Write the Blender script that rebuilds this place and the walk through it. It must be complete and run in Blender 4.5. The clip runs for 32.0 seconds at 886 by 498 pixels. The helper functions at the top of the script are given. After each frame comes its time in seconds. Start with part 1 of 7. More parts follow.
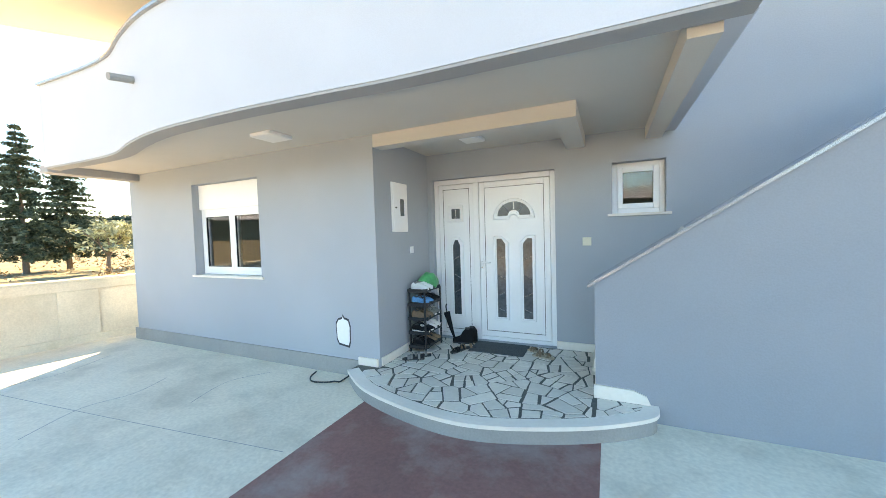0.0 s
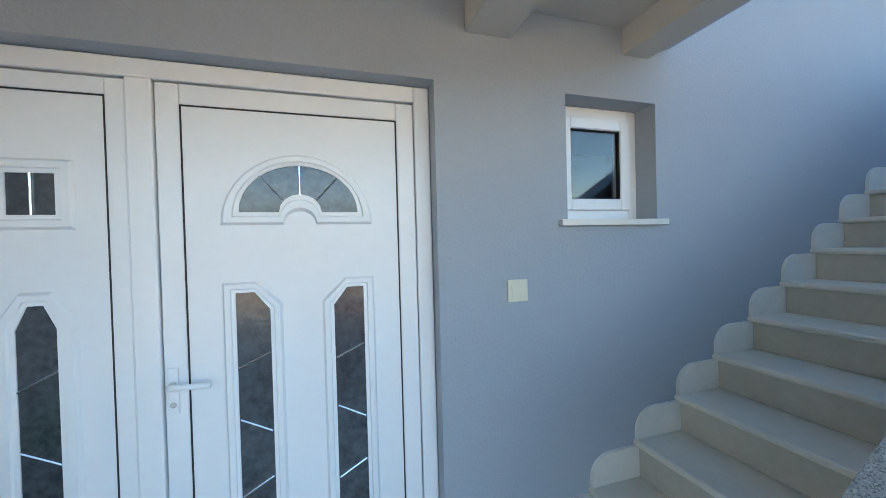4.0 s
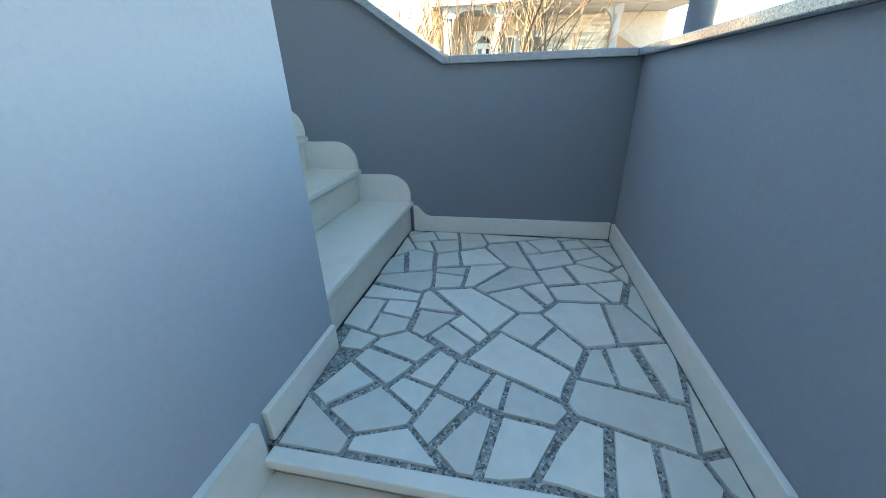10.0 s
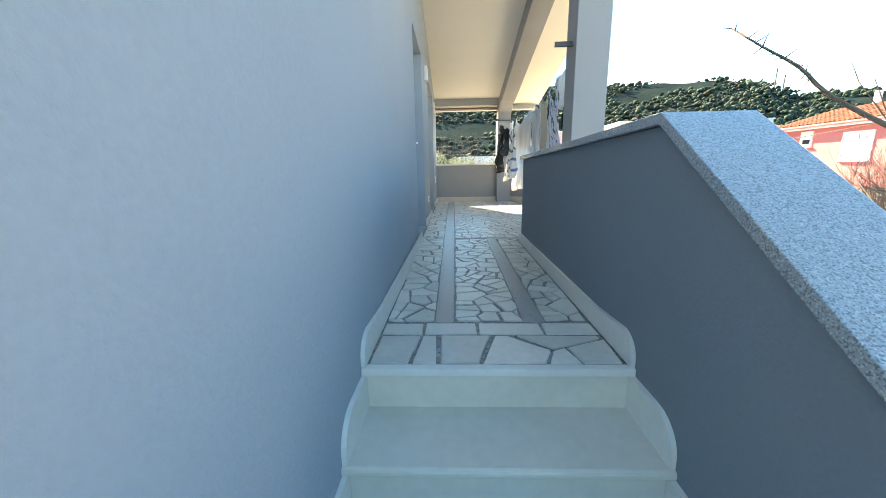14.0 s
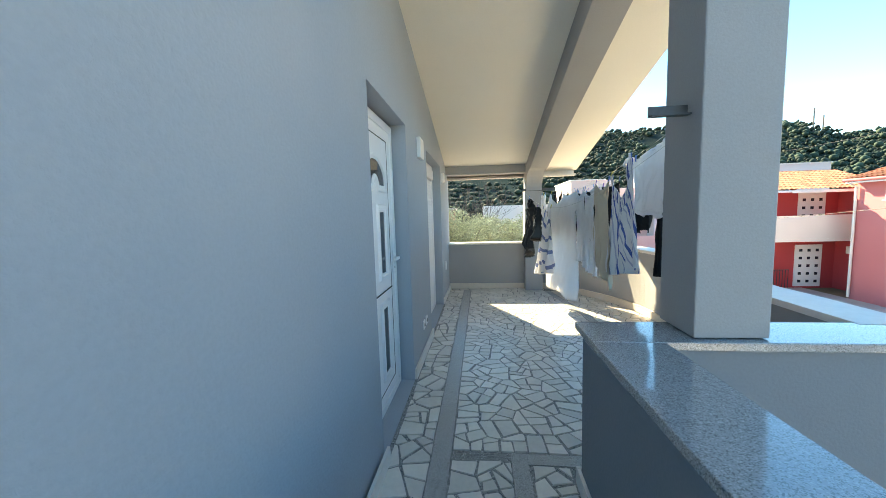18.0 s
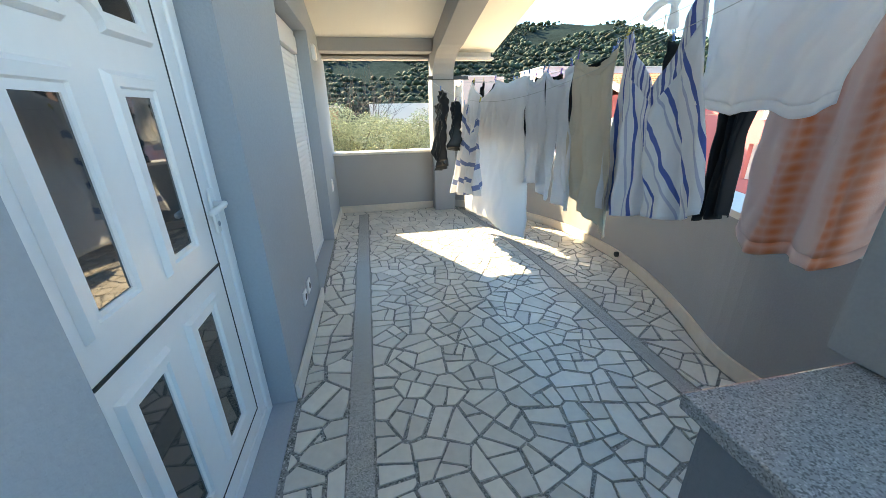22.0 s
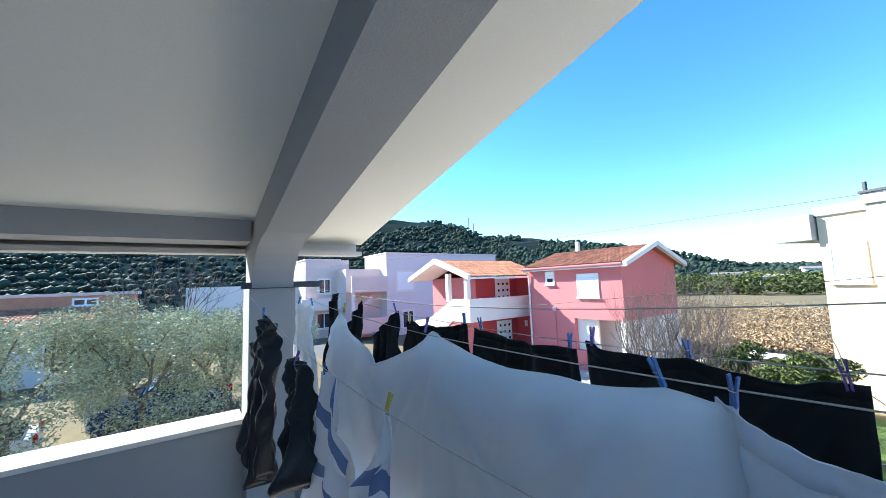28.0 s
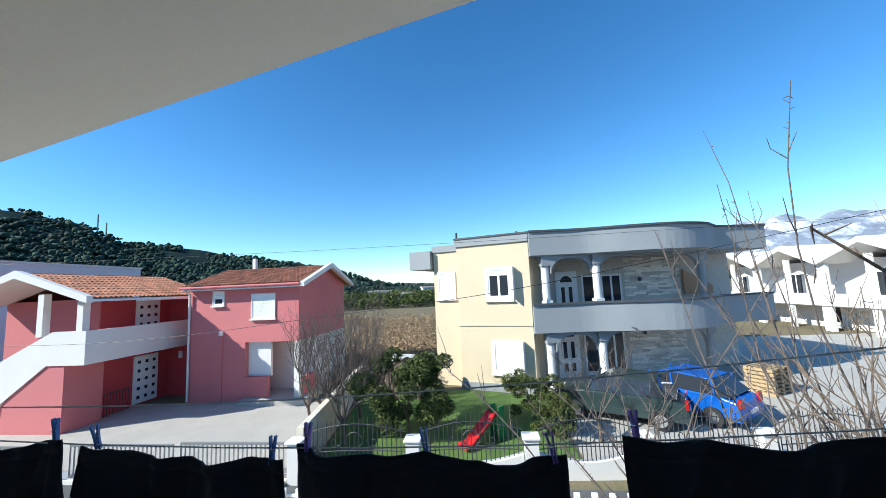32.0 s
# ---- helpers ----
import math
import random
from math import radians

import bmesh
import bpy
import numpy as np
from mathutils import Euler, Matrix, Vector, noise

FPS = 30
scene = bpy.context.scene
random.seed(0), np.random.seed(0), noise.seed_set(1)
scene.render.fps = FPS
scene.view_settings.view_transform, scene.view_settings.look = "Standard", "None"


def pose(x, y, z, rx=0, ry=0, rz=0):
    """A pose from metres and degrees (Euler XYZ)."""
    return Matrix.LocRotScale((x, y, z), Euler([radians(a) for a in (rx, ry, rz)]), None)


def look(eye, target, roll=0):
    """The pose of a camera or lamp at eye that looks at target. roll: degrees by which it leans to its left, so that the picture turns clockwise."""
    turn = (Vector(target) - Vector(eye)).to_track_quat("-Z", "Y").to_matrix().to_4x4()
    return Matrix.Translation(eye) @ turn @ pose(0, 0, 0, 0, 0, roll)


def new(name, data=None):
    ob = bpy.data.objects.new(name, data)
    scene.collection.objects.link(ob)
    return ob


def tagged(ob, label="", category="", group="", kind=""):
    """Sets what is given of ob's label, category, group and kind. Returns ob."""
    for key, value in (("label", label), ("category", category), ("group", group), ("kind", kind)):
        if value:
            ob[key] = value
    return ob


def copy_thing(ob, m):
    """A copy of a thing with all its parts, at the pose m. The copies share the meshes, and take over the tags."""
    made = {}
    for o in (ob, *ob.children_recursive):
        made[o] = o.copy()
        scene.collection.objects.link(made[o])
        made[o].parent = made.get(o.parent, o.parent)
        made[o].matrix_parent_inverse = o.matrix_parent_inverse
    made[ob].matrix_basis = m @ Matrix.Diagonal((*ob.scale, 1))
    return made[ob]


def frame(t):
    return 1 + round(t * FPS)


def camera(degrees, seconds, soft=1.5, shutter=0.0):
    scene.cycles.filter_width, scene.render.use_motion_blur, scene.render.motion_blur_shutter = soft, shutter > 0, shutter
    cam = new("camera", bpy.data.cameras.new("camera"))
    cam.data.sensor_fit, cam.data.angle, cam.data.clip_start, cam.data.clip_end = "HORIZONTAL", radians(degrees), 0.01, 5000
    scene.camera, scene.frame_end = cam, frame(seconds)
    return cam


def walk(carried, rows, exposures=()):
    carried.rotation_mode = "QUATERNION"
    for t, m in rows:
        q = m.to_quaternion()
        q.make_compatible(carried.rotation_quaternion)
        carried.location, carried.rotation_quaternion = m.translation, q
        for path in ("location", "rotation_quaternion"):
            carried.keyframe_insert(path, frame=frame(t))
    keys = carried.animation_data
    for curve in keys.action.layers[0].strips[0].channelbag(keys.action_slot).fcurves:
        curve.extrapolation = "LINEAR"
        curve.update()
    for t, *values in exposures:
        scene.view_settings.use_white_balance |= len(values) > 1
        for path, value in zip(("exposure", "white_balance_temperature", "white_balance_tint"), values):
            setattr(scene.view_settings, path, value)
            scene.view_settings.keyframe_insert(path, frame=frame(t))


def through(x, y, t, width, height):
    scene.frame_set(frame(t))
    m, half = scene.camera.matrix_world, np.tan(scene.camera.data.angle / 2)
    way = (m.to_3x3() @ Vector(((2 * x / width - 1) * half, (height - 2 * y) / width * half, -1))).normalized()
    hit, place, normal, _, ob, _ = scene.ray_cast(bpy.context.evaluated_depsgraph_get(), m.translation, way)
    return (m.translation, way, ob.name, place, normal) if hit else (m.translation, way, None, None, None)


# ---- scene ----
cam = camera(102.1, 32.0, 0.7)
PATH = [
    (0, (2.311, -4.675, 1.671), (1.474, -2.861, 1.582), -1.7),
    (0.5, (2.074, -4.279, 1.678), (1.153, -2.506, 1.587), -1.8),
    (1, (1.784, -3.953, 1.684), (0.852, -2.186, 1.586), -1.9),
    (1.5, (1.519, -3.593, 1.642), (0.639, -1.800, 1.548), -1.8),
    (2, (1.270, -3.295, 1.629), (0.471, -1.462, 1.581), -1.6),
    (2.5, (1.100, -2.931, 1.600), (0.521, -1.016, 1.575), -1.5),
    (3, (1.115, -2.373, 1.544), (0.814, -0.396, 1.527), -1.2),
    (3.5, (1.170, -1.800, 1.567), (1.227, 0.199, 1.540), -1.4),
    (4, (1.287, -1.457, 1.738), (1.874, 0.455, 1.709), -1.5),
    (4.5, (1.581, -1.109, 1.787), (2.658, 0.576, 1.745), -1.4),
    (6.5, (2.938, -0.610, 2.007), (4.903, -0.242, 1.959), -1.7),
    (7, (3.204, -0.621, 2.160), (5.185, -0.359, 2.066), -1.5),
    (7.5, (3.455, -0.548, 2.235), (5.435, -0.327, 2.064), -1.5),
    (8, (3.677, -0.510, 2.361), (5.633, -0.269, 2.017), -1.9),
    (8.5, (3.897, -0.552, 2.522), (5.805, -0.304, 1.977), -2.1),
    (9, (4.111, -0.543, 2.605), (5.993, -0.276, 1.984), -2.1),
    (9.5, (4.303, -0.557, 2.710), (6.132, -0.229, 1.973), -1.9),
    (10, (4.508, -0.539, 2.835), (6.291, -0.164, 2.010), -1.8),
    (10.5, (4.708, -0.495, 2.968), (6.386, -0.022, 1.989), -2.0),
    (11, (4.953, -0.500, 3.096), (6.510, 0.021, 1.954), -1.6),
    (11.5, (5.158, -0.443, 3.193), (6.666, 0.167, 2.031), -1.4),
    (12, (5.385, -0.305, 3.352), (6.823, 0.527, 2.239), -0.1),
    (12.5, (5.473, -0.248, 3.530), (6.697, 1.061, 2.642), -1.3),
    (13, (5.613, -0.231, 3.614), (6.274, 1.542, 2.967), -1.1),
    (13.5, (5.687, -0.192, 3.671), (5.838, 1.739, 3.172), -1.0),
    (14, (5.707, -0.055, 3.702), (5.634, 1.896, 3.268), -1.1),
    (14.5, (5.742, 0.105, 3.746), (5.612, 2.077, 3.442), -1.1),
    (15, (5.813, 0.376, 3.717), (5.684, 2.364, 3.536), -1.0),
    (15.5, (5.851, 0.675, 3.896), (5.732, 2.668, 3.782), -1.0),
    (17.5, (5.880, 1.538, 4.294), (5.666, 3.520, 4.135), -1.7),
    (18, (5.899, 1.828, 4.365), (5.679, 3.806, 4.170), -1.7),
    (18.5, (5.855, 2.120, 4.377), (5.647, 4.096, 4.153), -1.7),
    (19, (5.846, 2.407, 4.415), (5.645, 4.377, 4.130), -1.5),
    (19.5, (5.883, 2.760, 4.431), (5.748, 4.732, 4.131), -1.4),
    (20, (5.837, 2.971, 4.431), (5.775, 4.943, 4.103), -1.4),
    (20.5, (5.759, 3.137, 4.433), (5.823, 5.097, 4.040), -1.2),
    (21, (5.757, 3.175, 4.400), (5.968, 5.106, 3.923), -1.3),
    (21.5, (5.775, 3.172, 4.361), (6.069, 5.058, 3.762), -1.3),
    (22, (5.791, 3.157, 4.341), (6.136, 4.990, 3.619), -1.2),
    (22.5, (5.816, 3.154, 4.332), (6.210, 4.939, 3.520), -1.2),
    (23, (5.831, 3.142, 4.395), (6.274, 4.905, 3.560), -1.2),
    (23.5, (5.830, 3.241, 4.460), (6.337, 5.036, 3.736), -1.1),
    (24, (5.825, 3.471, 4.514), (6.416, 5.318, 4.023), -1.2),
    (24.5, (5.846, 3.728, 4.534), (6.511, 5.578, 4.166), -1.0),
    (25, (5.878, 4.018, 4.590), (6.579, 5.876, 4.347), -0.8),
    (25.5, (5.952, 4.264, 4.593), (6.644, 6.134, 4.434), -0.7),
    (27.5, (6.197, 5.26, 4.66), (7.221, 6.974, 4.786), -2.5),
    (28, (6.321, 5.47, 4.707), (7.469, 7.096, 4.897), -2.1),
    (28.5, (6.407, 5.595, 4.733), (7.64, 7.145, 5.012), -2.6),
    (29, (6.431, 5.665, 4.784), (7.846, 7.046, 5.087), -2.5),
    (29.5, (6.427, 5.742, 4.792), (8.078, 6.826, 5.109), -2.8),
    (30, (6.469, 5.743, 4.802), (8.242, 6.617, 5.109), -3.1),
    (30.5, (6.48, 5.71, 4.804), (8.309, 6.471, 5.081), -2.9),
    (31, (6.464, 5.683, 4.807), (8.345, 6.315, 5.059), -2.8),
    (31.5, (6.466, 5.654, 4.815), (8.405, 6.083, 5.045), -2.7),
    (32, (6.487, 5.657, 4.804), (8.464, 5.87, 5.019), -2.6),
]
SKY, SUN = 0.14, 4.8
EXPOSURES = [(0, 2.85, 12800, 14), (1, 2.68, 12300, 14), (2, 2.85, 12000, 14), (3, 2.80, 10200, 12), (4.5, 2.70, 10900, 16), (6.5, 2.85, 11000, 13), (9, 3.28, 13600, 11), (10, 3.25, 13900, 11), (12, 3.3, 13900, 24), (13, 2.95, 11600, 8), (14, 2.76, 11200, 6), (15.5, 2.62, 10600, 3), (18, 2.36, 9800, 3), (19, 2.80, 10400, 9), (20, 2.28, 8900, 2), (21, 2.34, 9300, 3), (22, 2.6, 10400, 6), (23, 2.80, 10900, 14), (24, 2.25, 9600, 3), (25, 2.08, 7700, 3), (28, 1.70, 6300, 4), (29, 1.40, 6400, 1), (30, 1.02, 6500, 2), (32, 0.70, 6200, 2)]
walk(cam, [(t, look(e, g, r)) for t, e, g, r in PATH], EXPOSURES)

# ---- world and sun ----
TO_SUN = Vector((-0.69, 1.345, 1.0)).normalized()
world = bpy.data.worlds.new("world")
scene.world = world
world.use_nodes = True
wn = world.node_tree
sky = wn.nodes.new("ShaderNodeTexSky")
sky.sky_type = "NISHITA"
sky.sun_disc = False
sky.sun_elevation = math.asin(TO_SUN.z)
sky.sun_rotation = math.atan2(TO_SUN.x, TO_SUN.y)
sky.altitude = 1200
sky.air_density = 1.0
sky.dust_density = 0.0
sky.ozone_density = 3.0
wn.nodes["Background"].inputs["Strength"].default_value = SKY
rich = wn.nodes.new("ShaderNodeHueSaturation")     # the clear winter sky is a deeper blue
rich.inputs["Saturation"].default_value = 1.24
wn.links.new(sky.outputs[0], rich.inputs["Color"])
wn.links.new(rich.outputs[0], wn.nodes["Background"].inputs["Color"])
sun = new("sun", bpy.data.lights.new("sun", "SUN"))
sun.data.energy, sun.data.angle, sun.data.color = SUN, radians(0.5), (1.0, 0.95, 0.87)
sun.matrix_world = look(TO_SUN * 60, (0, 0, 0))


# ---- materials ----
def mat(name, col, rough=0.6, var=0.1, scale=3.0, fine=40.0, bump=0.25, dist=0.004, metal=0.0, rand=0.0, spec=0.5, stain=None, stain_amt=0.0, pits=0.0):
    """Plain painted, stone or metal surface: two scales of variation, a fine relief, and stains of its own shape."""
    m = bpy.data.materials.new(name)
    m.use_nodes = True
    nt = m.node_tree
    N, L = nt.nodes, nt.links
    p = N["Principled BSDF"]
    co = N.new("ShaderNodeTexCoord")
    n1 = N.new("ShaderNodeTexNoise")
    n1.inputs["Scale"].default_value, n1.inputs["Detail"].default_value = scale, 5
    n2 = N.new("ShaderNodeTexNoise")
    n2.inputs["Scale"].default_value, n2.inputs["Detail"].default_value = fine, 3
    L.new(co.outputs["Object"], n1.inputs["Vector"])
    L.new(co.outputs["Object"], n2.inputs["Vector"])
    add = N.new("ShaderNodeMath")
    add.operation = "ADD"
    L.new(n1.outputs["Fac"], add.inputs[0])
    L.new(n2.outputs["Fac"], add.inputs[1])
    rng = N.new("ShaderNodeMapRange")
    for k, v in (("From Min", 0.6), ("From Max", 1.4), ("To Min", 1 - var), ("To Max", 1 + var)):
        rng.inputs[k].default_value = v
    L.new(add.outputs[0], rng.inputs["Value"])
    hsv = N.new("ShaderNodeHueSaturation")
    hsv.inputs["Color"].default_value = (*col, 1)
    val = rng.outputs[0]
    if rand:
        oi = N.new("ShaderNodeObjectInfo")
        geo = N.new("ShaderNodeNewGeometry")
        both = N.new("ShaderNodeMath")
        both.operation = "ADD"
        L.new(oi.outputs["Random"], both.inputs[0])
        L.new(geo.outputs["Random Per Island"], both.inputs[1])
        fr = N.new("ShaderNodeMath")
        fr.operation = "FRACT"
        L.new(both.outputs[0], fr.inputs[0])
        r2 = N.new("ShaderNodeMapRange")
        r2.inputs["To Min"].default_value, r2.inputs["To Max"].default_value = 1 - rand, 1 + rand
        L.new(fr.outputs[0], r2.inputs["Value"])
        mu = N.new("ShaderNodeMath")
        mu.operation = "MULTIPLY"
        L.new(val, mu.inputs[0])
        L.new(r2.outputs[0], mu.inputs[1])
        val = mu.outputs[0]
    L.new(val, hsv.inputs["Value"])
    out = hsv.outputs[0]
    if stain:
        n3 = N.new("ShaderNodeTexNoise")
        n3.inputs["Scale"].default_value, n3.inputs["Detail"].default_value = 1.3, 8
        n3.inputs["Roughness"].default_value = 0.65
        L.new(co.outputs["Object"], n3.inputs["Vector"])
        r3 = N.new("ShaderNodeMapRange")
        r3.inputs["From Min"].default_value, r3.inputs["From Max"].default_value, r3.inputs["To Max"].default_value = 0.48, 0.72, stain_amt
        L.new(n3.outputs["Fac"], r3.inputs["Value"])
        mx = N.new("ShaderNodeMix")
        mx.data_type = "RGBA"
        L.new(r3.outputs[0], mx.inputs["Factor"])
        L.new(out, mx.inputs["A"])
        mx.inputs["B"].default_value = (*stain, 1)
        out = mx.outputs["Result"]
    L.new(out, p.inputs["Base Color"])
    p.inputs["Roughness"].default_value, p.inputs["Metallic"].default_value = rough, metal
    p.inputs["Specular IOR Level"].default_value = spec
    if bump:
        b = N.new("ShaderNodeBump")
        b.inputs["Strength"].default_value, b.inputs["Distance"].default_value = bump, dist
        L.new(add.outputs[0], b.inputs["Height"])
        L.new(b.outputs[0], p.inputs["Normal"])
        if pits:
            # scattered ragged trowel marks
            v = N.new("ShaderNodeTexNoise")
            v.inputs["Scale"].default_value, v.inputs["Detail"].default_value, v.inputs["Distortion"].default_value = 105, 2.5, 0.5
            L.new(co.outputs["Object"], v.inputs["Vector"])
            hole = N.new("ShaderNodeMapRange")
            hole.inputs["From Min"].default_value, hole.inputs["From Max"].default_value = 0.615, 0.70
            L.new(v.outputs["Fac"], hole.inputs["Value"])
            some = N.new("ShaderNodeMapRange")
            some.inputs["From Min"].default_value, some.inputs["From Max"].default_value = 0.42, 0.62
            L.new(n1.outputs["Fac"], some.inputs["Value"])
            both = N.new("ShaderNodeMath")
            both.operation = "MULTIPLY"
            L.new(hole.outputs[0], both.inputs[0])
            L.new(some.outputs[0], both.inputs[1])
            b2 = N.new("ShaderNodeBump")
            b2.invert = True
            b2.inputs["Strength"].default_value, b2.inputs["Distance"].default_value = pits, 0.0028
            L.new(both.outputs[0], b2.inputs["Height"])
            L.new(b.outputs[0], b2.inputs["Normal"])
            L.new(b2.outputs[0], p.inputs["Normal"])
    return m


def speckle(name, base, dark, light, rough=0.25, scale=160.0):
    """Polished granite: dark and light grains in a grey ground."""
    m = bpy.data.materials.new(name)
    m.use_nodes = True
    N, L = m.node_tree.nodes, m.node_tree.links
    co = N.new("ShaderNodeTexCoord")
    v = N.new("ShaderNodeTexVoronoi")
    v.inputs["Scale"].default_value = scale
    L.new(co.outputs["Object"], v.inputs["Vector"])
    sep = N.new("ShaderNodeSeparateColor")
    L.new(v.outputs["Color"], sep.inputs[0])
    ramp = N.new("ShaderNodeValToRGB")
    e = ramp.color_ramp.elements
    e[0].position, e[0].color = 0.0, (*dark, 1)
    e[1].position, e[1].color = 1.0, (*light, 1)
    for pos, c in ((0.16, dark), (0.3, base), (0.75, base)):
        k = e.new(pos)
        k.color = (*c, 1)
    L.new(sep.outputs[0], ramp.inputs[0])
    p = N["Principled BSDF"]
    L.new(ramp.outputs[0], p.inputs["Base Color"])
    p.inputs["Roughness"].default_value = rough
    n = N.new("ShaderNodeTexNoise")
    n.inputs["Scale"].default_value = 90
    L.new(co.outputs["Object"], n.inputs["Vector"])
    b = N.new("ShaderNodeBump")
    b.inputs["Strength"].default_value, b.inputs["Distance"].default_value = 0.12, 0.002
    L.new(n.outputs["Fac"], b.inputs["Height"])
    L.new(b.outputs[0], p.inputs["Normal"])
    return m


def glass(name, tint=(0.9, 0.95, 0.95), rough=0.0):
    m = bpy.data.materials.new(name)
    m.use_nodes = True
    p = m.node_tree.nodes["Principled BSDF"]
    p.inputs["Base Color"].default_value = (*tint, 1)
    p.inputs["Transmission Weight"].default_value, p.inputs["Roughness"].default_value, p.inputs["IOR"].default_value = 1.0, rough, 1.45
    return m


def striped(name, base, stripe, dirn, freq, width, second=None):
    """Woven cloth with stripes."""
    m = mat(name, base, 0.9, 0.05, 8, 300, 0.2, 0.001)
    N, L = m.node_tree.nodes, m.node_tree.links
    p = N["Principled BSDF"]
    old = p.inputs["Base Color"].links[0].from_socket
    co = N.new("ShaderNodeTexCoord")
    dt = N.new("ShaderNodeVectorMath")
    dt.operation = "DOT_PRODUCT"
    dt.inputs[1].default_value = dirn
    L.new(co.outputs["UV"], dt.inputs[0])
    mu = N.new("ShaderNodeMath")
    mu.operation = "MULTIPLY"
    mu.inputs[1].default_value = freq
    L.new(dt.outputs["Value"], mu.inputs[0])
    fr = N.new("ShaderNodeMath")
    fr.operation = "FRACT"
    L.new(mu.outputs[0], fr.inputs[0])
    ramp = N.new("ShaderNodeValToRGB")
    ramp.color_ramp.interpolation = "CONSTANT"
    e = ramp.color_ramp.elements
    e[0].position, e[0].color = 0.0, (0, 0, 0, 1)
    e[1].position, e[1].color = 1 - width, (1, 1, 1, 1)
    if second:
        k = e.new(0.2)
        k.color = (0.45, 0.45, 0.45, 1)
        k = e.new(0.2 + width * 0.6)
        k.color = (0, 0, 0, 1)
    L.new(fr.outputs[0], ramp.inputs[0])
    mx = N.new("ShaderNodeMix")
    mx.data_type = "RGBA"
    L.new(ramp.outputs[0], mx.inputs["Factor"])
    L.new(old, mx.inputs["A"])
    mx.inputs["B"].default_value = (*stripe, 1)
    L.new(mx.outputs["Result"], p.inputs["Base Color"])
    return m


M_RENDER = mat("grey_blue_render", (0.345, 0.386, 0.424), 0.85, 0.06, 1.2, 75, 0.32, 0.006, stain=(0.40, 0.43, 0.46), stain_amt=0.35, pits=0.22)
M_RENDER_PALE = mat("pale_grey_render", (0.52, 0.55, 0.595), 0.85, 0.05, 1.5, 130, 0.4, 0.003)
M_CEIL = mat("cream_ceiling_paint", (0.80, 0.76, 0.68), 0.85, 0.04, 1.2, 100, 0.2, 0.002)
# darker copy of the house render, with the parapets' shade put into its colour
M_RENDER_SHADED = mat("shaded_grey_blue_render", (0.195, 0.220, 0.248), 0.85, 0.06, 1.2, 75, 0.32, 0.006, stain=(0.22, 0.24, 0.27), stain_amt=0.35, pits=0.22)
# same render dimmed less; stair parapet shade is part of this colour
M_RENDER_HALF_SHADED = mat("half_shaded_stair_render", (0.252, 0.284, 0.318), 0.85, 0.06, 1.2, 75, 0.32, 0.006, stain=(0.29, 0.315, 0.345), stain_amt=0.35, pits=0.22)
M_BEAM = mat("grey_beam_paint", (0.34, 0.34, 0.34), 0.85, 0.06, 2, 120, 0.4, 0.003)
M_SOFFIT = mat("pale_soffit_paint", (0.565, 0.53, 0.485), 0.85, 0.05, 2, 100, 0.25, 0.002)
M_PLINTH = mat("grey_plinth_cement", (0.30, 0.30, 0.29), 0.9, 0.12, 3, 60, 0.5, 0.004)
M_PVC = mat("white_pvc", (0.82, 0.83, 0.84), 0.28, 0.02, 2, 30, 0.03, 0.001)
M_MARBLE = mat("cream_limestone", (0.72, 0.625, 0.53), 0.42, 0.07, 4, 25, 0.08, 0.002, stain=(0.50, 0.44, 0.36), stain_amt=0.35)
# lower flight's risers, darker and browner than the treads
M_RISER = mat("brownish_riser_limestone", (0.54, 0.46, 0.38), 0.5, 0.09, 4, 25, 0.1, 0.002, stain=(0.40, 0.31, 0.23), stain_amt=0.4)
M_MARBLE_PALE = mat("pale_limestone", (0.77, 0.71, 0.645), 0.4, 0.06, 5, 30, 0.08, 0.002, stain=(0.60, 0.53, 0.44), stain_amt=0.3)
M_STONE = mat("crazy_paving_stone", (0.67, 0.62, 0.555), 0.34, 0.09, 6, 30, 0.12, 0.002, rand=0.13, stain=(0.52, 0.45, 0.37), stain_amt=0.35)
M_GROUT = speckle("pebbly_grey_grout", (0.24, 0.235, 0.22), (0.09, 0.09, 0.085), (0.52, 0.51, 0.48), 0.6, 170)
M_GROUT_DARK = mat("dark_entrance_grout", (0.11, 0.105, 0.095), 0.8, 0.35, 30, 140, 0.9, 0.005)
M_GRANITE = speckle("grey_granite", (0.31, 0.325, 0.335), (0.17, 0.175, 0.18), (0.46, 0.47, 0.48), 0.16, 330)
M_GRANITE.node_tree.nodes["Principled BSDF"].inputs["Coat Weight"].default_value = 0.7
M_GRANITE.node_tree.nodes["Principled BSDF"].inputs["Coat Roughness"].default_value = 0.06
M_STRIP = speckle("grey_terrazzo", (0.36, 0.355, 0.335), (0.2, 0.2, 0.19), (0.55, 0.53, 0.5), 0.35, 260)
M_CONCRETE = mat("pale_yard_concrete", (0.74, 0.655, 0.535), 0.9, 0.16, 0.9, 30, 0.5, 0.006, stain=(0.46, 0.41, 0.33), stain_amt=0.75)
M_RED_PAVE = mat("faded_red_paint", (0.27, 0.115, 0.10), 0.8, 0.22, 1.5, 40, 0.5, 0.004, stain=(0.40, 0.33, 0.30), stain_amt=0.7)
M_BLACK = mat("black_rubber", (0.02, 0.02, 0.022), 0.6, 0.2, 5, 60, 0.2, 0.002)
# near-black; on the inner rooms it puts their darkness into the colour
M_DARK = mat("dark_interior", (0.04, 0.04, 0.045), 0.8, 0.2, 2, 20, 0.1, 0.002)
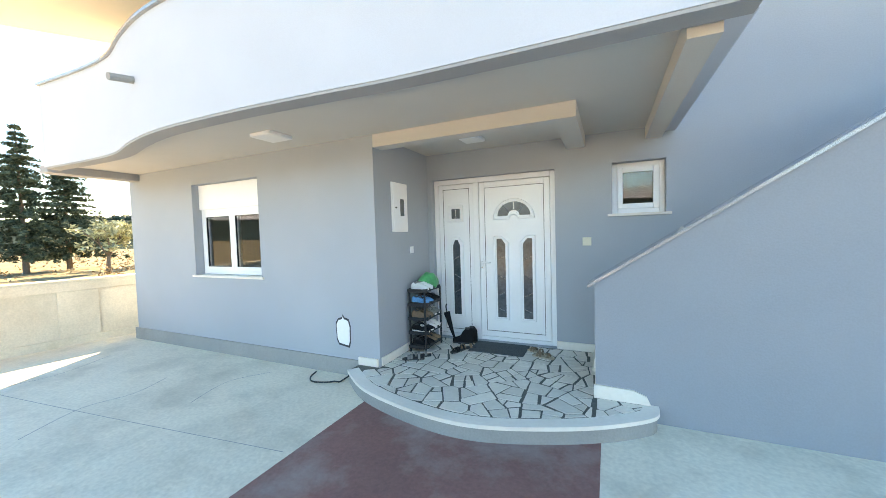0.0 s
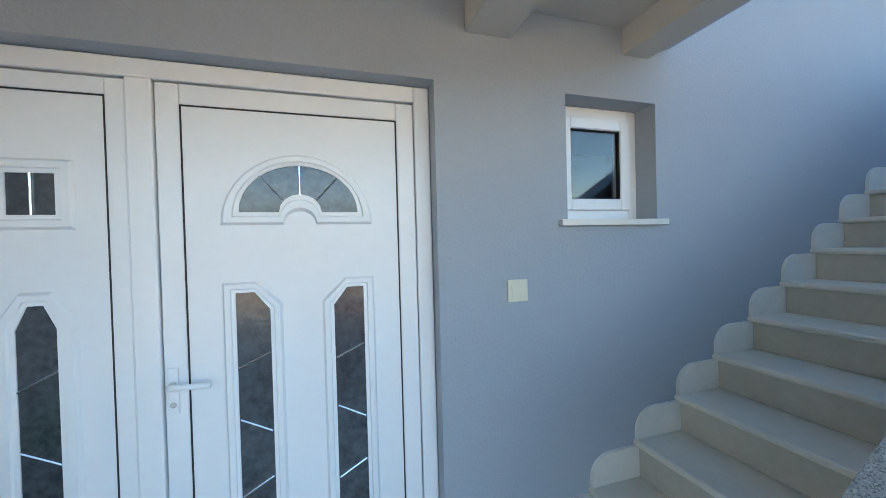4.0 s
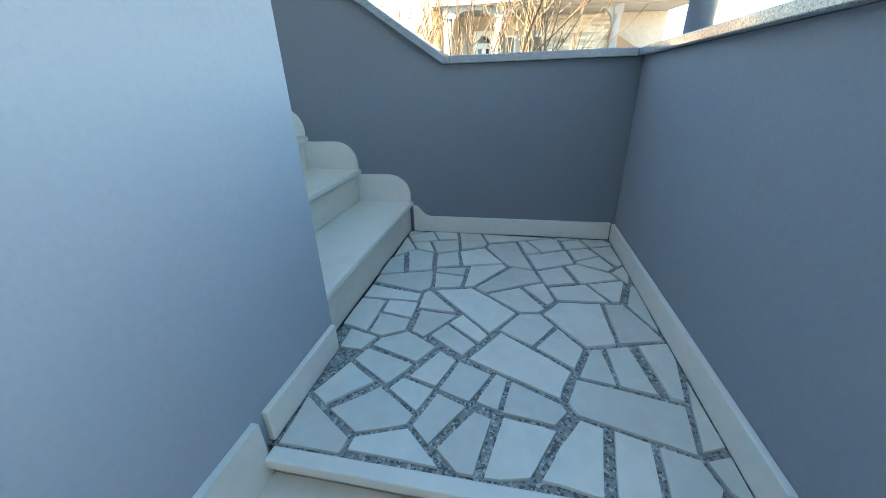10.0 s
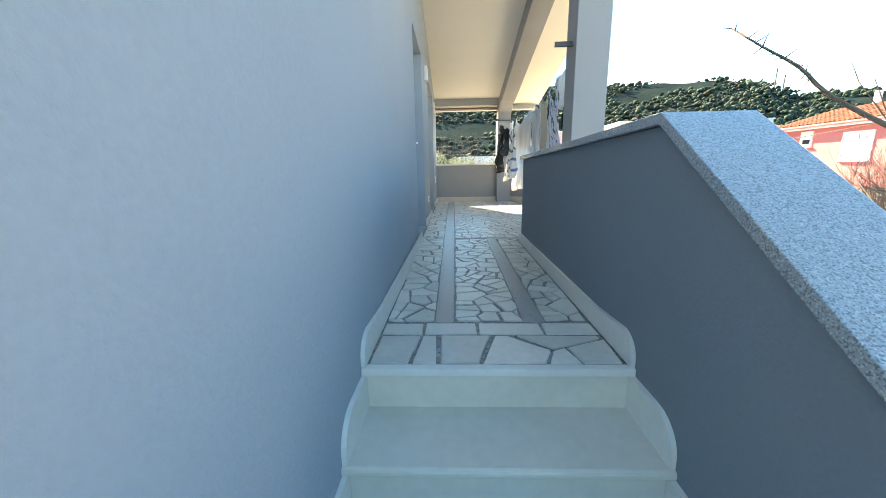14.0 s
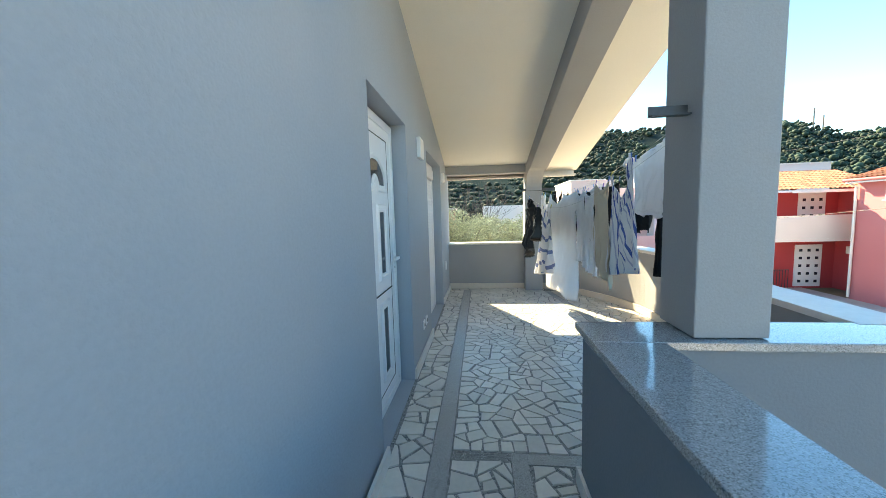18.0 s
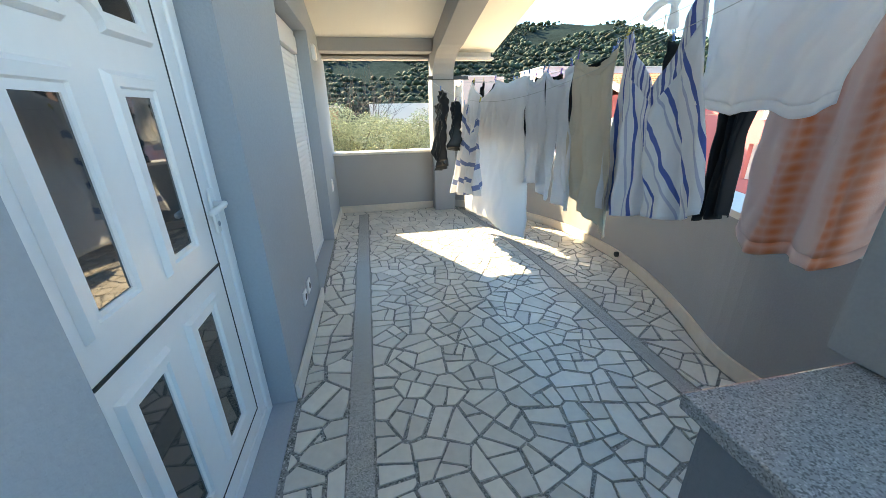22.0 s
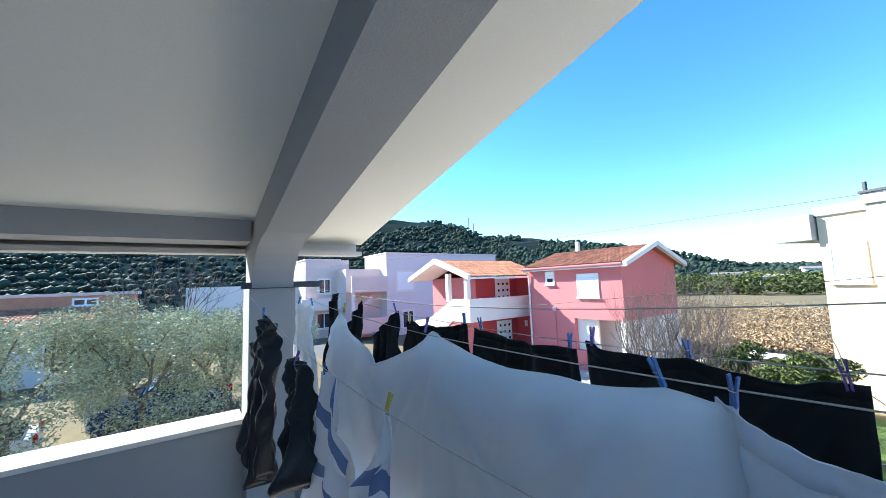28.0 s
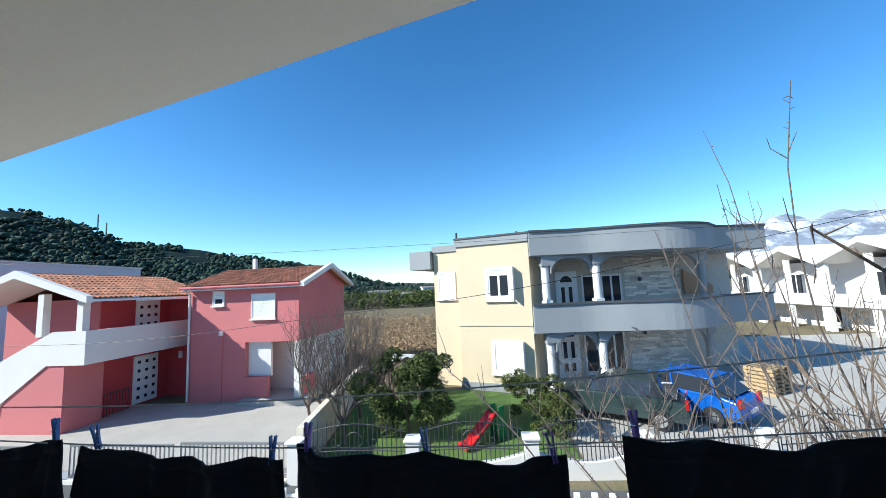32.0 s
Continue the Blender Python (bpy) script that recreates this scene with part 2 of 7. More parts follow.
M_PLASTIC = mat("dark_grey_plastic", (0.022, 0.023, 0.026), 0.5, 0.12, 6, 60, 0.1, 0.001, spec=0.3)
M_GLASS = glass("window_glass")
M_GLASS_FAR = mat("dark_window_glass", (0.03, 0.035, 0.045), 0.06, 0.1, 1, 5, 0.0)
M_CHROME = mat("chrome", (0.75, 0.75, 0.76), 0.2, 0.03, 5, 30, 0.0, 0.001, metal=1.0)
M_IVORY = mat("ivory_plastic", (0.70, 0.66, 0.52), 0.4, 0.03, 6, 30, 0.03, 0.001)
M_LAMP = mat("white_lamp_diffuser", (0.80, 0.79, 0.76), 0.45, 0.02, 3, 20, 0.03, 0.001)
M_WALL_OLD = mat("weathered_boundary_render", (0.68, 0.62, 0.51), 0.9, 0.15, 1.5, 40, 0.5, 0.006, stain=(0.44, 0.40, 0.31), stain_amt=0.6)


# ---- mesh helpers ----
def bm_new():
    return bmesh.new()


def bx(bm, x0, y0, z0, x1, y1, z1):
    """A box between two corners."""
    vs = [bm.verts.new((x, y, z)) for z in (z0, z1) for x, y in ((x0, y0), (x1, y0), (x1, y1), (x0, y1))]
    for f in ((3, 2, 1, 0), (4, 5, 6, 7), (0, 1, 5, 4), (1, 2, 6, 5), (2, 3, 7, 6), (3, 0, 4, 7)):
        bm.faces.new([vs[i] for i in f])
    return vs


def prism(bm, poly, lo, hi, axis="z"):
    """A polygon of two coordinates, pushed along the third."""
    def at(a, b, c):
        return {"z": (a, b, c), "y": (a, c, b), "x": (c, a, b)}[axis]
    lower = [bm.verts.new(at(a, b, lo)) for a, b in poly]
    upper = [bm.verts.new(at(a, b, hi)) for a, b in poly]
    n = len(poly)
    bm.faces.new(lower[::-1])
    bm.faces.new(upper)
    for i in range(n):
        bm.faces.new((lower[i], lower[(i + 1) % n], upper[(i + 1) % n], upper[i]))
    return lower + upper


def tube(bm, pts, r0, r1=None, n=8):
    """A round bar through points, tapering from r0 to r1."""
    r1 = r0 if r1 is None else r1
    rings = []
    for i, p in enumerate(pts):
        p = Vector(p)
        d = (Vector(pts[min(i + 1, len(pts) - 1)]) - Vector(pts[max(i - 1, 0)])).normalized()
        a = d.cross(Vector((0, 0, 1)) if abs(d.z) < 0.9 else Vector((1, 0, 0))).normalized()
        b = d.cross(a)
        r = r0 + (r1 - r0) * i / max(1, len(pts) - 1)
        rings.append([bm.verts.new(p + a * r * math.cos(2 * math.pi * k / n) + b * r * math.sin(2 * math.pi * k / n)) for k in range(n)])
    for s, t in zip(rings, rings[1:]):
        for k in range(n):
            bm.faces.new((s[k], s[(k + 1) % n], t[(k + 1) % n], t[k]))
    bm.faces.new(rings[0][::-1])
    bm.faces.new(rings[-1])


def mesh_of(name, bm, material, smooth=False, bevel=0.0, seg=2):
    bmesh.ops.recalc_face_normals(bm, faces=bm.faces[:])
    if bevel:
        es = [e for e in bm.edges if len(e.link_faces) == 2 and e.calc_face_angle(0) > 0.5]
        bmesh.ops.bevel(bm, geom=es, offset=bevel, segments=seg, affect="EDGES", profile=0.5)
    me = bpy.data.meshes.new(name)
    bm.to_mesh(me)
    bm.free()
    me.materials.append(material)
    if smooth:
        me.polygons.foreach_set("use_smooth", [True] * len(me.polygons))
    return me


def thing(name, bm, material, label="", category="", group="", kind="", smooth=False, bevel=0.0):
    ob = new(name, mesh_of(name, bm, material, smooth, bevel))
    return tagged(ob, label, category, group, kind)


def base(name, at=(0, 0, 0), label="", category="", group="", kind="", rz=0.0):
    ob = new(name)
    ob.matrix_basis = pose(*at, 0, 0, rz)
    return tagged(ob, label, category, group, kind)


def part(name, bm, material, parent, label="", smooth=False, bevel=0.0):
    """One mesh under a thing or a part, in the parent's own coordinates."""
    ob = new(name, mesh_of(name, bm, material, smooth, bevel))
    ob.parent = parent
    return tagged(ob, label)


def boxpart(name, parent, material, c0, c1, label="", bevel=0.0):
    bm = bm_new()
    bx(bm, *c0, *c1)
    return part(name, bm, material, parent, label, bevel=bevel)


def box(name, material, c0, c1, label="", category="", group="", kind="", bevel=0.0):
    bm = bm_new()
    bx(bm, *c0, *c1)
    return thing(name, bm, material, label, category, group, kind, bevel=bevel)


def wall_with_holes(bm, a0, a1, z0, z1, holes, lo, hi, axis):
    """A wall in the plane of one axis (its thickness from lo to hi), cut by rectangular holes (a0, a1, z0, z1) side by side."""
    def put(p0, p1, q0, q1):
        if p1 - p0 > 1e-4 and q1 - q0 > 1e-4:
            if axis == "y":
                bx(bm, p0, lo, q0, p1, hi, q1)
            else:
                bx(bm, lo, p0, q0, hi, p1, q1)
    cur = a0
    for h0, h1, k0, k1 in sorted(holes):
        put(cur, h0, z0, z1)
        put(h0, h1, z0, k0)
        put(h0, h1, k1, z1)
        cur = h1
    put(cur, a1, z0, z1)


def spline(pts, per=6):
    """A smooth open curve through plan points."""
    out = []
    P = [Vector(p) for p in pts]
    for i in range(len(P) - 1):
        a, b, c, d = P[max(i - 1, 0)], P[i], P[i + 1], P[min(i + 2, len(P) - 1)]
        for k in range(per):
            t = k / per
            out.append(0.5 * ((2 * b) + (c - a) * t + (2 * a - 5 * b + 4 * c - d) * t * t + (3 * b - a - 3 * c + d) * t ** 3))
    return out + [P[-1]]


def ribbon(bm, pts, off0, off1, z0, z1):
    """A wall along a plan curve, between two offsets to its left, from z0 to z1."""
    rows = []
    for i, p in enumerate(pts):
        d = (pts[min(i + 1, len(pts) - 1)] - pts[max(i - 1, 0)]).normalized()
        n = Vector((-d.y, d.x))
        a, b = p + n * off0, p + n * off1
        rows.append([bm.verts.new((q.x, q.y, z)) for q, z in ((a, z0), (b, z0), (b, z1), (a, z1))])
    for r, s in zip(rows, rows[1:]):
        for k in range(4):
            bm.faces.new((r[k], r[(k + 1) % 4], s[(k + 1) % 4], s[k]))
    bm.faces.new(rows[0][::-1])
    bm.faces.new(rows[-1])


# ---- plan ----
ZP, ZL, ZT = 0.16, 2.085, 2.96          # entrance slab, landing, terrace
R1, G1 = 0.186, 0.2785                  # lower flight
R2, G2 = 0.175, 0.29                    # upper flight
XC, XP = 5.325, 6.375                   # house corner, parapet inner face
YF, YP = -1.32, -1.05                   # front wall, stair parapet inner face
YE = 8.45                               # end parapet inner face


def roof_z(y):
    return 5.12 + 0.225 * (8.45 - y)


# ground
bm = bm_new()
bx(bm, -900, -900, -0.5, 900, 900, 0.0)
thing("ground", bm, mat("dry_field_soil", (0.19, 0.155, 0.10), 0.95, 0.25, 0.25, 12, 0.6, 0.02, spec=0.1, stain=(0.10, 0.13, 0.05), stain_amt=0.6), "dry grassy ground reaching the hills", "ground", kind="structure")
bm = bm_new()
bx(bm, -7.5, -14, 0.0, 13.2, 12, 0.006)
thing("pavement_yard", bm, M_CONCRETE, "pale worn concrete yard round the house", "pavement", kind="structure")
bm = bm_new()
bx(bm, 0.08, -14, 0.006, 2.25, -1.2, 0.011)
thing("pavement_red_path", bm, M_RED_PAVE, "faded red painted concrete path to the entrance", "pavement", kind="structure")

# saw joints and shrinkage cracks of the yard
for k, pts in enumerate(([(-7.4, -3.55), (-3.0, -3.1), (0.0, -2.75)], [(-2.6, -2.2), (-2.45, -2.6), (-2.55, -3.0), (-2.3, -3.5)], [(-1.5, -1.6), (-1.75, -2.0), (-1.6, -2.5)], [(-4.4, -2.0), (-4.1, -2.7), (-4.25, -3.4), (-3.9, -4.4)])):
    bm = bm_new()
    ribbon(bm, spline(pts, 5), -0.003, 0.003, 0.0062, 0.0075)
    thing("pavement_yard_joint", bm, M_PLINTH, "thin dark crack in the yard concrete", "crack", kind="structure")

# house walls
bm = bm_new()
wall_with_holes(bm, -5.08, -0.07, 0, 2.9, [(-3.38, -1.95, 1.13, 2.5)], YF, YF + 0.25, "y")
thing("wall_front", bm, M_RENDER, "grey-blue rendered front wall", "wall", kind="structure")
bm = bm_new()
bx(bm, -5.14, YF - 0.02, 0, -0.10, YF, 0.2)
thing("baseboard_plinth", bm, M_PLINTH, "grey cement plinth along the front wall", "plinth", kind="structure")
bm = bm_new()
bx(bm, -0.32, YF + 0.25, 0, -0.07, 0.3, 2.9)
thing("wall_recess", bm, M_RENDER, "grey-blue rendered side of the entrance recess", "wall", kind="structure")
bm = bm_new()
wall_with_holes(bm, -0.07, XC - 0.23, 0, 2.9, [(0.0, 1.713, ZP, 2.43), (2.36, 2.905, 1.82, 2.435)], 0, 0.3, "y")
bx(bm, -5.08, 0, 2.9, XC - 0.23, 0.3, 5.7)
thing("wall_door", bm, M_RENDER, "grey-blue rendered wall with the entrance door", "wall", kind="structure")
bm = bm_new()
wall_with_holes(bm, 0, YE + 0.25, 0, 5.09, [(3.72, 4.72, ZT, 5.08), (5.85, 7.28, ZT, 5.08)], XC - 0.25, XC, "x")
prism(bm, [(0, 5.09), (YE + 0.25, 5.09), (3.0, roof_z(3.0) + 0.02), (0, 5.7)], XC - 0.25, XC, "x")
for v in bm.verts:
    v.co.x += 0.02 - 0.009 * v.co.y
thing("wall_side", bm, M_RENDER, "grey-blue rendered side wall along stairs and terrace", "wall", kind="structure")
bm = bm_new()
bx(bm, -5.08, YF + 0.25, 0, -4.83, 8.7, 5.6)
bx(bm, -4.83, 8.45, 0, XC - 0.3, 8.7, 5.0)
thing("wall_back", bm, M_RENDER, "plain rendered far walls of the house", "wall", kind="structure")
# rooms behind the openings: their darkness is put into near-black walls and floor
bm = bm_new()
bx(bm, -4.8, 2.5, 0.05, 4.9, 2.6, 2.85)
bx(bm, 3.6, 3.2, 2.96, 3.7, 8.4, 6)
thing("wall_inner", bm, M_DARK, "near-black inner walls added behind the windows", "wall", kind="structure")
bm = bm_new()
bx(bm, -4.83, 0.31, 2.9, XC - 0.26, 8.44, 2.955)
bx(bm, -4.83, YF + 0.26, 2.9, -0.33, 0.309, 2.955)
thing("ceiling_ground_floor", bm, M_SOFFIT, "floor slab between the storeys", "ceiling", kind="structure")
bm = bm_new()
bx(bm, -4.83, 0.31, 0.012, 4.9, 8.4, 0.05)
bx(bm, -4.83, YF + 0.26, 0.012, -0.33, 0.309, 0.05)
thing("floor_ground", bm, M_DARK, "near-black floor added inside the house", "floor", kind="structure")

# front balcony over the porch
front = spline([(-4.62, -2.45), (-3.6, -2.40), (-2.9, -2.42), (-2.2, -2.58), (-1.5, -2.68), (-0.5, -2.68), (0.4, -2.62), (1.2, -2.56), (2.97, -2.53)])
bm = bm_new()
prism(bm, [(p.x, p.y) for p in front] + [(2.99, -0.002), (-0.068, -0.002), (-0.068, YF - 0.002), (-5.08, YF - 0.002)], 2.79, 2.94)
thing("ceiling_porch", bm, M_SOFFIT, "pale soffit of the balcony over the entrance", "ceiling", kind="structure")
bm = bm_new()
ribbon(bm, front, -0.02, 0.13, 2.722, 3.8)
bx(bm, 2.86, -2.4, 2.722, 2.99, -0.002, 3.8)
balcony = thing("balcony_parapet", bm, M_RENDER_PALE, "pale grey wavy balcony parapet over the entrance", "parapet", kind="structure")
# darker grey strip along the parapet's underside and inner foot
bm = bm_new()
ribbon(bm, front, -0.014, 0.142, 2.70, 2.721)
ribbon(bm, front, 0.131, 0.142, 2.7215, 2.789)
part("underside_strip", bm, M_BEAM, balcony, "darker grey strip under the parapet")
bm = bm_new()
ribbon(bm, front, -0.05, 0.16, 3.8, 3.83)
part("coping", bm, M_GRANITE, balcony, "thin granite coping")
bm = bm_new()
tube(bm, [(-1.95, -2.62, 3.28), (-1.95, -2.85, 3.24)], 0.035, n=10)
part("drain_spout", bm, M_PLINTH, balcony, "grey drain spout")
bm = bm_new()
bx(bm, -0.066, -1.32, 2.65, 2.07, -1.14, 2.789)
bx(bm, 1.86, -1.14, 2.65, 2.07, -0.002, 2.789)
bx(bm, 2.70, -2.35, 2.66, 2.86, -0.002, 2.789)
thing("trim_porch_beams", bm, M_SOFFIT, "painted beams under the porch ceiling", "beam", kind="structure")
bm = bm_new()
bx(bm, -4.99, -2.40, 2.68, -4.75, YF - 0.002, 2.789)
thing("trim_corner_beam", bm, M_BEAM, "grey beam under the balcony corner", "beam", kind="structure")

# roof
R0 = roof_z(3.0)
bm = bm_new()
prism(bm, [(8.60, roof_z(8.60)), (8.60, roof_z(8.60) + 0.16), (3.0, R0 + 0.16), (-3.1, R0 - 1.4), (-3.1, R0 - 1.56), (3.0, R0)], -5.9, 2.7, "x")
prism(bm, [(8.60, roof_z(8.60)), (8.60, roof_z(8.60) + 0.16), (3.0, R0 + 0.16), (0.0, R0 - 0.6), (0.0, R0 - 0.76), (3.0, R0)], 2.7, XC + 0.2, "x")
prism(bm, [(8.60, roof_z(8.60)), (8.60, roof_z(8.60) + 0.16), (3.0, R0 + 0.16), (3.0, R0)], XC + 0.2, 7.60, "x")
thing("ceiling_terrace", bm, M_CEIL, "cream painted sloping ceiling over the terrace", "ceiling", kind="structure")
bm = bm_new()
prism(bm, [(8.66, roof_z(8.66) + 0.165), (8.66, roof_z(8.66) + 0.25), (3.0, R0 + 0.26), (-3.2, R0 - 1.33), (-3.2, R0 - 1.42), (3.0, R0 + 0.165)], -6.0, 2.7, "x")
prism(bm, [(8.66, roof_z(8.66) + 0.165), (8.66, roof_z(8.66) + 0.25), (3.0, R0 + 0.26), (0.0, R0 - 0.5), (0.0, R0 - 0.59), (3.0, R0 + 0.165)], 2.7, XC + 0.25, "x")
prism(bm, [(8.66, roof_z(8.66) + 0.165), (8.66, roof_z(8.66) + 0.25), (3.0, R0 + 0.26), (3.0, R0 + 0.165)], XC + 0.25, 7.66, "x")
thing("roof", bm, mat("roof_tiles", (0.42, 0.16, 0.08), 0.8, 0.2, 2, 20, 0.5, 0.01), "tiled roof of the house", "roof", kind="structure")

# beams of the terrace roof
def beam_profile(x0, x1, drop):
    bm = bm_new()
    low = []
    for k in range(9):                      # quarter arch out of the end pillar
        a = math.pi / 2 * k / 8
        low.append((8.25 - 0.55 * (1 - math.cos(a)), 4.72 + (roof_z(8.25 - 0.55) - drop - 4.72) * math.sin(a)))
    low.append((3.36, roof_z(3.36) - drop))
    poly = low + [(3.36, roof_z(3.36) - 0.001), (8.58, roof_z(8.58) - 0.001), (8.58, 4.72)]
    prism(bm, poly, x0, x1, "x")
    return bm


thing("trim_arch_beam", beam_profile(6.665, 6.935, 0.25), M_BEAM, "grey painted beam arching out of the end pillar", "beam", kind="structure")
bm = bm_new()
bx(bm, 5.20, 8.18, 5.035, 6.649, 8.45, roof_z(8.18) + 0.02)
thing("trim_end_beam", bm, M_BEAM, "grey beam over the end opening", "beam", kind="structure")
bm = bm_new()
bx(bm, 5.20, 8.585, 4.975, 7.55, 8.60, roof_z(8.60))
bx(bm, 5.20, 8.452, 4.975, 6.649, 8.584, 5.01)
bx(bm, 6.951, 8.452, 4.975, 7.55, 8.584, 5.01)
thing("trim_eave_board", bm, M_SOFFIT, "pale eave board behind the end beam", "trim", kind="structure")

# pillars
bm = bm_new()
bx(bm, 6.65, 8.25, ZT, 6.95, 8.58, 4.719)
thing("pillar_end", bm, M_BEAM, "grey painted end pillar", "pillar", kind="structure", bevel=0.006)
bm = bm_new()
bx(bm, 6.76, 3.37, 3.822, 7.05, 3.66, roof_z(3.37) - 0.21)
thing("pillar_front", bm, M_BEAM, "tall grey painted pillar on the parapet", "pillar", kind="structure", bevel=0.006)

# parapets of stairs, landing and passage
bm = bm_new()
prism(bm, [(2.2, 0), (6.58, 0), (6.58, 2.93), (4.86, 2.93), (2.2, 1.18)], -1.25, YP, "y")
par1 = thing("stair_parapet", bm, M_RENDER_HALF_SHADED, "grey-blue rendered parapet of the lower flight", "parapet", kind="structure")
bm = bm_new()
prism(bm, [(2.14, 1.145), (2.14, 1.175), (4.85, 2.962), (6.62, 2.962), (6.62, 2.931), (4.865, 2.931), (2.2, 1.182)], -1.29, YP + 0.03, "y")
part("coping", bm, M_GRANITE, par1, "speckled granite coping", bevel=0.004)
bm = bm_new()
yb, yt = -0.178, 1.15
prism(bm, [(YP, 0), (YP, 2.93), (yb, 2.93), (yt, 3.825), (3.36, 3.78), (3.36, 0)], XP, XP + 0.22, "x")
par2 = thing("landing_parapet", bm, M_RENDER_SHADED, "grey-blue rendered parapet of landing and passage", "parapet", kind="structure")
bm = bm_new()
prism(bm, [(YP + 0.031, 2.931), (YP + 0.031, 2.965), (yb - 0.01, 2.965), (yt - 0.01, 3.862), (3.33, 3.817), (3.33, 3.782), (yt, 3.8265), (yb, 2.931)], XP - 0.03, XP + 0.26, "x")
part("coping", bm, M_GRANITE, par2, "speckled granite coping", bevel=0.004)

# terrace parapet: front leg, then a long curve
curve = spline([(7.60, 3.58), (7.61, 4.1), (7.62, 4.5), (7.77, 4.9), (7.92, 5.35), (8.02, 5.85), (8.03, 6.3), (7.99, 6.8), (7.84, 7.3), (7.5, 7.9), (7.12, 8.32), (6.955, 8.46)], 5)
bm = bm_new()
bx(bm, XP, 3.36, 2.5, 7.60, 3.58, 3.78)
par3 = thing("terrace_front_parapet", bm, M_RENDER_SHADED, "grey-blue rendered parapet across the terrace front", "parapet", kind="structure")
bm = bm_new()
prism(bm, [(XP - 0.03, 3.33), (7.82, 3.33), (7.82, 3.61), (XP - 0.03, 3.61)], 3.782, 3.818)
part("coping", bm, M_GRANITE, par3, "speckled granite coping", bevel=0.004)
bm = bm_new()
ribbon(bm, curve, -0.2, 0.0, 2.5, 3.78)
par4 = thing("terrace_curved_parapet", bm, M_BEAM, "grey painted curved terrace parapet", "parapet", kind="structure")
bm = bm_new()
ribbon(bm, curve, -0.24, 0.03, 3.783, 3.82)
part("coping", bm, M_MARBLE_PALE, par4, "pale stone coping")
bm = bm_new()
ribbon(bm, curve, 0.001, 0.018, ZT, ZT + 0.1)
part("skirting", bm, M_MARBLE, par4, "cream stone skirting")
bm = bm_new()
tube(bm, [(8.03, 5.95, 3.03), (7.985, 5.95, 3.03)], 0.025, n=10)
part("drain_hole", bm, M_BLACK, par4, "dark drain hole")
bm = bm_new()
bx(bm, 5.27, YE, 2.5, 6.649, YE + 0.2, 3.78)
par5 = thing("terrace_end_parapet", bm, M_BEAM, "grey painted end parapet", "parapet", kind="structure")
boxpart("coping", par5, M_MARBLE_PALE, (5.27, YE - 0.03, 3.782), (6.648, YE + 0.24, 3.815), "pale stone coping", 0.004)
boxpart("skirting", par5, M_MARBLE, (5.27, YE - 0.016, ZT), (6.648, YE - 0.001, ZT + 0.1), "cream stone skirting")

# floors
bm = bm_new()
prism(bm, [(XC, 1.215), (XP, 1.215), (XP, 3.36), (7.56, 3.36)] + [(p.x, p.y) for p in curve] + [(6.64, 8.46), (XC - 0.06, 8.46)], ZT - 0.25, ZT - 0.006)
floor_t = thing("floor_terrace", bm, M_GROUT, "crazy-paved terrace of pale stone in grey grout", "floor", kind="structure")
bm = bm_new()
bx(bm, 4.992, YP, 1.2, XP, 0.03, ZL - 0.006)
floor_l = thing("floor_landing", bm, M_GROUT, "crazy-paved stair landing", "floor", kind="structure")
arc = spline([(-0.36, -1.50), (0.05, -1.80), (0.55, -1.98), (1.06, -2.07), (1.47, -2.03), (2.0, -1.84), (2.34, -1.66), (2.62, -1.44), (2.66, -1.25)], 5)
bm = bm_new()
prism(bm, [(p.x, p.y) for p in arc] + [(2.66, -1.251), (2.2, -1.251), (2.2, 0.0), (-0.07, 0.0), (-0.07, -1.34), (-0.36, -1.34)], 0.0, ZP - 0.006)
floor_p = thing("floor_entrance_slab", bm, M_GROUT_DARK, "curved crazy-paved entrance slab", "floor", kind="structure")
bm = bm_new()
ribbon(bm, arc, -0.012, 0.0, 0.0, ZP - 0.035)
part("step_face", bm, M_PLINTH, floor_p, "grey cement face of the slab")
bm = bm_new()
ribbon(bm, arc, -0.03, 0.10, ZP - 0.034, ZP - 0.002)
part("stone_edge", bm, M_MARBLE_PALE, floor_p, "pale stone edge")


# stairs
def skirt_profile(a0, z0, run, rise, front_gap=0.012):
    pts = [(a0 + front_gap, z0)]
    for k in range(7):
        a = math.pi / 2 * k / 6
        pts.append((a0 + front_gap + 0.12 * (1 - math.cos(a)), z0 + rise - 0.14 + 0.11 * math.sin(a)))
    return pts + [(a0 + run + 0.02, z0 + rise - 0.03), (a0 + run + 0.02, z0)]


def flight(name, label, count, a_first, z_first, run, rise, lo, hi, axis, last_skirts=True):
    """Steps going up along one axis; lo and hi bound their width on the other."""
    st = base(name, (0, 0, 0), label, "staircase", kind="structure")
    for n in range(count):
        a, z = a_first + n * run, z_first + n * rise
        bm = bm_new()
        nose = [(a + run + 0.02, z - 0.032), (a + run + 0.02, z), (a + 0.012, z), (a + 0.003, z - 0.004), (a, z - 0.012), (a, z - 0.022), (a + 0.004, z - 0.030), (a + 0.012, z - 0.032)]
        prism(bm, nose, lo, hi, axis)
        part("tread", bm, M_MARBLE, st)
        bm = bm_new()
        zb = z - rise if n else z - rise
        prism(bm, [(a + 0.022, zb), (a + 0.022, z - 0.033), (a + 0.04, z - 0.033), (a + 0.04, zb)], lo + 0.001, hi - 0.001, axis)
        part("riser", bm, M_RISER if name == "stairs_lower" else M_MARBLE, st)
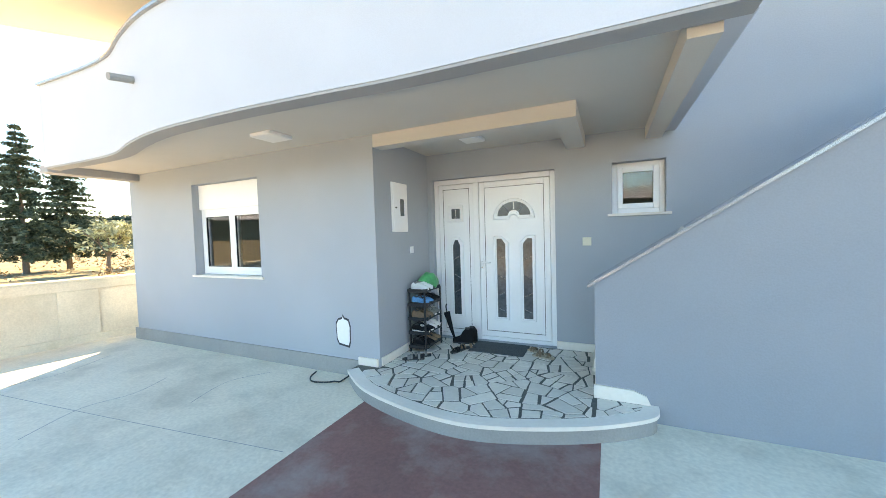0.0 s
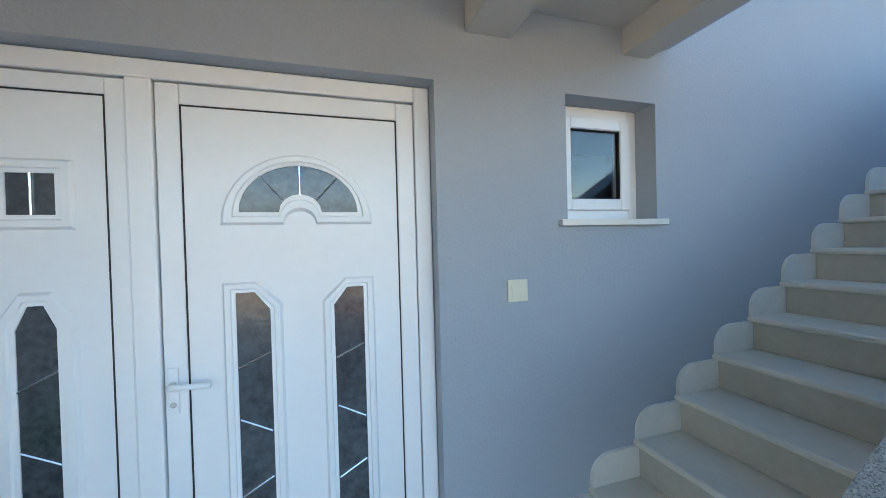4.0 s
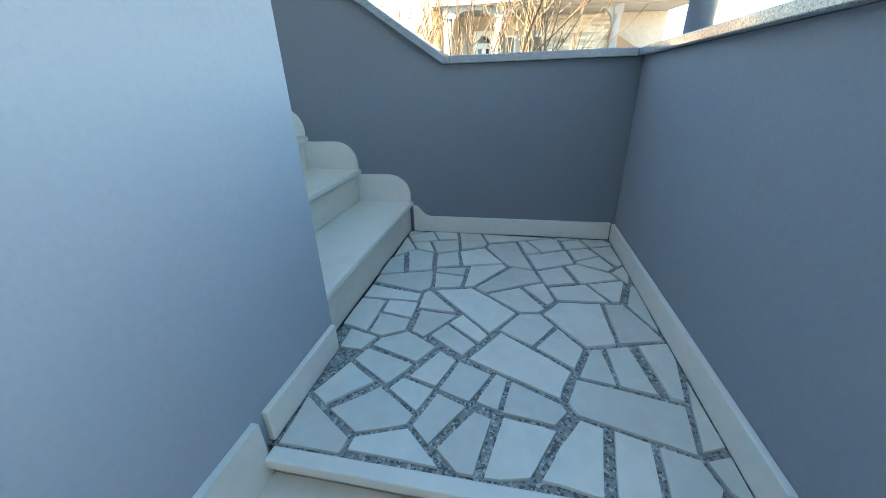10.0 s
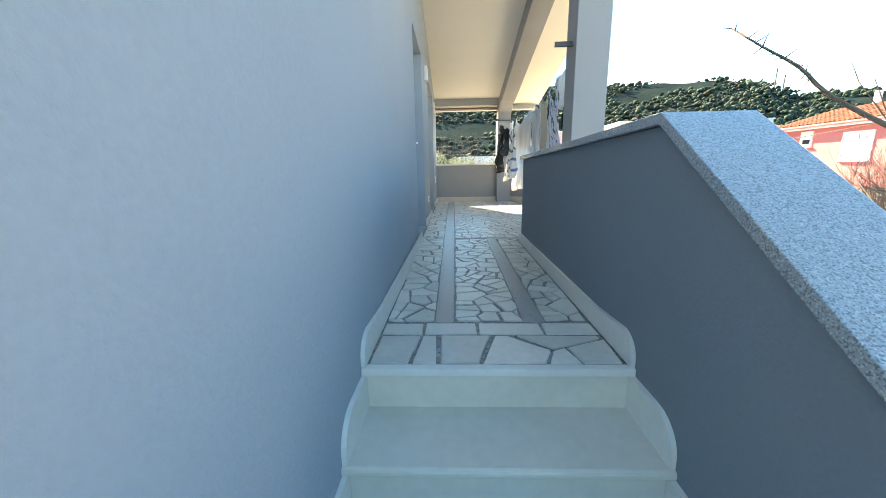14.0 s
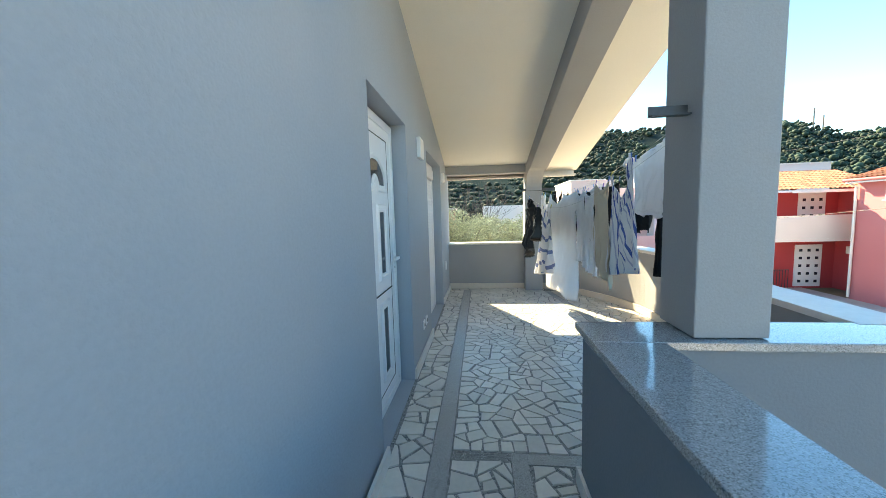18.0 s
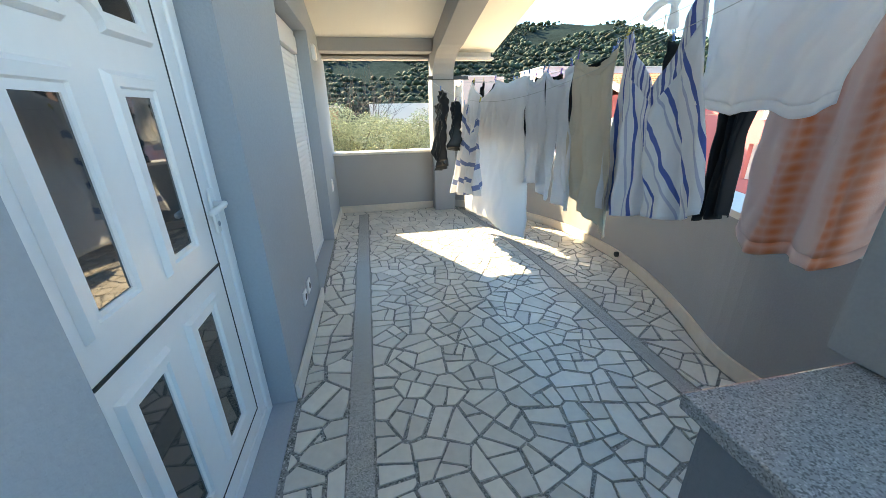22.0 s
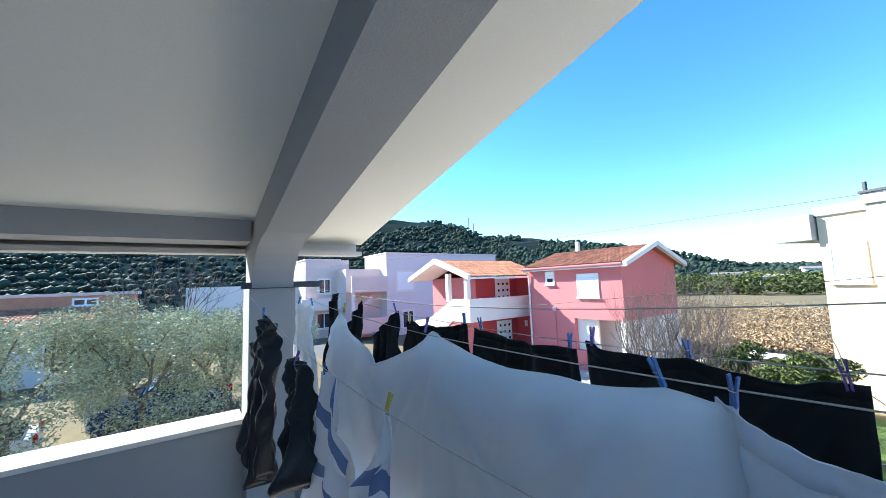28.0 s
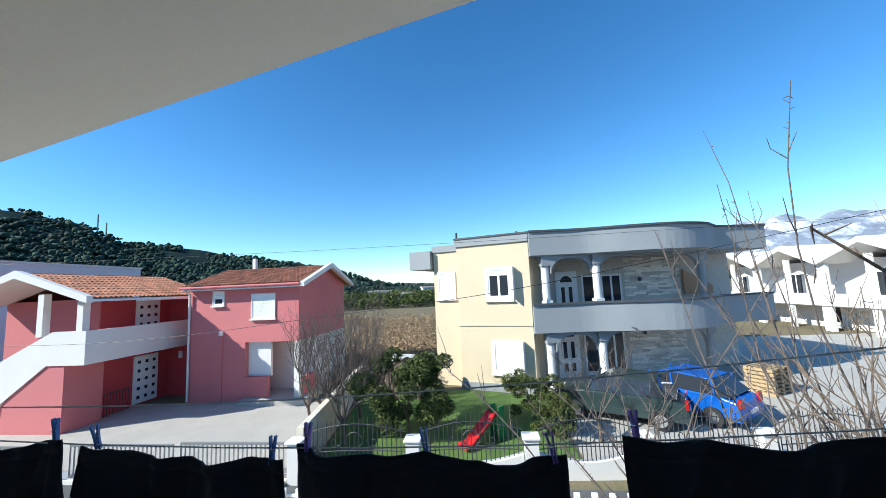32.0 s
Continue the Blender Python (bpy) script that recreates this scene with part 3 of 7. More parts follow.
        for s0, s1 in ((lo, lo + 0.018), (hi - 0.018, hi)):
            bm = bm_new()
            prism(bm, skirt_profile(a, z + 0.001, run, rise), s0, s1, axis)
            part("skirting", bm, M_MARBLE_PALE, st)
    return st


X1 = 2.165
st1 = flight("stairs_lower", "cream limestone stairs with rounded skirting", 10, X1, ZP + R1, G1, R1, YP + 0.001, -0.001, "y")
bm = bm_new()
for n in range(10):
    bx(bm, X1 + n * G1 + 0.041, YP + 0.002, 0.02 if n == 0 else ZP + n * R1 - 0.3, X1 + (n + 1) * G1 + 0.045, -0.002, ZP + (n + 1) * R1 - 0.034)
part("core", bm, M_PLINTH, st1)
bm = bm_new()
bx(bm, 4.952, YP + 0.02, ZL - 0.03, 4.99, -0.02, ZL)
part("landing_edge", bm, M_MARBLE_PALE, st1, "pale stone edge of the landing", bevel=0.004)
bm = bm_new()
bx(bm, 4.972, YP + 0.02, ZL - 0.1, 4.99, -0.02, ZL - 0.031)
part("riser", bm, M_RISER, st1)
Y2 = 0.014
st2 = flight("stairs_upper", "cream limestone upper stairs with rounded skirting", 4, Y2, ZL + R2, G2, R2, XC + 0.012, XP - 0.001, "x")
bm = bm_new()
for n in range(4):
    bx(bm, XC + 0.02, Y2 + n * G2 + 0.041, ZL - 0.2 + n * R2 - 0.1, XP - 0.002, Y2 + (n + 1) * G2 + 0.045, ZL + (n + 1) * R2 - 0.034)
part("core", bm, M_PLINTH, st2)
bm = bm_new()
bx(bm, XC + 0.012, 1.172, ZT - 0.03, XP - 0.001, 1.212, ZT)
part("terrace_edge", bm, M_MARBLE_PALE, st2, "pale stone edge of the terrace", bevel=0.004)
bm = bm_new()
bx(bm, XC + 0.012, 1.192, ZT - R2, XP - 0.001, 1.21, ZT - 0.031)
part("riser", bm, M_MARBLE, st2)

# straight skirtings
def skirting(c0, c1, label="cream stone skirting"):
    return box("baseboard", M_MARBLE_PALE, c0, c1, label, "skirting", kind="structure", bevel=0.003)


skirting((XP - 0.018, YP + 0.02, ZL), (XP - 0.001, -0.08, ZL + 0.09))
skirting((5.0, YP + 0.001, ZL), (XP - 0.019, YP + 0.018, ZL + 0.09))
skirting((5.0, -0.018, ZL), (XC + 0.01, -0.001, ZL + 0.09))
for xa, xb, ye in ((XP - 0.018, XP - 0.001, 3.6), (XC + 0.010, XC + 0.028, 3.71)):
    bm = bm_new()
    prism(bm, [(1.185, ZT + 0.001)] + [(1.185 + 0.10 * (1 - math.cos(a)), ZT + 0.03 + 0.09 * math.sin(a)) for a in [math.pi / 2 * k / 6 for k in range(7)]] + [(1.55, ZT + 0.10), (ye, ZT + 0.09), (ye, ZT + 0.001)], xa, xb, "x")
    thing("baseboard", bm, M_MARBLE_PALE, "cream stone skirting with a rounded end", "skirting", kind="structure")
bm = bm_new()
prism(bm, [(-0.079, ZL + 0.001), (-0.079, ZL + 0.09), (-0.05, ZL + 0.10), (-0.01, ZL + 0.145), (0.012, ZL + 0.15), (0.012, ZL + 0.001)], XP - 0.018, XP - 0.001, "x")
thing("baseboard", bm, M_MARBLE_PALE, "sloping piece of cream stone skirting", "skirting", kind="structure")
skirting((XP - 0.018, 3.601, ZT), (7.56, 3.618, ZT + 0.09))
skirting((XC - 0.02, 4.73, ZT), (XC - 0.001, 5.84, ZT + 0.09))
skirting((XC - 0.047, 7.29, ZT), (XC - 0.028, YE - 0.02, ZT + 0.09))
skirting((1.716, -0.02, ZP), (2.19, -0.001, ZP + 0.1))
skirting((-0.068, -1.30, ZP), (-0.05, -0.002, ZP + 0.1))
bm = bm_new()
bx(bm, -0.36, YF - 0.03, ZP - 0.001, -0.09, YF - 0.001, ZP + 0.09)
thing("baseboard", bm, M_MARBLE_PALE, "pale stone skirting at the wall corner", "skirting", kind="structure", bevel=0.004)
bm = bm_new()
prism(bm, [(2.185, ZP), (2.185, ZP + 0.12), (2.5, ZP + 0.11), (2.6, ZP + 0.07), (2.63, ZP)], -1.275, -1.252, "y")
thing("baseboard", bm, M_MARBLE_PALE, "pale stone skirting with a rounded end", "skirting", kind="structure")

# boundary wall at the left
bnd = base("boundary_wall", (0, 0, 0), "weathered cream boundary wall with panels", "garden wall", kind="structure")
bm = bm_new()
prism(bm, [(-6.35, -6.5), (-5.05, 3.0), (-3.6, 14), (-3.8, 14), (-5.25, 3.0), (-6.55, -6.5)], 0, 1.05)
part("wall_body", bm, M_WALL_OLD, bnd)
for (xa, ya), (xb, yb), ln in (((-6.35, -6.5), (-5.05, 3.0), 9.5886), ((-5.05, 3.0), (-3.6, 14.0), 11.095)):
    turn = pose(xa, ya, 0, 0, 0, math.degrees(math.atan2(yb - ya, xb - xa)))
    for nm, z0, z1, out in (("base_ledge", 0.0, 0.14, 0.035), ("top_band", 0.90, 1.05, 0.03)):
        boxpart(nm, bnd, M_WALL_OLD, (0.01, -out, z0), (ln - 0.01, -0.001, z1), bevel=0.008).matrix_basis = turn
    for k in range(5):
        boxpart("pilaster", bnd, M_WALL_OLD, (0.35 + k * 2.05, -0.032, 0.141), (0.85 + k * 2.05, -0.001, 0.899), bevel=0.006).matrix_basis = turn
bm = bm_new()
prism(bm, [(-6.31, -6.5), (-5.01, 3.0), (-3.56, 14), (-3.84, 14), (-5.29, 3.0), (-6.59, -6.5)], 1.051, 1.085)
part("capping", bm, M_WALL_OLD, bnd)


# ---- doors ----
def inset_panel(leaf, outer, inner, front, glass_mat, bars=(), frame_mat=None):
    """A raised moulding round a glass of any outline: outer and inner outlines of the same count, in the door's plane."""
    bm = bm_new()
    n = len(outer)
    lay = [(outer, front), ([(a + (c - a) * 0.2, b + (d - b) * 0.2) for (a, b), (c, d) in zip(outer, inner)], front - 0.016),
           ([(a + (c - a) * 0.62, b + (d - b) * 0.62) for (a, b), (c, d) in zip(outer, inner)], front - 0.016),
           ([(a + (c - a) * 0.7, b + (d - b) * 0.7) for (a, b), (c, d) in zip(outer, inner)], front - 0.008), (inner, front - 0.009), (inner, front - 0.002)]
    rings = [[bm.verts.new((a, y, b)) for a, b in ring] for ring, y in lay]
    for r, s in zip(rings, rings[1:]):
        for k in range(n):
            bm.faces.new((r[k], r[(k + 1) % n], s[(k + 1) % n], s[k]))
    mould = part("moulding", bm, frame_mat or M_PVC, leaf)
    bm = bm_new()
    bm.faces.new([bm.verts.new((a, front - 0.0045, b)) for a, b in inner])
    pane = part("pane", bm, glass_mat, mould, "dark reflecting glass")
    for p, q in bars:
        bm = bm_new()
        tube(bm, [(p[0], front - 0.008, p[1]), (q[0], front - 0.008, q[1])], 0.004, n=6)
        part("glazing_bar", bm, M_CHROME, mould, "thin metal glazing bar")
    return pane


def moon(x0, x1, z0, h, notch):
    """A half round outline with a round notch in its foot."""
    c, rad = (x0 + x1) / 2, (x1 - x0) / 2
    pts = [(c + rad * math.cos(a), z0 + h * math.sin(a)) for a in [math.pi * k / 16 for k in range(17)]]
    foot = [(c - notch * math.cos(a), z0 + notch * 0.9 * math.sin(a)) for a in [math.pi * k / 8 for k in range(9)]]
    return pts + foot


def arrow(x0, x1, z0, z1, cut, side):
    """A tall panel whose top corner is cut off on one or both sides."""
    w = (x1 - x0)
    if side == "both":
        return [(x0, z0), (x1, z0), (x1, z1 - cut), (x1 - w * 0.3, z1), (x0 + w * 0.3, z1), (x0, z1 - cut)]
    if side == "right":
        return [(x0, z0), (x1, z0), (x1, z1 - cut), (x1 - w * 0.45, z1), (x0, z1), (x0, (z0 + z1) / 2)]
    if side == "left":
        return [(x0, z0), (x1, z0), (x1, (z0 + z1) / 2), (x1, z1), (x0 + w * 0.45, z1), (x0, z1 - cut)]
    return [(x0, z0), (x1, z0), (x1, (z0 + z1) / 2), (x1, z1), (x0, z1), (x0, (z0 + z1) / 2)]


M_DOOR_GLASS = mat("door_glass", (0.025, 0.03, 0.035), 0.03, 0.3, 3, 12, 0.015, 0.002)
M_DOOR_GLASS.node_tree.nodes["Principled BSDF"].inputs["IOR"].default_value = 2.1
M_ENTRY_GLASS = mat("patterned_entrance_glass", (0.055, 0.065, 0.075), 0.16, 0.5, 14, 45, 0.25, 0.003)
M_ENTRY_GLASS.node_tree.nodes["Principled BSDF"].inputs["IOR"].default_value = 1.7


def frame_bars(bm, x0, x1, z0, z1, w, y0, y1, sill=True):
    bx(bm, x0, y0, z0, x0 + w, y1, z1)
    bx(bm, x1 - w, y0, z0, x1, y1, z1)
    bx(bm, x0 + w, y0, z1 - w, x1 - w, y1, z1)
    if sill:
        bx(bm, x0 + w, y0, z0, x1 - w, y1, z0 + w)


def lever(parent, x, z, front, to=1):
    bm = bm_new()
    bx(bm, x - 0.018, front - 0.012, z - 0.11, x + 0.018, front - 0.001, z + 0.06)
    h = part("handle_plate", bm, M_PVC, parent, "white handle plate", bevel=0.004)
    bm = bm_new()
    tube(bm, [(x, front - 0.01, z), (x, front - 0.05, z), (x + 0.03 * to, front - 0.055, z), (x + 0.13 * to, front - 0.05, z - 0.005)], 0.011, n=8)
    part("handle", bm, M_PVC, h, "white lever handle", smooth=True)
    bm = bm_new()
    tube(bm, [(x, front - 0.014, z - 0.075), (x, front - 0.003, z - 0.075)], 0.011, n=10)
    part("lock", bm, M_CHROME, h, "steel lock cylinder")


# entrance door
d1 = base("door_1", (0, 0.08, 0), "closed white panelled entrance door with sidelight", "door", kind="structure")
bm = bm_new()
frame_bars(bm, 0.003, 1.71, ZP, 2.427, 0.068, 0.0, 0.07, False)
bx(bm, 0.60, -0.004, ZP, 0.68, 0.07, 2.358)
bx(bm, 0.071, 0.0, ZP, 0.60, 0.07, ZP + 0.05)
bx(bm, 0.68, 0.0, ZP, 1.642, 0.07, ZP + 0.05)
part("door_frame", bm, M_PVC, d1, bevel=0.006)


def leaf(parent, x0, x1, z0, z1, w=0.075):
    bm = bm_new()
    frame_bars(bm, x0, x1, z0, z1, w, 0.008, 0.06)
    lf = part("leaf", bm, M_PVC, parent, bevel=0.005)
    bm = bm_new()
    frame_bars(bm, x0 + w, x1 - w, z0 + w, z1 - w, 0.006, 0.012, 0.05)
    part("gasket", bm, M_BLACK, lf, "black rubber gasket")
    bm = bm_new()
    bx(bm, x0 + w + 0.006, 0.014, z0 + w + 0.006, x1 - w - 0.006, 0.05, z1 - w - 0.006)
    part("panel", bm, M_PVC, lf)
    return lf


lf = leaf(d1, 0.685, 1.638, 0.215, 2.352)
inset_panel(lf, moon(0.88, 1.45, 1.83, 0.28, 0.06), moon(0.945, 1.39, 1.88, 0.185, 0.08), 0.0135, M_ENTRY_GLASS,
            [((1.165, 1.95), (1.165, 2.065)), ((1.10, 1.93), (1.02, 2.02)), ((1.23, 1.93), (1.31, 2.02))])
zig = [((0.93, 1.28), (1.04, 1.33)), ((0.93, 1.08), (1.04, 1.02)), ((0.93, 0.78), (1.04, 0.84)), ((0.93, 0.62), (1.04, 0.57))]
inset_panel(lf, arrow(0.88, 1.09, 0.45, 1.61, 0.09, "right"), arrow(0.925, 1.045, 0.49, 1.57, 0.07, "right"), 0.0135, M_ENTRY_GLASS, zig)
inset_panel(lf, arrow(1.24, 1.45, 0.45, 1.61, 0.09, "left"), arrow(1.285, 1.405, 0.49, 1.57, 0.07, "left"), 0.0135, M_ENTRY_GLASS, [((a + 0.36, b), (c + 0.36, d)) for (a, b), (c, d) in zig])
lever(lf, 0.715, 1.25, 0.008)
lf2 = leaf(d1, 0.075, 0.598, 0.215, 2.352, 0.06)
inset_panel(lf2, arrow(0.215, 0.445, 1.82, 2.06, 0, ""), arrow(0.265, 0.395, 1.87, 2.01, 0, ""), 0.0135, M_ENTRY_GLASS, [((0.33, 1.87), (0.33, 2.01))])
inset_panel(lf2, arrow(0.22, 0.44, 0.45, 1.61, 0.1, "both"), arrow(0.275, 0.385, 0.49, 1.565, 0.08, "both"), 0.0135, M_ENTRY_GLASS, [((0.275, 1.28), (0.385, 1.34)), ((0.275, 1.08), (0.385, 1.02)), ((0.275, 0.8), (0.385, 0.86))])

# terrace door: the same build, turned to face the terrace
d2 = base("door_2", (XC - 0.135, 3.735, 0), "closed white panelled terrace door", "door", kind="structure", rz=90)
bm = bm_new()
frame_bars(bm, 0.0, 0.97, ZT, 5.06, 0.06, 0.0, 0.07, True)
part("door_frame", bm, M_PVC, d2, bevel=0.006)
lf = leaf(d2, 0.06, 0.91, ZT + 0.05, 5.0)
inset_panel(lf, moon(0.21, 0.77, 4.53, 0.26, 0.06), moon(0.265, 0.715, 4.58, 0.17, 0.08), 0.0135, M_DOOR_GLASS, [])
for a in (0.17, 0.50):
    inset_panel(lf, arrow(a, a + 0.23, 3.90, 4.45, 0, ""), arrow(a + 0.055, a + 0.175, 3.95, 4.39, 0, ""), 0.0135, M_DOOR_GLASS)
    inset_panel(lf, arrow(a, a + 0.23, 3.16, 3.74, 0, ""), arrow(a + 0.055, a + 0.175, 3.21, 3.69, 0, ""), 0.0135, M_DOOR_GLASS)
bm = bm_new()
bx(bm, 0.14, 0.008, 3.805, 0.83, 0.0135, 3.813)
part("rail_joint", bm, M_BLACK, lf, "thin black joint across the leaf")
lever(lf, 0.875, 4.03, 0.006, -1)

# terrace shutter door
d3 = base("door_3", (XC - 0.165, 5.855, 0), "white roller shutter pulled down over a terrace door", "door", kind="structure", rz=90)
bm = bm_new()
frame_bars(bm, 0.0, 1.42, ZT, 5.07, 0.06, 0.0, 0.08, True)
part("door_frame", bm, M_PVC, d3, bevel=0.005)
boxpart("shutter_box", d3, M_PVC, (0.06, -0.02, 4.87), (1.36, 0.07, 5.01), "white shutter box", 0.004)
for k in range(43):
    z = 4.86 - k * 0.043
    bm = bm_new()
    prism(bm, [(0.018, z - 0.042), (0.012, z - 0.03), (0.012, z - 0.012), (0.018, z)] + [(0.028, z), (0.028, z - 0.042)], 0.06, 1.36, "x")
    part("slat", bm, M_PVC, d3)


# ---- windows ----
def window(name, at, rz, x0, x1, z0, z1, label, sashes=1, box_h=0.0, sill_out=0.05):
    """A white window in the plane y = 0 of its own space, facing -y."""
    w = base(name, at, label, "window", kind="structure", rz=rz)
    top = z1 - box_h
    if box_h:
        boxpart("shutter_box", w, M_PVC, (x0, -0.03, top), (x1, 0.05, z1 - 0.002), "white roller shutter box", 0.004)
    bm = bm_new()
    frame_bars(bm, x0, x1, z0 + 0.02, top, 0.055, 0.0, 0.06)
    part("window_frame", bm, M_PVC, w, bevel=0.005)
    step = (x1 - x0 - 0.11) / sashes
    for k in range(sashes):
        a = x0 + 0.055 + k * step
        bm = bm_new()
        frame_bars(bm, a, a + step, z0 + 0.075, top - 0.055, 0.06, -0.014, 0.05)
        s = part("sash", bm, M_PVC, w, bevel=0.006)
        bm = bm_new()
        frame_bars(bm, a + 0.06, a + step - 0.06, z0 + 0.135, top - 0.115, 0.005, -0.004, 0.02)
        part("gasket", bm, M_BLACK, s, "black gasket")
        boxpart("pane", s, M_GLASS, (a + 0.065, 0.01, z0 + 0.14), (a + step - 0.065, 0.014, top - 0.12), "window glass").visible_shadow = False
    boxpart("window_sill", w, M_MARBLE_PALE, (x0 - 0.05, -0.16, z0 - 0.012), (x1 + 0.05, -0.001, z0 + 0.018), "pale stone sill", 0.003)
    return w


window("window_1", (0, YF + 0.13, 0), 0, -3.38, -1.95, 1.13, 2.5, "white two-part window with a half lowered shutter", 2, 0.37)
window("window_2", (0, 0.13, 0), 0, 2.36, 2.905, 1.82, 2.435, "small square white window", 1)
# added sheet; the dark behind the pane is in its near-black colour
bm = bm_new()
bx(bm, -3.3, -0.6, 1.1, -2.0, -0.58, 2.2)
thing("curtain", bm, mat("near_black_sheet", (0.035, 0.034, 0.033), 0.9, 0.2, 3, 30, 0.2), "near-black sheet added behind the window to darken it", "curtain")


# ---- crazy paving ----
def clip(poly, px, py, nx, ny):
    """The part of a polygon on the inner side of a line."""
    out = []
    for i in range(len(poly)):
        a, b = poly[i], poly[(i + 1) % len(poly)]
        da, db = (a[0] - px) * nx + (a[1] - py) * ny, (b[0] - px) * nx + (b[1] - py) * ny
        if da <= 0:
            out.append(a)
        if (da < 0 < db) or (db < 0 < da):
            k = da / (da - db)
            out.append((a[0] + (b[0] - a[0]) * k, a[1] + (b[1] - a[1]) * k))
    return out


def crazy_stones(region, size, seed, joint=0.014):
    """Irregular flat stones that fill a plan outline: broken shards of many sizes with open joints between them."""
    rnd = random.Random(seed)
    xs, ys = [p[0] for p in region], [p[1] for p in region]
    x0, x1, y0, y1 = min(xs) - size, max(xs) + size, min(ys) - size, max(ys) + size
    step = size * 2.3
    sites = []
    for _ in range(int((x1 - x0) * (y1 - y0) / step ** 2 * 30)):
        p = (rnd.uniform(x0, x1), rnd.uniform(y0, y1))
        if all((p[0] - q[0]) ** 2 + (p[1] - q[1]) ** 2 > (step * 0.5) ** 2 for q in sites):
            sites.append(p)

    def area(poly):
        return abs(sum(poly[i][0] * poly[i - 1][1] - poly[i - 1][0] * poly[i][1] for i in range(len(poly)))) / 2

    def middle(poly):
        return sum(p[0] for p in poly) / len(poly), sum(p[1] for p in poly) / len(poly)
    cells = []
    for sx, sy in sites:
        near = sorted(sites, key=lambda q: (q[0] - sx) ** 2 + (q[1] - sy) ** 2)[1:19]
        poly = list(region)
        for qx, qy in near:
            d = math.hypot(qx - sx, qy - sy)
            ux, uy = (qx - sx) / d, (qy - sy) / d
            poly = clip(poly, (sx + qx) / 2 - ux * joint / 2, (sy + qy) / 2 - uy * joint / 2, ux, uy)
            if len(poly) < 3:
                break
        if len(poly) >= 3:
            cells.append(poly)
    stones = []
    while cells:
        poly = cells.pop()
        a = area(poly)
        if a < 0.0008:
            continue
        if a > size * size * rnd.uniform(0.3, 1.35):
            cx, cy = middle(poly)
            n = len(poly)
            k = max(range(n), key=lambda e: math.hypot(poly[e][0] - poly[(e + 1) % n][0], poly[e][1] - poly[(e + 1) % n][1]))
            pa, pb = poly[k], poly[(k + 1) % n]
            ang = math.atan2(pb[1] - pa[1], pb[0] - pa[0]) + rnd.uniform(-0.28, 0.28)
            ux, uy = math.cos(ang), math.sin(ang)
            f = rnd.uniform(0.38, 0.62)
            cx, cy = pa[0] + (pb[0] - pa[0]) * f, pa[1] + (pb[1] - pa[1]) * f
            for s in (1, -1):
                q = clip(poly, cx - s * ux * joint / 2, cy - s * uy * joint / 2, s * ux, s * uy)
                if len(q) >= 3:
                    cells.append(q)
            continue
        # every edge drawn in by its own amount, so that the joints differ in width
        n = len(poly)
        turn = 1 if sum(poly[e - 1][0] * poly[e][1] - poly[e][0] * poly[e - 1][1] for e in range(n)) > 0 else -1
        cut = list(poly)
        for e in range(n):
            (ax, ay), (bx_, by) = poly[e], poly[(e + 1) % n]
            ln = math.hypot(bx_ - ax, by - ay)
            if ln < 0.004 or len(cut) < 3:
                continue
            nx, ny = turn * (by - ay) / ln, -turn * (bx_ - ax) / ln
            d = joint * rnd.choice((-0.25, -0.1, 0.0, 0.1, 0.35, 0.9))
            skew = rnd.uniform(-0.045, 0.045)
            nx, ny = nx * math.cos(skew) - ny * math.sin(skew), nx * math.sin(skew) + ny * math.cos(skew)
            cut = clip(cut, (ax + bx_) / 2 - nx * d, (ay + by) / 2 - ny * d, nx, ny)
        clean = [p for i, p in enumerate(cut) if math.hypot(p[0] - cut[i - 1][0], p[1] - cut[i - 1][1]) > 0.012]
        if len(clean) >= 3:
            cx, cy = middle(clean)
            ring = []
            for k, p in enumerate(clean):
                q = clean[(k + 1) % len(clean)]
                f = rnd.uniform(0, 0.03)
                ring.append((p[0] + (cx - p[0]) * f, p[1] + (cy - p[1]) * f))
                if math.hypot(q[0] - p[0], q[1] - p[1]) > 0.09:        # a chipped, uneven edge
                    m = rnd.uniform(0.3, 0.7)
                    f = rnd.uniform(0.0, 0.05)
                    mx_, my_ = p[0] + (q[0] - p[0]) * m, p[1] + (q[1] - p[1]) * m
                    ring.append((mx_ + (cx - mx_) * f, my_ + (cy - my_) * f))
            stones.append(ring)
    return stones


def lay(floor, stones, z, thick, near, cap=290):
    """Stones near the walk are parts of the floor; the rest is one joined part."""
    stones = sorted(stones, key=lambda s: min(math.hypot(s[0][0] - a, s[0][1] - b) for a, b in near))
    rest_v, rest_f = [], []
    for i, s in enumerate(stones):
        n = len(s)
        rnd = random.Random(i)
        dz = rnd.uniform(-0.0008, 0.0012)
        cx, cy = sum(p[0] for p in s) / n, sum(p[1] for p in s) / n
        top = [(x + (cx - x) * 0.02, y + (cy - y) * 0.02, z + dz) for x, y in s]
        low = [(x, y, z - thick) for x, y in s]
        if i < cap:
            me = bpy.data.meshes.new("stone")
            me.from_pydata(low + top, [], [tuple(range(n, 2 * n))] + [(k, (k + 1) % n, n + (k + 1) % n, n + k) for k in range(n)])
            me.materials.append(M_STONE)
            ob = new("stone", me)
            ob.parent = floor
        else:
            o = len(rest_v)
            rest_v += low + top
            rest_f += [tuple(range(o + n, o + 2 * n))] + [(o + k, o + (k + 1) % n, o + n + (k + 1) % n, o + n + k) for k in range(n)]
    if rest_f:
        me = bpy.data.meshes.new("stones")
        me.from_pydata(rest_v, [], rest_f)
        me.materials.append(M_STONE)
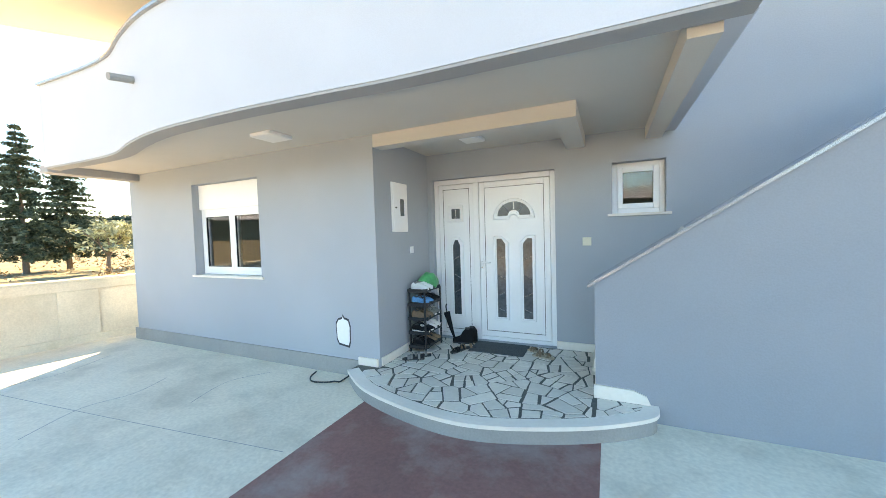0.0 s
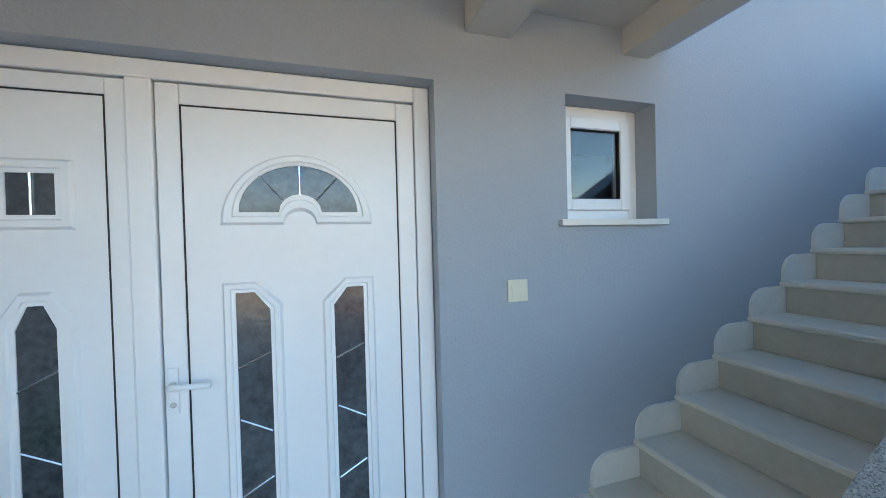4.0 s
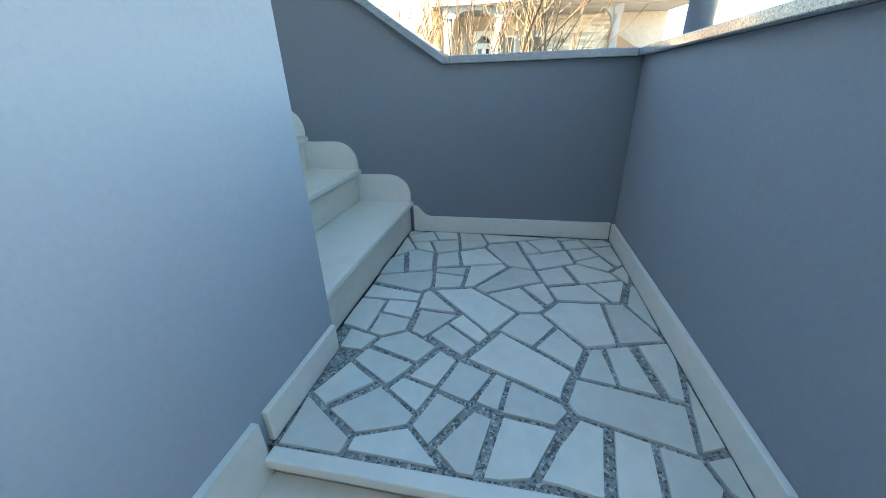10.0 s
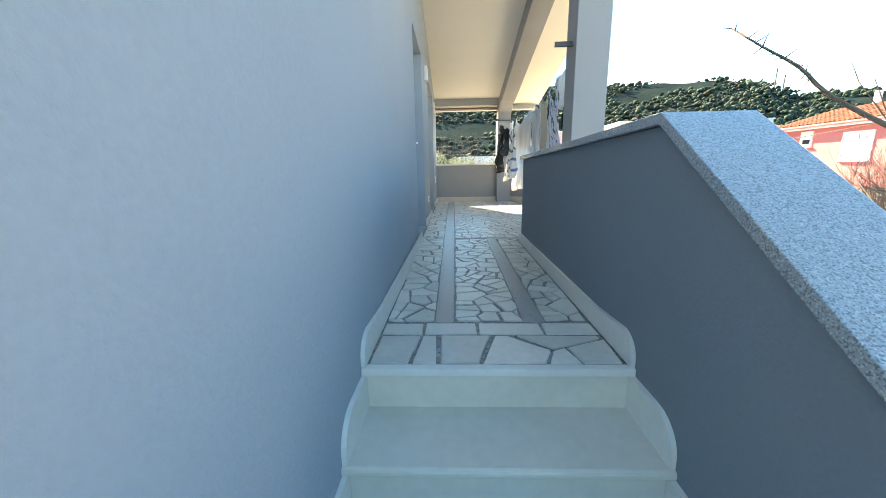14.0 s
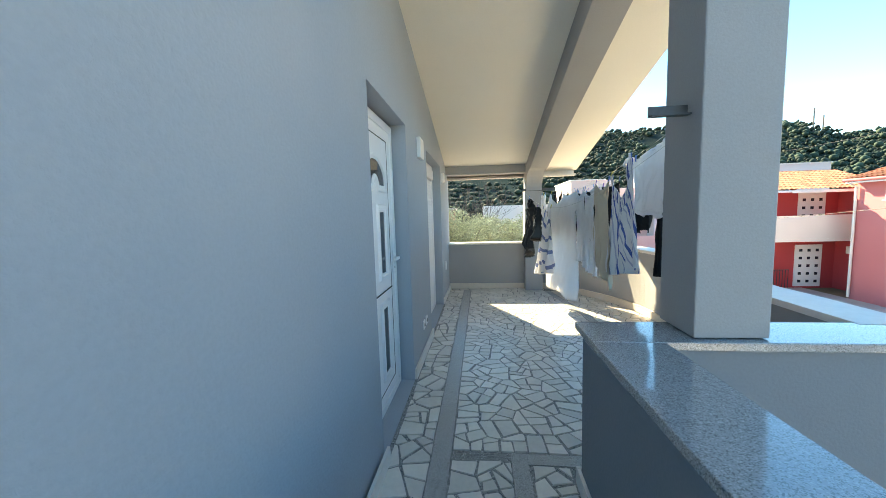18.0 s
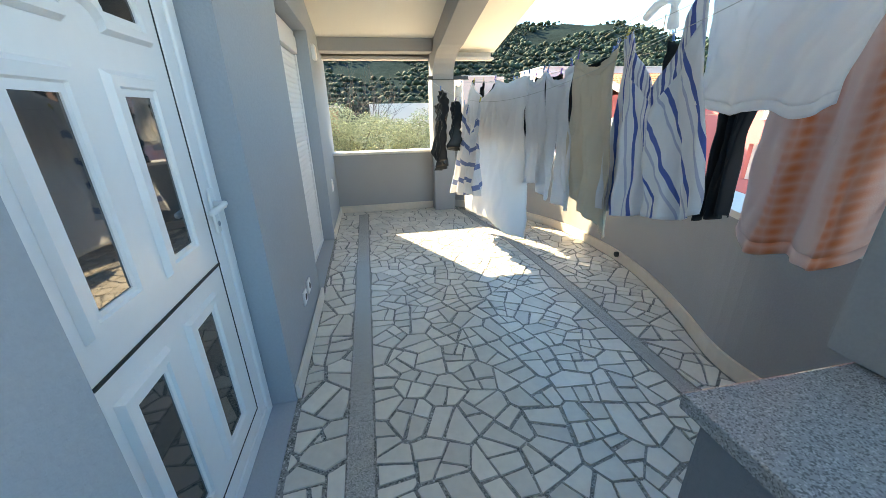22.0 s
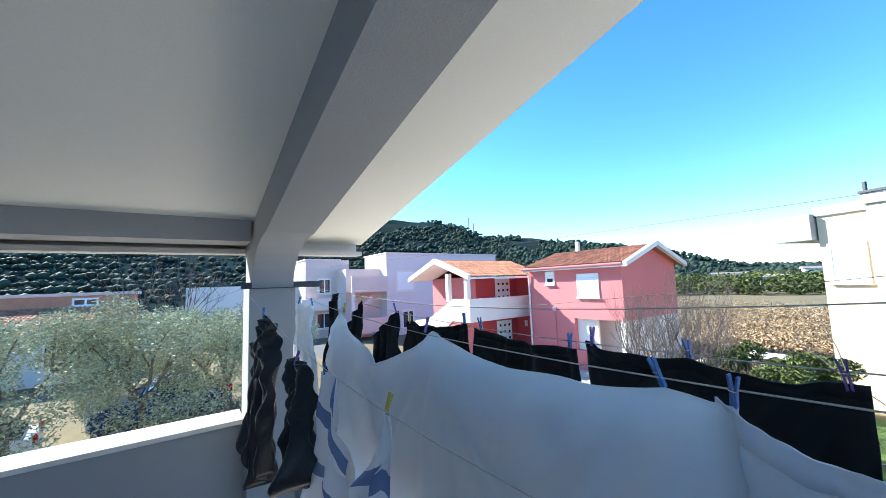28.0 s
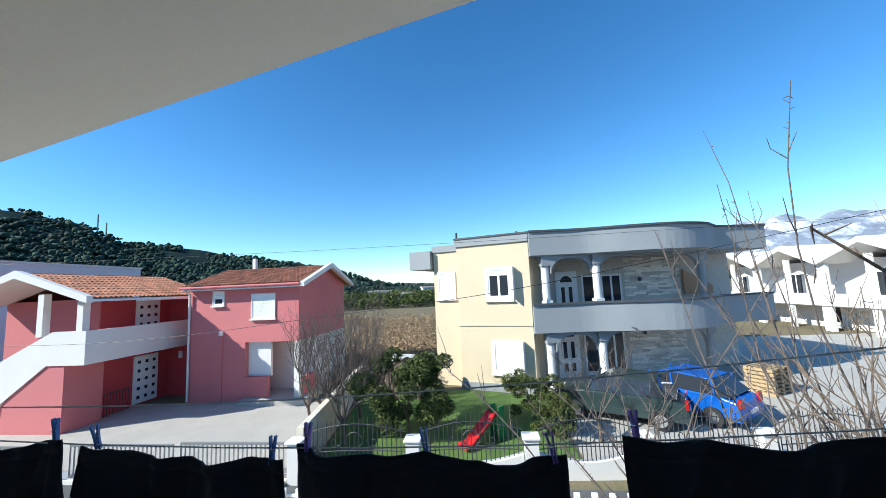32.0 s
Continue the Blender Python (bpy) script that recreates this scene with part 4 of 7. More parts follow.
        ob = new("stones", me)
        ob.parent = floor
        tagged(ob, kind="stuff")


def strip(floor, poly, z=ZT - 0.001):
    bm = bm_new()
    prism(bm, poly, z - 0.005, z)
    return part("strip", bm, M_STRIP, floor, "grey terrazzo strip")


strip(floor_t, [(5.60, 1.60), (5.69, 1.60), (5.69, 3.82), (5.665, 8.3), (5.55, 8.3), (5.58, 3.82)])
strip(floor_t, [(6.04, 1.60), (6.14, 1.60), (6.13, 3.825), (6.04, 3.825)])
strip(floor_t, [(6.131, 3.735), (7.26, 3.735), (7.26, 3.825), (6.131, 3.825)])
strip(floor_t, [(7.261, 3.735), (7.36, 3.735), (7.345, 4.6), (7.35, 5.9), (7.30, 6.7), (7.06, 8.2), (6.96, 8.2), (7.21, 6.7), (7.255, 5.9), (7.25, 4.6)])
ts = crazy_stones([(5.36, 1.218), (6.35, 1.218), (6.35, 1.458), (5.36, 1.458)], 0.30, 1, 0.011)
ts += [[(a, 1.474), (b, 1.470), (b - 0.003, 1.584), (a + 0.002, 1.588)] for a, b in ((5.36, 5.545), (5.557, 5.80), (5.811, 6.105), (6.117, 6.35))]
ts += crazy_stones([(5.36, 1.62), (5.595, 1.62), (5.575, 3.82), (5.545, 8.28), (5.29, 8.28), (5.33, 4.7)], 0.155, 2, 0.0095)
ts += crazy_stones([(5.70, 1.62), (6.035, 1.62), (6.035, 3.75), (5.70, 3.75)], 0.15, 3, 0.0095)
ts += crazy_stones([(6.145, 1.62), (6.35, 1.62), (6.35, 3.725), (6.145, 3.725)], 0.15, 4, 0.0095)
ts += crazy_stones([(5.70, 3.835), (7.25, 3.835), (7.24, 4.6), (7.245, 5.9), (7.20, 6.7), (6.95, 8.28), (5.675, 8.28)], 0.14, 5, 0.0075)
ts += crazy_stones([(7.37, 3.64), (7.58, 3.64)] + [(p.x - 0.025, p.y) for p in curve if 3.7 < p.y < 8.2] + [(7.07, 8.2), (7.31, 6.7), (7.36, 5.9), (7.355, 4.6)], 0.14, 6, 0.0075)
ts += crazy_stones([(6.40, 3.63), (7.25, 3.63), (7.25, 3.725), (6.40, 3.725)], 0.14, 8, 0.0075)
ts += crazy_stones([(5.28, 8.30), (6.98, 8.30), (6.98, 8.43), (5.28, 8.43)], 0.2, 7, 0.01)
lay(floor_t, ts, ZT + 0.001, 0.008, [(5.85, 1.5), (5.85, 2.5), (5.9, 3.5), (6.2, 4.4), (6.4, 5.2)])
lay(floor_l, crazy_stones([(4.996, YP + 0.02), (XP - 0.02, YP + 0.02), (XP - 0.02, 0.03), (5.34, 0.03), (5.34, -0.02), (4.996, -0.02)], 0.20, 11, 0.010), ZL + 0.001, 0.008, [(5.6, -0.4)])
inner = [(p.x, p.y + 0.115) for p in arc if p.x < 2.2]
lay(floor_p, crazy_stones([(-0.05, -1.36)] + inner[2:] + [(2.18, -1.66), (2.18, -0.03), (-0.045, -0.03)], 0.21, 12, 0.0125), ZP + 0.001, 0.008, [(1.0, -1.0)])


lay(floor_p, crazy_stones([(2.21, -1.28), (2.21, -1.63), (2.40, -1.50), (2.56, -1.36), (2.58, -1.28)], 0.16, 13, 0.011), ZP + 0.001, 0.008, [(2.4, -1.4)])

# ---- porch things ----
# meter cupboard
mb = base("meter_cupboard", (-0.07, -0.98, 1.70), "white metal meter cupboard set in the wall", "meter box")
boxpart("body", mb, M_PVC, (0.001, 0, 0), (0.018, 0.36, 0.61), bevel=0.004)
boxpart("door", mb, M_PVC, (0.0185, 0.02, 0.02), (0.026, 0.34, 0.59), bevel=0.003)
boxpart("viewing_pane", mb, M_DOOR_GLASS, (0.0265, 0.17, 0.20), (0.029, 0.26, 0.41), "dark viewing pane", 0.001)
bm = bm_new()
tube(bm, [(0.026, 0.07, 0.30), (0.036, 0.07, 0.30)], 0.012, n=10)
part("lock", bm, M_BLACK, mb)


def wall_plate(name, at, rz, w, h, label, category, m=None, rocker=True):
    """A small switch or socket plate in the plane y = 0, facing -y."""
    p = base(name, at, label, category, rz=rz)
    boxpart("plate", p, m or M_IVORY, (-w / 2, -0.012, -h / 2), (w / 2, -0.001, h / 2), bevel=0.003)
    if rocker:
        boxpart("rocker", p, m or M_IVORY, (-w * 0.33, -0.017, -h * 0.33), (w * 0.33, -0.0125, h * 0.33), bevel=0.002)
    return p


wall_plate("light_switch", (2.08, 0, 1.518), 0, 0.10, 0.10, "ivory light switch beside the entrance door", "light switch")
wall_plate("light_switch", (-0.07, -0.52, 1.46), 90, 0.085, 0.09, "white light switch under the meter cupboard", "light switch", M_PVC)
for y in (5.27, 5.43):
    sk = wall_plate("wall_socket", (XC - 0.026 - 0.009 * (y - 5.3), y, 3.272), 90, 0.085, 0.085, "white single socket low on the terrace wall", "socket", M_PVC, False)
    tagged(sk, "white single socket low on the terrace wall", "socket", "terrace sockets")
    bm = bm_new()
    tube(bm, [(0, -0.0135, 0), (0, -0.0125, 0)], 0.027, n=14)
    cup = part("socket_cup", bm, M_PVC, sk)
    bm = bm_new()
    tube(bm, [(0, -0.0150, 0), (0, -0.0140, 0)], 0.021, n=14)
    part("socket_hole", bm, M_BLACK, cup, "dark round socket hole")
wall_plate("light_switch", (XC - 0.052, 7.78, 3.50), 90, 0.085, 0.15, "white double switch beside the shutter", "light switch", M_PVC)


def panel_lamp(name, at, size, label, rot=(0, 0, 0)):
    lp = new(name)
    lp.matrix_basis = pose(*at, *rot)
    tagged(lp, label, "lamp")
    boxpart("housing", lp, M_PVC, (-size / 2, -size / 2, -0.035), (size / 2, size / 2, -0.001), bevel=0.004)
    boxpart("diffuser", lp, M_LAMP, (-size / 2 + 0.012, -size / 2 + 0.012, -0.04), (size / 2 - 0.012, size / 2 - 0.012, -0.0355), "unlit white diffuser", 0.002)
    return lp


panel_lamp("ceiling_lamp", (-1.0, -1.86, 2.79), 0.3, "square white ceiling lamp, switched off")
panel_lamp("ceiling_lamp", (0.86, -0.62, 2.79), 0.24, "square white ceiling lamp over the door, switched off")
panel_lamp("wall_lamp", (XC - 0.027, 5.33, 5.0), 0.19, "square white wall lamp, switched off", (0, -90, 0))
panel_lamp("wall_lamp", (XC - 0.05, 7.55, 4.93), 0.14, "small square white wall lamp, switched off", (0, -90, 0))

# white patch with a ragged dark rim where the wall was opened
bm = bm_new()
patch = [(-0.66, 0.36), (-0.50, 0.335), (-0.48, 0.40), (-0.475, 0.60), (-0.50, 0.68), (-0.57, 0.70), (-0.585, 0.735), (-0.60, 0.70), (-0.66, 0.68), (-0.70, 0.62), (-0.69, 0.42)]
prism(bm, patch, YF - 0.003, YF - 0.0005, "y")
wp = thing("wall_repair", bm, M_DARK, "white filled patch with a ragged dark rim", "wall patch")
bm = bm_new()
prism(bm, [(-0.585 + (a + 0.585) * 0.86, 0.53 + (b - 0.53) * 0.86) for a, b in patch], YF - 0.006, YF - 0.0031, "y")
part("filler", bm, M_PVC, wp, "white filler")

# a loose cable out of the ground
bm = bm_new()
tube(bm, [(p.x, p.y, z) for p, z in zip(spline([(-0.42, -1.35), (-0.44, -1.46), (-0.55, -1.62), (-0.75, -1.68), (-0.88, -1.58), (-0.93, -1.44)], 4), [0.10 - 0.09 * min(1, k / 6) + (0.02 if k > 6 else 0) for k in range(25)])], 0.009, n=6)
thing("cable", bm, M_PLASTIC, "loose grey cable end bent up from the ground", "cable", smooth=True)

# door mat
bm = bm_new()
bx(bm, 0.68, -0.47, ZP + 0.002, 1.38, -0.05, ZP + 0.016)
thing("door_mat", bm, mat("grey_mat_pile", (0.075, 0.08, 0.085), 0.95, 0.35, 40, 250, 0.9, 0.006), "dark grey pile door mat", "door mat", bevel=0.003)

# shoe rack
rack = base("shoe_rack", (-0.02, -0.75, ZP + 0.001), "dark grey plastic shoe rack with five shelves", "shoe rack")
RW, RD, RH = 0.26, 0.50, 0.80
TRAY = [(0.0, 0.0), (RW - 0.05, 0.0), (RW, 0.06), (RW - 0.02, 0.13), (RW - 0.02, RD - 0.13), (RW, RD - 0.06), (RW - 0.05, RD), (0.0, RD)]
for a in (0.016, RW - 0.026):
    for b in (0.022, RD - 0.022):
        bm = bm_new()
        prism(bm, [(a - 0.008, b - 0.016), (a + 0.008, b - 0.016), (a + 0.008, b + 0.016), (a - 0.008, b + 0.016)], 0, RH - 0.015)
        part("post", bm, M_PLASTIC, rack, bevel=0.003)
for k in range(5):
    z = 0.06 + k * 0.18
    bm = bm_new()
    n = len(TRAY)
    mid = (RW / 2, RD / 2)
    small = [(x + (mid[0] - x) * 0.07, y + (mid[1] - y) * 0.04) for x, y in TRAY]
    rings = [[bm.verts.new((x, y, zz)) for x, y in ring] for ring, zz in ((TRAY, z - 0.012), (TRAY, z + 0.032), (small, z + 0.032), (small, z + 0.010))]
    bm.faces.new(rings[0][::-1])
    bm.faces.new(rings[3])
    for r, q in zip(rings, rings[1:]):
        for c in range(n):
            bm.faces.new((r[c], r[(c + 1) % n], q[(c + 1) % n], q[c]))
    part("shelf", bm, M_PLASTIC, rack, bevel=0.002)


def shoe(kind, body_m, sole_m, at, rz, label, scale=1.0, group="shoes at the entrance"):
    """A low shoe, 27 cm long, toe along +y: sole, upper with an opening, laces; or a sandal with straps."""
    s = new("sandal" if kind == "sandal" else "shoe")
    s.matrix_basis = pose(*at, 0, 0, rz) @ Matrix.Scale(scale, 4)
    tagged(s, label, "sandal" if kind == "sandal" else "shoe", group)
    foot = [(0.0, -0.135, 0.62), (0.0, -0.12, 0.8), (0.0, -0.06, 0.78), (0.004, 0.0, 0.82), (0.006, 0.06, 1.0), (0.004, 0.105, 0.86), (0.0, 0.132, 0.45)]
    prof = spline([(a, b) for a, b, _ in foot], 3)
    wid = np.interp([p.y for p in prof], [b for _, b, _ in foot], [c * 0.045 for _, _, c in foot])
    edge = [(p.x + w, p.y) for p, w in zip(prof, wid)] + [(p.x - w, p.y) for p, w in reversed(list(zip(prof, wid)))]
    bm = bm_new()
    prism(bm, edge, 0.0, 0.022 if kind != "sandal" else 0.018)
    part("sole", bm, sole_m, s, bevel=0.003)
    if kind == "sandal":
        for y, h in ((0.055, 0.04), (0.02, 0.045), (-0.07, 0.05)):
            bm = bm_new()
            w = float(np.interp(y, [b for _, b, _ in foot], [c * 0.045 for _, _, c in foot]))
            arcp = [(w * math.cos(a), h * math.sin(a) + 0.016) for a in [math.pi * k / 8 for k in range(9)]]
            inn = [(p * 0.9, q * 0.93) for p, q in arcp]
            prism(bm, arcp + inn[::-1], y - 0.014, y + 0.014, "y")
            part("strap", bm, body_m, s)
        return s
    bm = bm_new()
    rings = []
    for p, w in zip(prof, wid):
        y = p.y
        h = float(np.interp(y, [-0.135, -0.1, -0.04, 0.0, 0.05, 0.1, 0.132], [0.065, 0.085, 0.075, 0.075, 0.058, 0.045, 0.03]))
        if kind == "boot":
            h *= float(np.interp(y, [-0.135, -0.03, 0.03, 0.13], [2.3, 2.2, 1.25, 1.1]))
        rings.append([bm.verts.new((p.x + w * 0.97 * math.cos(a), y, 0.02 + h * math.sin(a) ** 0.7)) for a in [math.pi * k / 10 for k in range(11)]])
    for r, q in zip(rings, rings[1:]):
        for k in range(10):
            bm.faces.new((r[k], r[k + 1], q[k + 1], q[k]))
    bm.faces.new(rings[0])
    bm.faces.new(rings[-1])
    part("upper", bm, body_m, s, smooth=True)
    bm = bm_new()
    top = 0.102 if kind != "boot" else 0.205
    prism(bm, [(0.023 * math.cos(a), -0.07 + 0.036 * math.sin(a)) for a in [2 * math.pi * k / 12 for k in range(12)]], top - 0.02, top)
    part("opening", bm, M_GREY_SHOE if body_m == M_WHITE_SHOE else M_DARK, s, "lined shoe opening")
    for k in range(3):
        bm = bm_new()
        y = 0.0 + k * 0.02
        bx(bm, -0.026, y, 0.085 - k * 0.007, 0.026, y + 0.007, 0.1 - k * 0.007)
        part("lace", bm, sole_m, s)
    return s


M_WHITE_SHOE = mat("white_leather", (0.75, 0.75, 0.74), 0.5, 0.08, 15, 60, 0.2, 0.002)
M_BLUE_SHOE = mat("blue_mesh_fabric", (0.04, 0.32, 0.58), 0.7, 0.3, 30, 120, 0.3, 0.002)
M_BROWN_SHOE = mat("brown_suede", (0.22, 0.14, 0.09), 0.85, 0.25, 20, 80, 0.3, 0.002)
M_BLACK_SHOE = mat("black_fabric", (0.011, 0.011, 0.012), 0.85, 0.3, 20, 120, 0.3, 0.002, spec=0.15)
M_GREY_SHOE = mat("grey_fabric", (0.20, 0.19, 0.18), 0.8, 0.25, 20, 120, 0.3, 0.002)
rx, ry, rz0 = -0.02, -0.75, ZP + 0.001
shelf_z = [rz0 + 0.06 + k * 0.18 + 0.0125 for k in range(5)]
rows = [(4, M_WHITE_SHOE, M_WHITE_SHOE, "white leather trainer on the top shelf", 0.10), (3, M_BLUE_SHOE, M_BLACK, "blue and black running shoe on a rack shelf", 0.10),
        (2, M_BROWN_SHOE, M_BROWN_SHOE, "brown suede shoe on a rack shelf", 0.09), (1, M_BLACK_SHOE, M_WHITE_SHOE, "black trainer with a white sole on a rack shelf", 0.09), (0, M_BLACK_SHOE, M_BLACK, "black shoe on the lowest rack shelf", 0.09)]
for k, b, so, lab, y in rows:
    for j in range(2):
        shoe("shoe", b, so, (rx + 0.135, ry + y + j * 0.105, shelf_z[k]), -90 + (4 if j else -5), lab, 0.92)
for k, b, so, lab in ((3, M_BLACK_SHOE, M_BLACK, "black shoe on a rack shelf"), (2, M_GREY_SHOE, M_WHITE_SHOE, "grey trainer on a rack shelf"), (1, M_WHITE_SHOE, M_WHITE_SHOE, "white trainer on a rack shelf"), (0, M_BROWN_SHOE, M_BLACK, "dark brown shoe on the lowest rack shelf")):
    for j in range(2):
        shoe("shoe", b, so, (rx + 0.135, ry + 0.31 + j * 0.105, shelf_z[k]), -90 + 3 * j, lab, 0.9)
# crumpled green bag
bm = bm_new()
bmesh.ops.create_icosphere(bm, subdivisions=4, radius=0.5)
for v in bm.verts:
    p = v.co.copy()
    n = noise.noise(p * 3.1) * 0.16 + noise.noise(p * 8) * 0.07
    v.co = Vector((p.x * 0.25, p.y * 0.36, max(-0.1, p.z) * 0.33)) * (1 + n)
    v.co += Vector((rx + 0.13, ry + 0.36, shelf_z[4] + 0.028))
thing("plastic_bag", bm, mat("green_plastic_film", (0.015, 0.34, 0.13), 0.3, 0.25, 12, 40, 0.3, 0.004), "crumpled green plastic bag on the shoe rack", "bag", smooth=True)
for a, b, c, lab in ((0.17, -0.98, 118, "dark strapped sandal on the paving"), (0.20, -0.86, 122, "dark strapped sandal on the paving")):
    shoe("sandal", M_GREY_SHOE, M_BLACK, (a, b, ZP + 0.003), c, lab)
shoe("boot", M_BLACK_SHOE, M_BLACK, (0.50, -0.19, ZP + 0.003), 96, "black soft ankle boot standing by the door", 1.05)
shoe("boot", M_BLACK_SHOE, M_BLACK, (0.53, -0.09, ZP + 0.003), 84, "black soft ankle boot standing by the door", 1.05)
shoe("sandal", M_BLACK_SHOE, M_BLACK, (0.57, -0.52, ZP + 0.003), 160, "black slipper on the paving")
shoe("sandal", M_BROWN_SHOE, M_BLACK, (0.62, -0.40, ZP + 0.003), 120, "black slipper on the paving")
for a, b, c in ((1.50, -0.25, 60), (1.60, -0.40, 75)):
    shoe("sandal", M_BROWN_SHOE, mat("beige_cork", (0.45, 0.36, 0.27), 0.85, 0.15, 30, 90, 0.2), (a, b, ZP + 0.003), c, "beige cork sandal beside the door mat")
# folded umbrella leaning at the rack
bm = bm_new()
tube(bm, [(0.41, -0.22, ZP + 0.012), (0.345, -0.215, ZP + 0.2), (0.275, -0.20, ZP + 0.42)], 0.008, 0.045, n=9)
um = thing("umbrella", bm, M_BLACK_SHOE, "folded black umbrella leaning at the shoe rack", "umbrella", smooth=True)
bm = bm_new()
tube(bm, [(0.275, -0.20, ZP + 0.42), (0.262, -0.195, ZP + 0.50), (0.26, -0.165, ZP + 0.52)], 0.01, n=8)
part("grip", bm, M_BLACK, um)


# ---- terrace laundry ----
def cloth(name, y0, y1, zt, zb, x, m, label, shape="plain", seed=0, sag=0.03, fold=0.02, waves=3.0, lean=0.0, pegs=2, ybot=None, ztop=None, zbot=None, crease=0.012, trim=None, tent=None):
    """Hanging cloth: its top edge sags between the pegs, folds run down from them and deepen towards the hem."""
    rnd = random.Random(seed)
    nu, nv = 60, 40
    yb0, yb1 = ybot or (y0, y1)
    ta, tb = ztop or (zt, zt)
    ba, bb = zbot or (zb, zb)
    ph = rnd.uniform(0, 6)
    grid = {}
    for j in range(nv + 1):
        v = j / nv
        for i in range(nu + 1):
            u = i / nu
            dip = abs(math.sin(math.pi * u * (pegs - 1))) if pegs > 1 else 0.0
            top = ta + (tb - ta) * u - sag * dip
            if tent:
                gap = min(abs(y0 + (y1 - y0) * u - p) for p in tent)
                top = ta + (tb - ta) * u - sag * (1.0 if y0 + (y1 - y0) * u > tent[len(tent) // 2] else 0.28) * min(1.25, gap / 0.34) ** 0.72
            if shape == "vneck":
                top -= 0.25 * max(0.0, 1 - abs(u - 0.45) / 0.40) ** 0.85
            hem = ba + (bb - ba) * u + 0.015 * math.sin(5 * u + ph) + 0.012 * math.sin(11 * u + ph)
            if shape == "round":
                hem += 0.05 * abs(2 * u - 1) ** 8
            z = top + (hem - top) * v
            w = v * v * (3 - 2 * v)
            ya, yb = y0 + (yb0 - y0) * w, y1 + (yb1 - y1) * w
            y = ya + (yb - ya) * u
            if shape == "narrow":
                y = (ya + yb) / 2 + (u - 0.5) * (yb - ya) * (1 - 0.5 * v + 0.25 * math.sin(7 * v + ph) * v)
            if shape == "trousers" and v > 0.34:
                side = 1 if u > 0.5 else -1
                y += side * 0.03 * (v - 0.34)
            d = fold * (0.3 + 0.9 * v) * math.sin(2 * math.pi * waves * u + ph + 1.3 * v)
            d += 0.5 * fold * math.sin(2 * math.pi * waves * 2.3 * u + 2 * ph - 2 * v) * v
            d += crease * noise.noise(Vector((u * 5 + v * 2.0, v * 2.2, seed))) * 2
            d += crease * 0.8 * noise.noise(Vector((u * 13 - v * 5, v * 5, seed + 3)))
            # sharp creases that fan out from the pegs and die away below
            held = tent or [y0 + (y1 - y0) * k / (max(2, pegs) - 1) for k in range(max(2, pegs))]
            yy = y0 + (y1 - y0) * u
            near = min(range(len(held)), key=lambda k: abs(yy - held[k]))
            du, dv = yy - held[near], v * abs(zt - zb) + 0.03
            ray = math.atan2(du, dv)
            tri = abs((ray * 2.6 + 0.37 * near + 0.15 * seed) % 1.0 - 0.5) * 2
            d += (0.05 if tent else crease * 1.1) * (tri - 0.5) * math.exp(-(0.7 if tent else 1.1) * math.hypot(du, dv)) * min(1.0, 4 * v + 0.1)
            ln = lean * v * (1.6 - 1.2 * u)
            grid[i, j] = (x + d + ln, y, z + 0.008 * noise.noise(Vector((u * 6, v * 3, seed + 9))))

    def sheet(nm, keep, mm, uv=lambda u, v: (u, v)):
        bm = bm_new()
        uvl = bm.loops.layers.uv.new("UVMap")
        made = {}
        for j in range(nv):
            for i in range(nu):
                if not keep((i + 0.5) / nu, (j + 0.5) / nv, i):
                    continue
                keys = ((i, j), (i + 1, j), (i + 1, j + 1), (i, j + 1))
                for q in keys:
                    if q not in made:
                        made[q] = bm.verts.new(grid[q])
                f = bm.faces.new([made[q] for q in keys])
                for lo, q in zip(f.loops, keys):
                    lo[uvl].uv = uv(q[0] / nu, q[1] / nv)
        ob = new(nm, mesh_of(nm, bm, mm, True))
        so = ob.modifiers.new("thickness", "SOLIDIFY")
        so.thickness = 0.004
        return ob
    split = (lambda u, v, i: v > 0.34 and i == nu // 2) if shape == "trousers" else (lambda u, v, i: False)
    cut = {"vneck": lambda u, v: v < 0.14 and abs(u - 0.45) < 0.44, "trousers": lambda u, v: v < 0.06, "waist": lambda u, v: v < 0.055, "tee": lambda u, v: v > 0.93, "round": lambda u, v: v > 0.95}.get(shape, lambda u, v: False)
    skew = (lambda u, v: (u + 0.30 * (1 - v) * (0.5 - abs(u - 0.45)) * (1 if u > 0.45 else -1), v)) if shape == "vneck" else (lambda u, v: (u, v))
    ob = sheet(name, lambda u, v, i: not split(u, v, i) and not cut(u, v), m, skew)
    tagged(ob, label, "laundry", "laundry on the lines")
    if shape in ("vneck", "trousers", "waist", "tee", "round"):
        nm = {"vneck": "collar", "trousers": "waistband", "waist": "waistband", "tee": "hem_band", "round": "hem_band"}[shape]
        k = sheet(nm, lambda u, v, i: cut(u, v), trim or m)
        k.parent = ob
    return ob


def fabric(name, col, through=0.25, var=0.05):
    """Thin woven cloth that lets some light through."""
    m = mat(name, col, 0.9, var, 6, 400, 0.25, 0.0006)
    N, L = m.node_tree.nodes, m.node_tree.links
    p = N["Principled BSDF"]
    tr = N.new("ShaderNodeBsdfTranslucent")
    tr.inputs["Color"].default_value = (*col, 1)
    mx = N.new("ShaderNodeMixShader")
    mx.inputs[0].default_value = through
    L.new(p.outputs[0], mx.inputs[1])
    L.new(tr.outputs[0], mx.inputs[2])
    L.new(mx.outputs[0], N["Material Output"].inputs["Surface"])
    return m


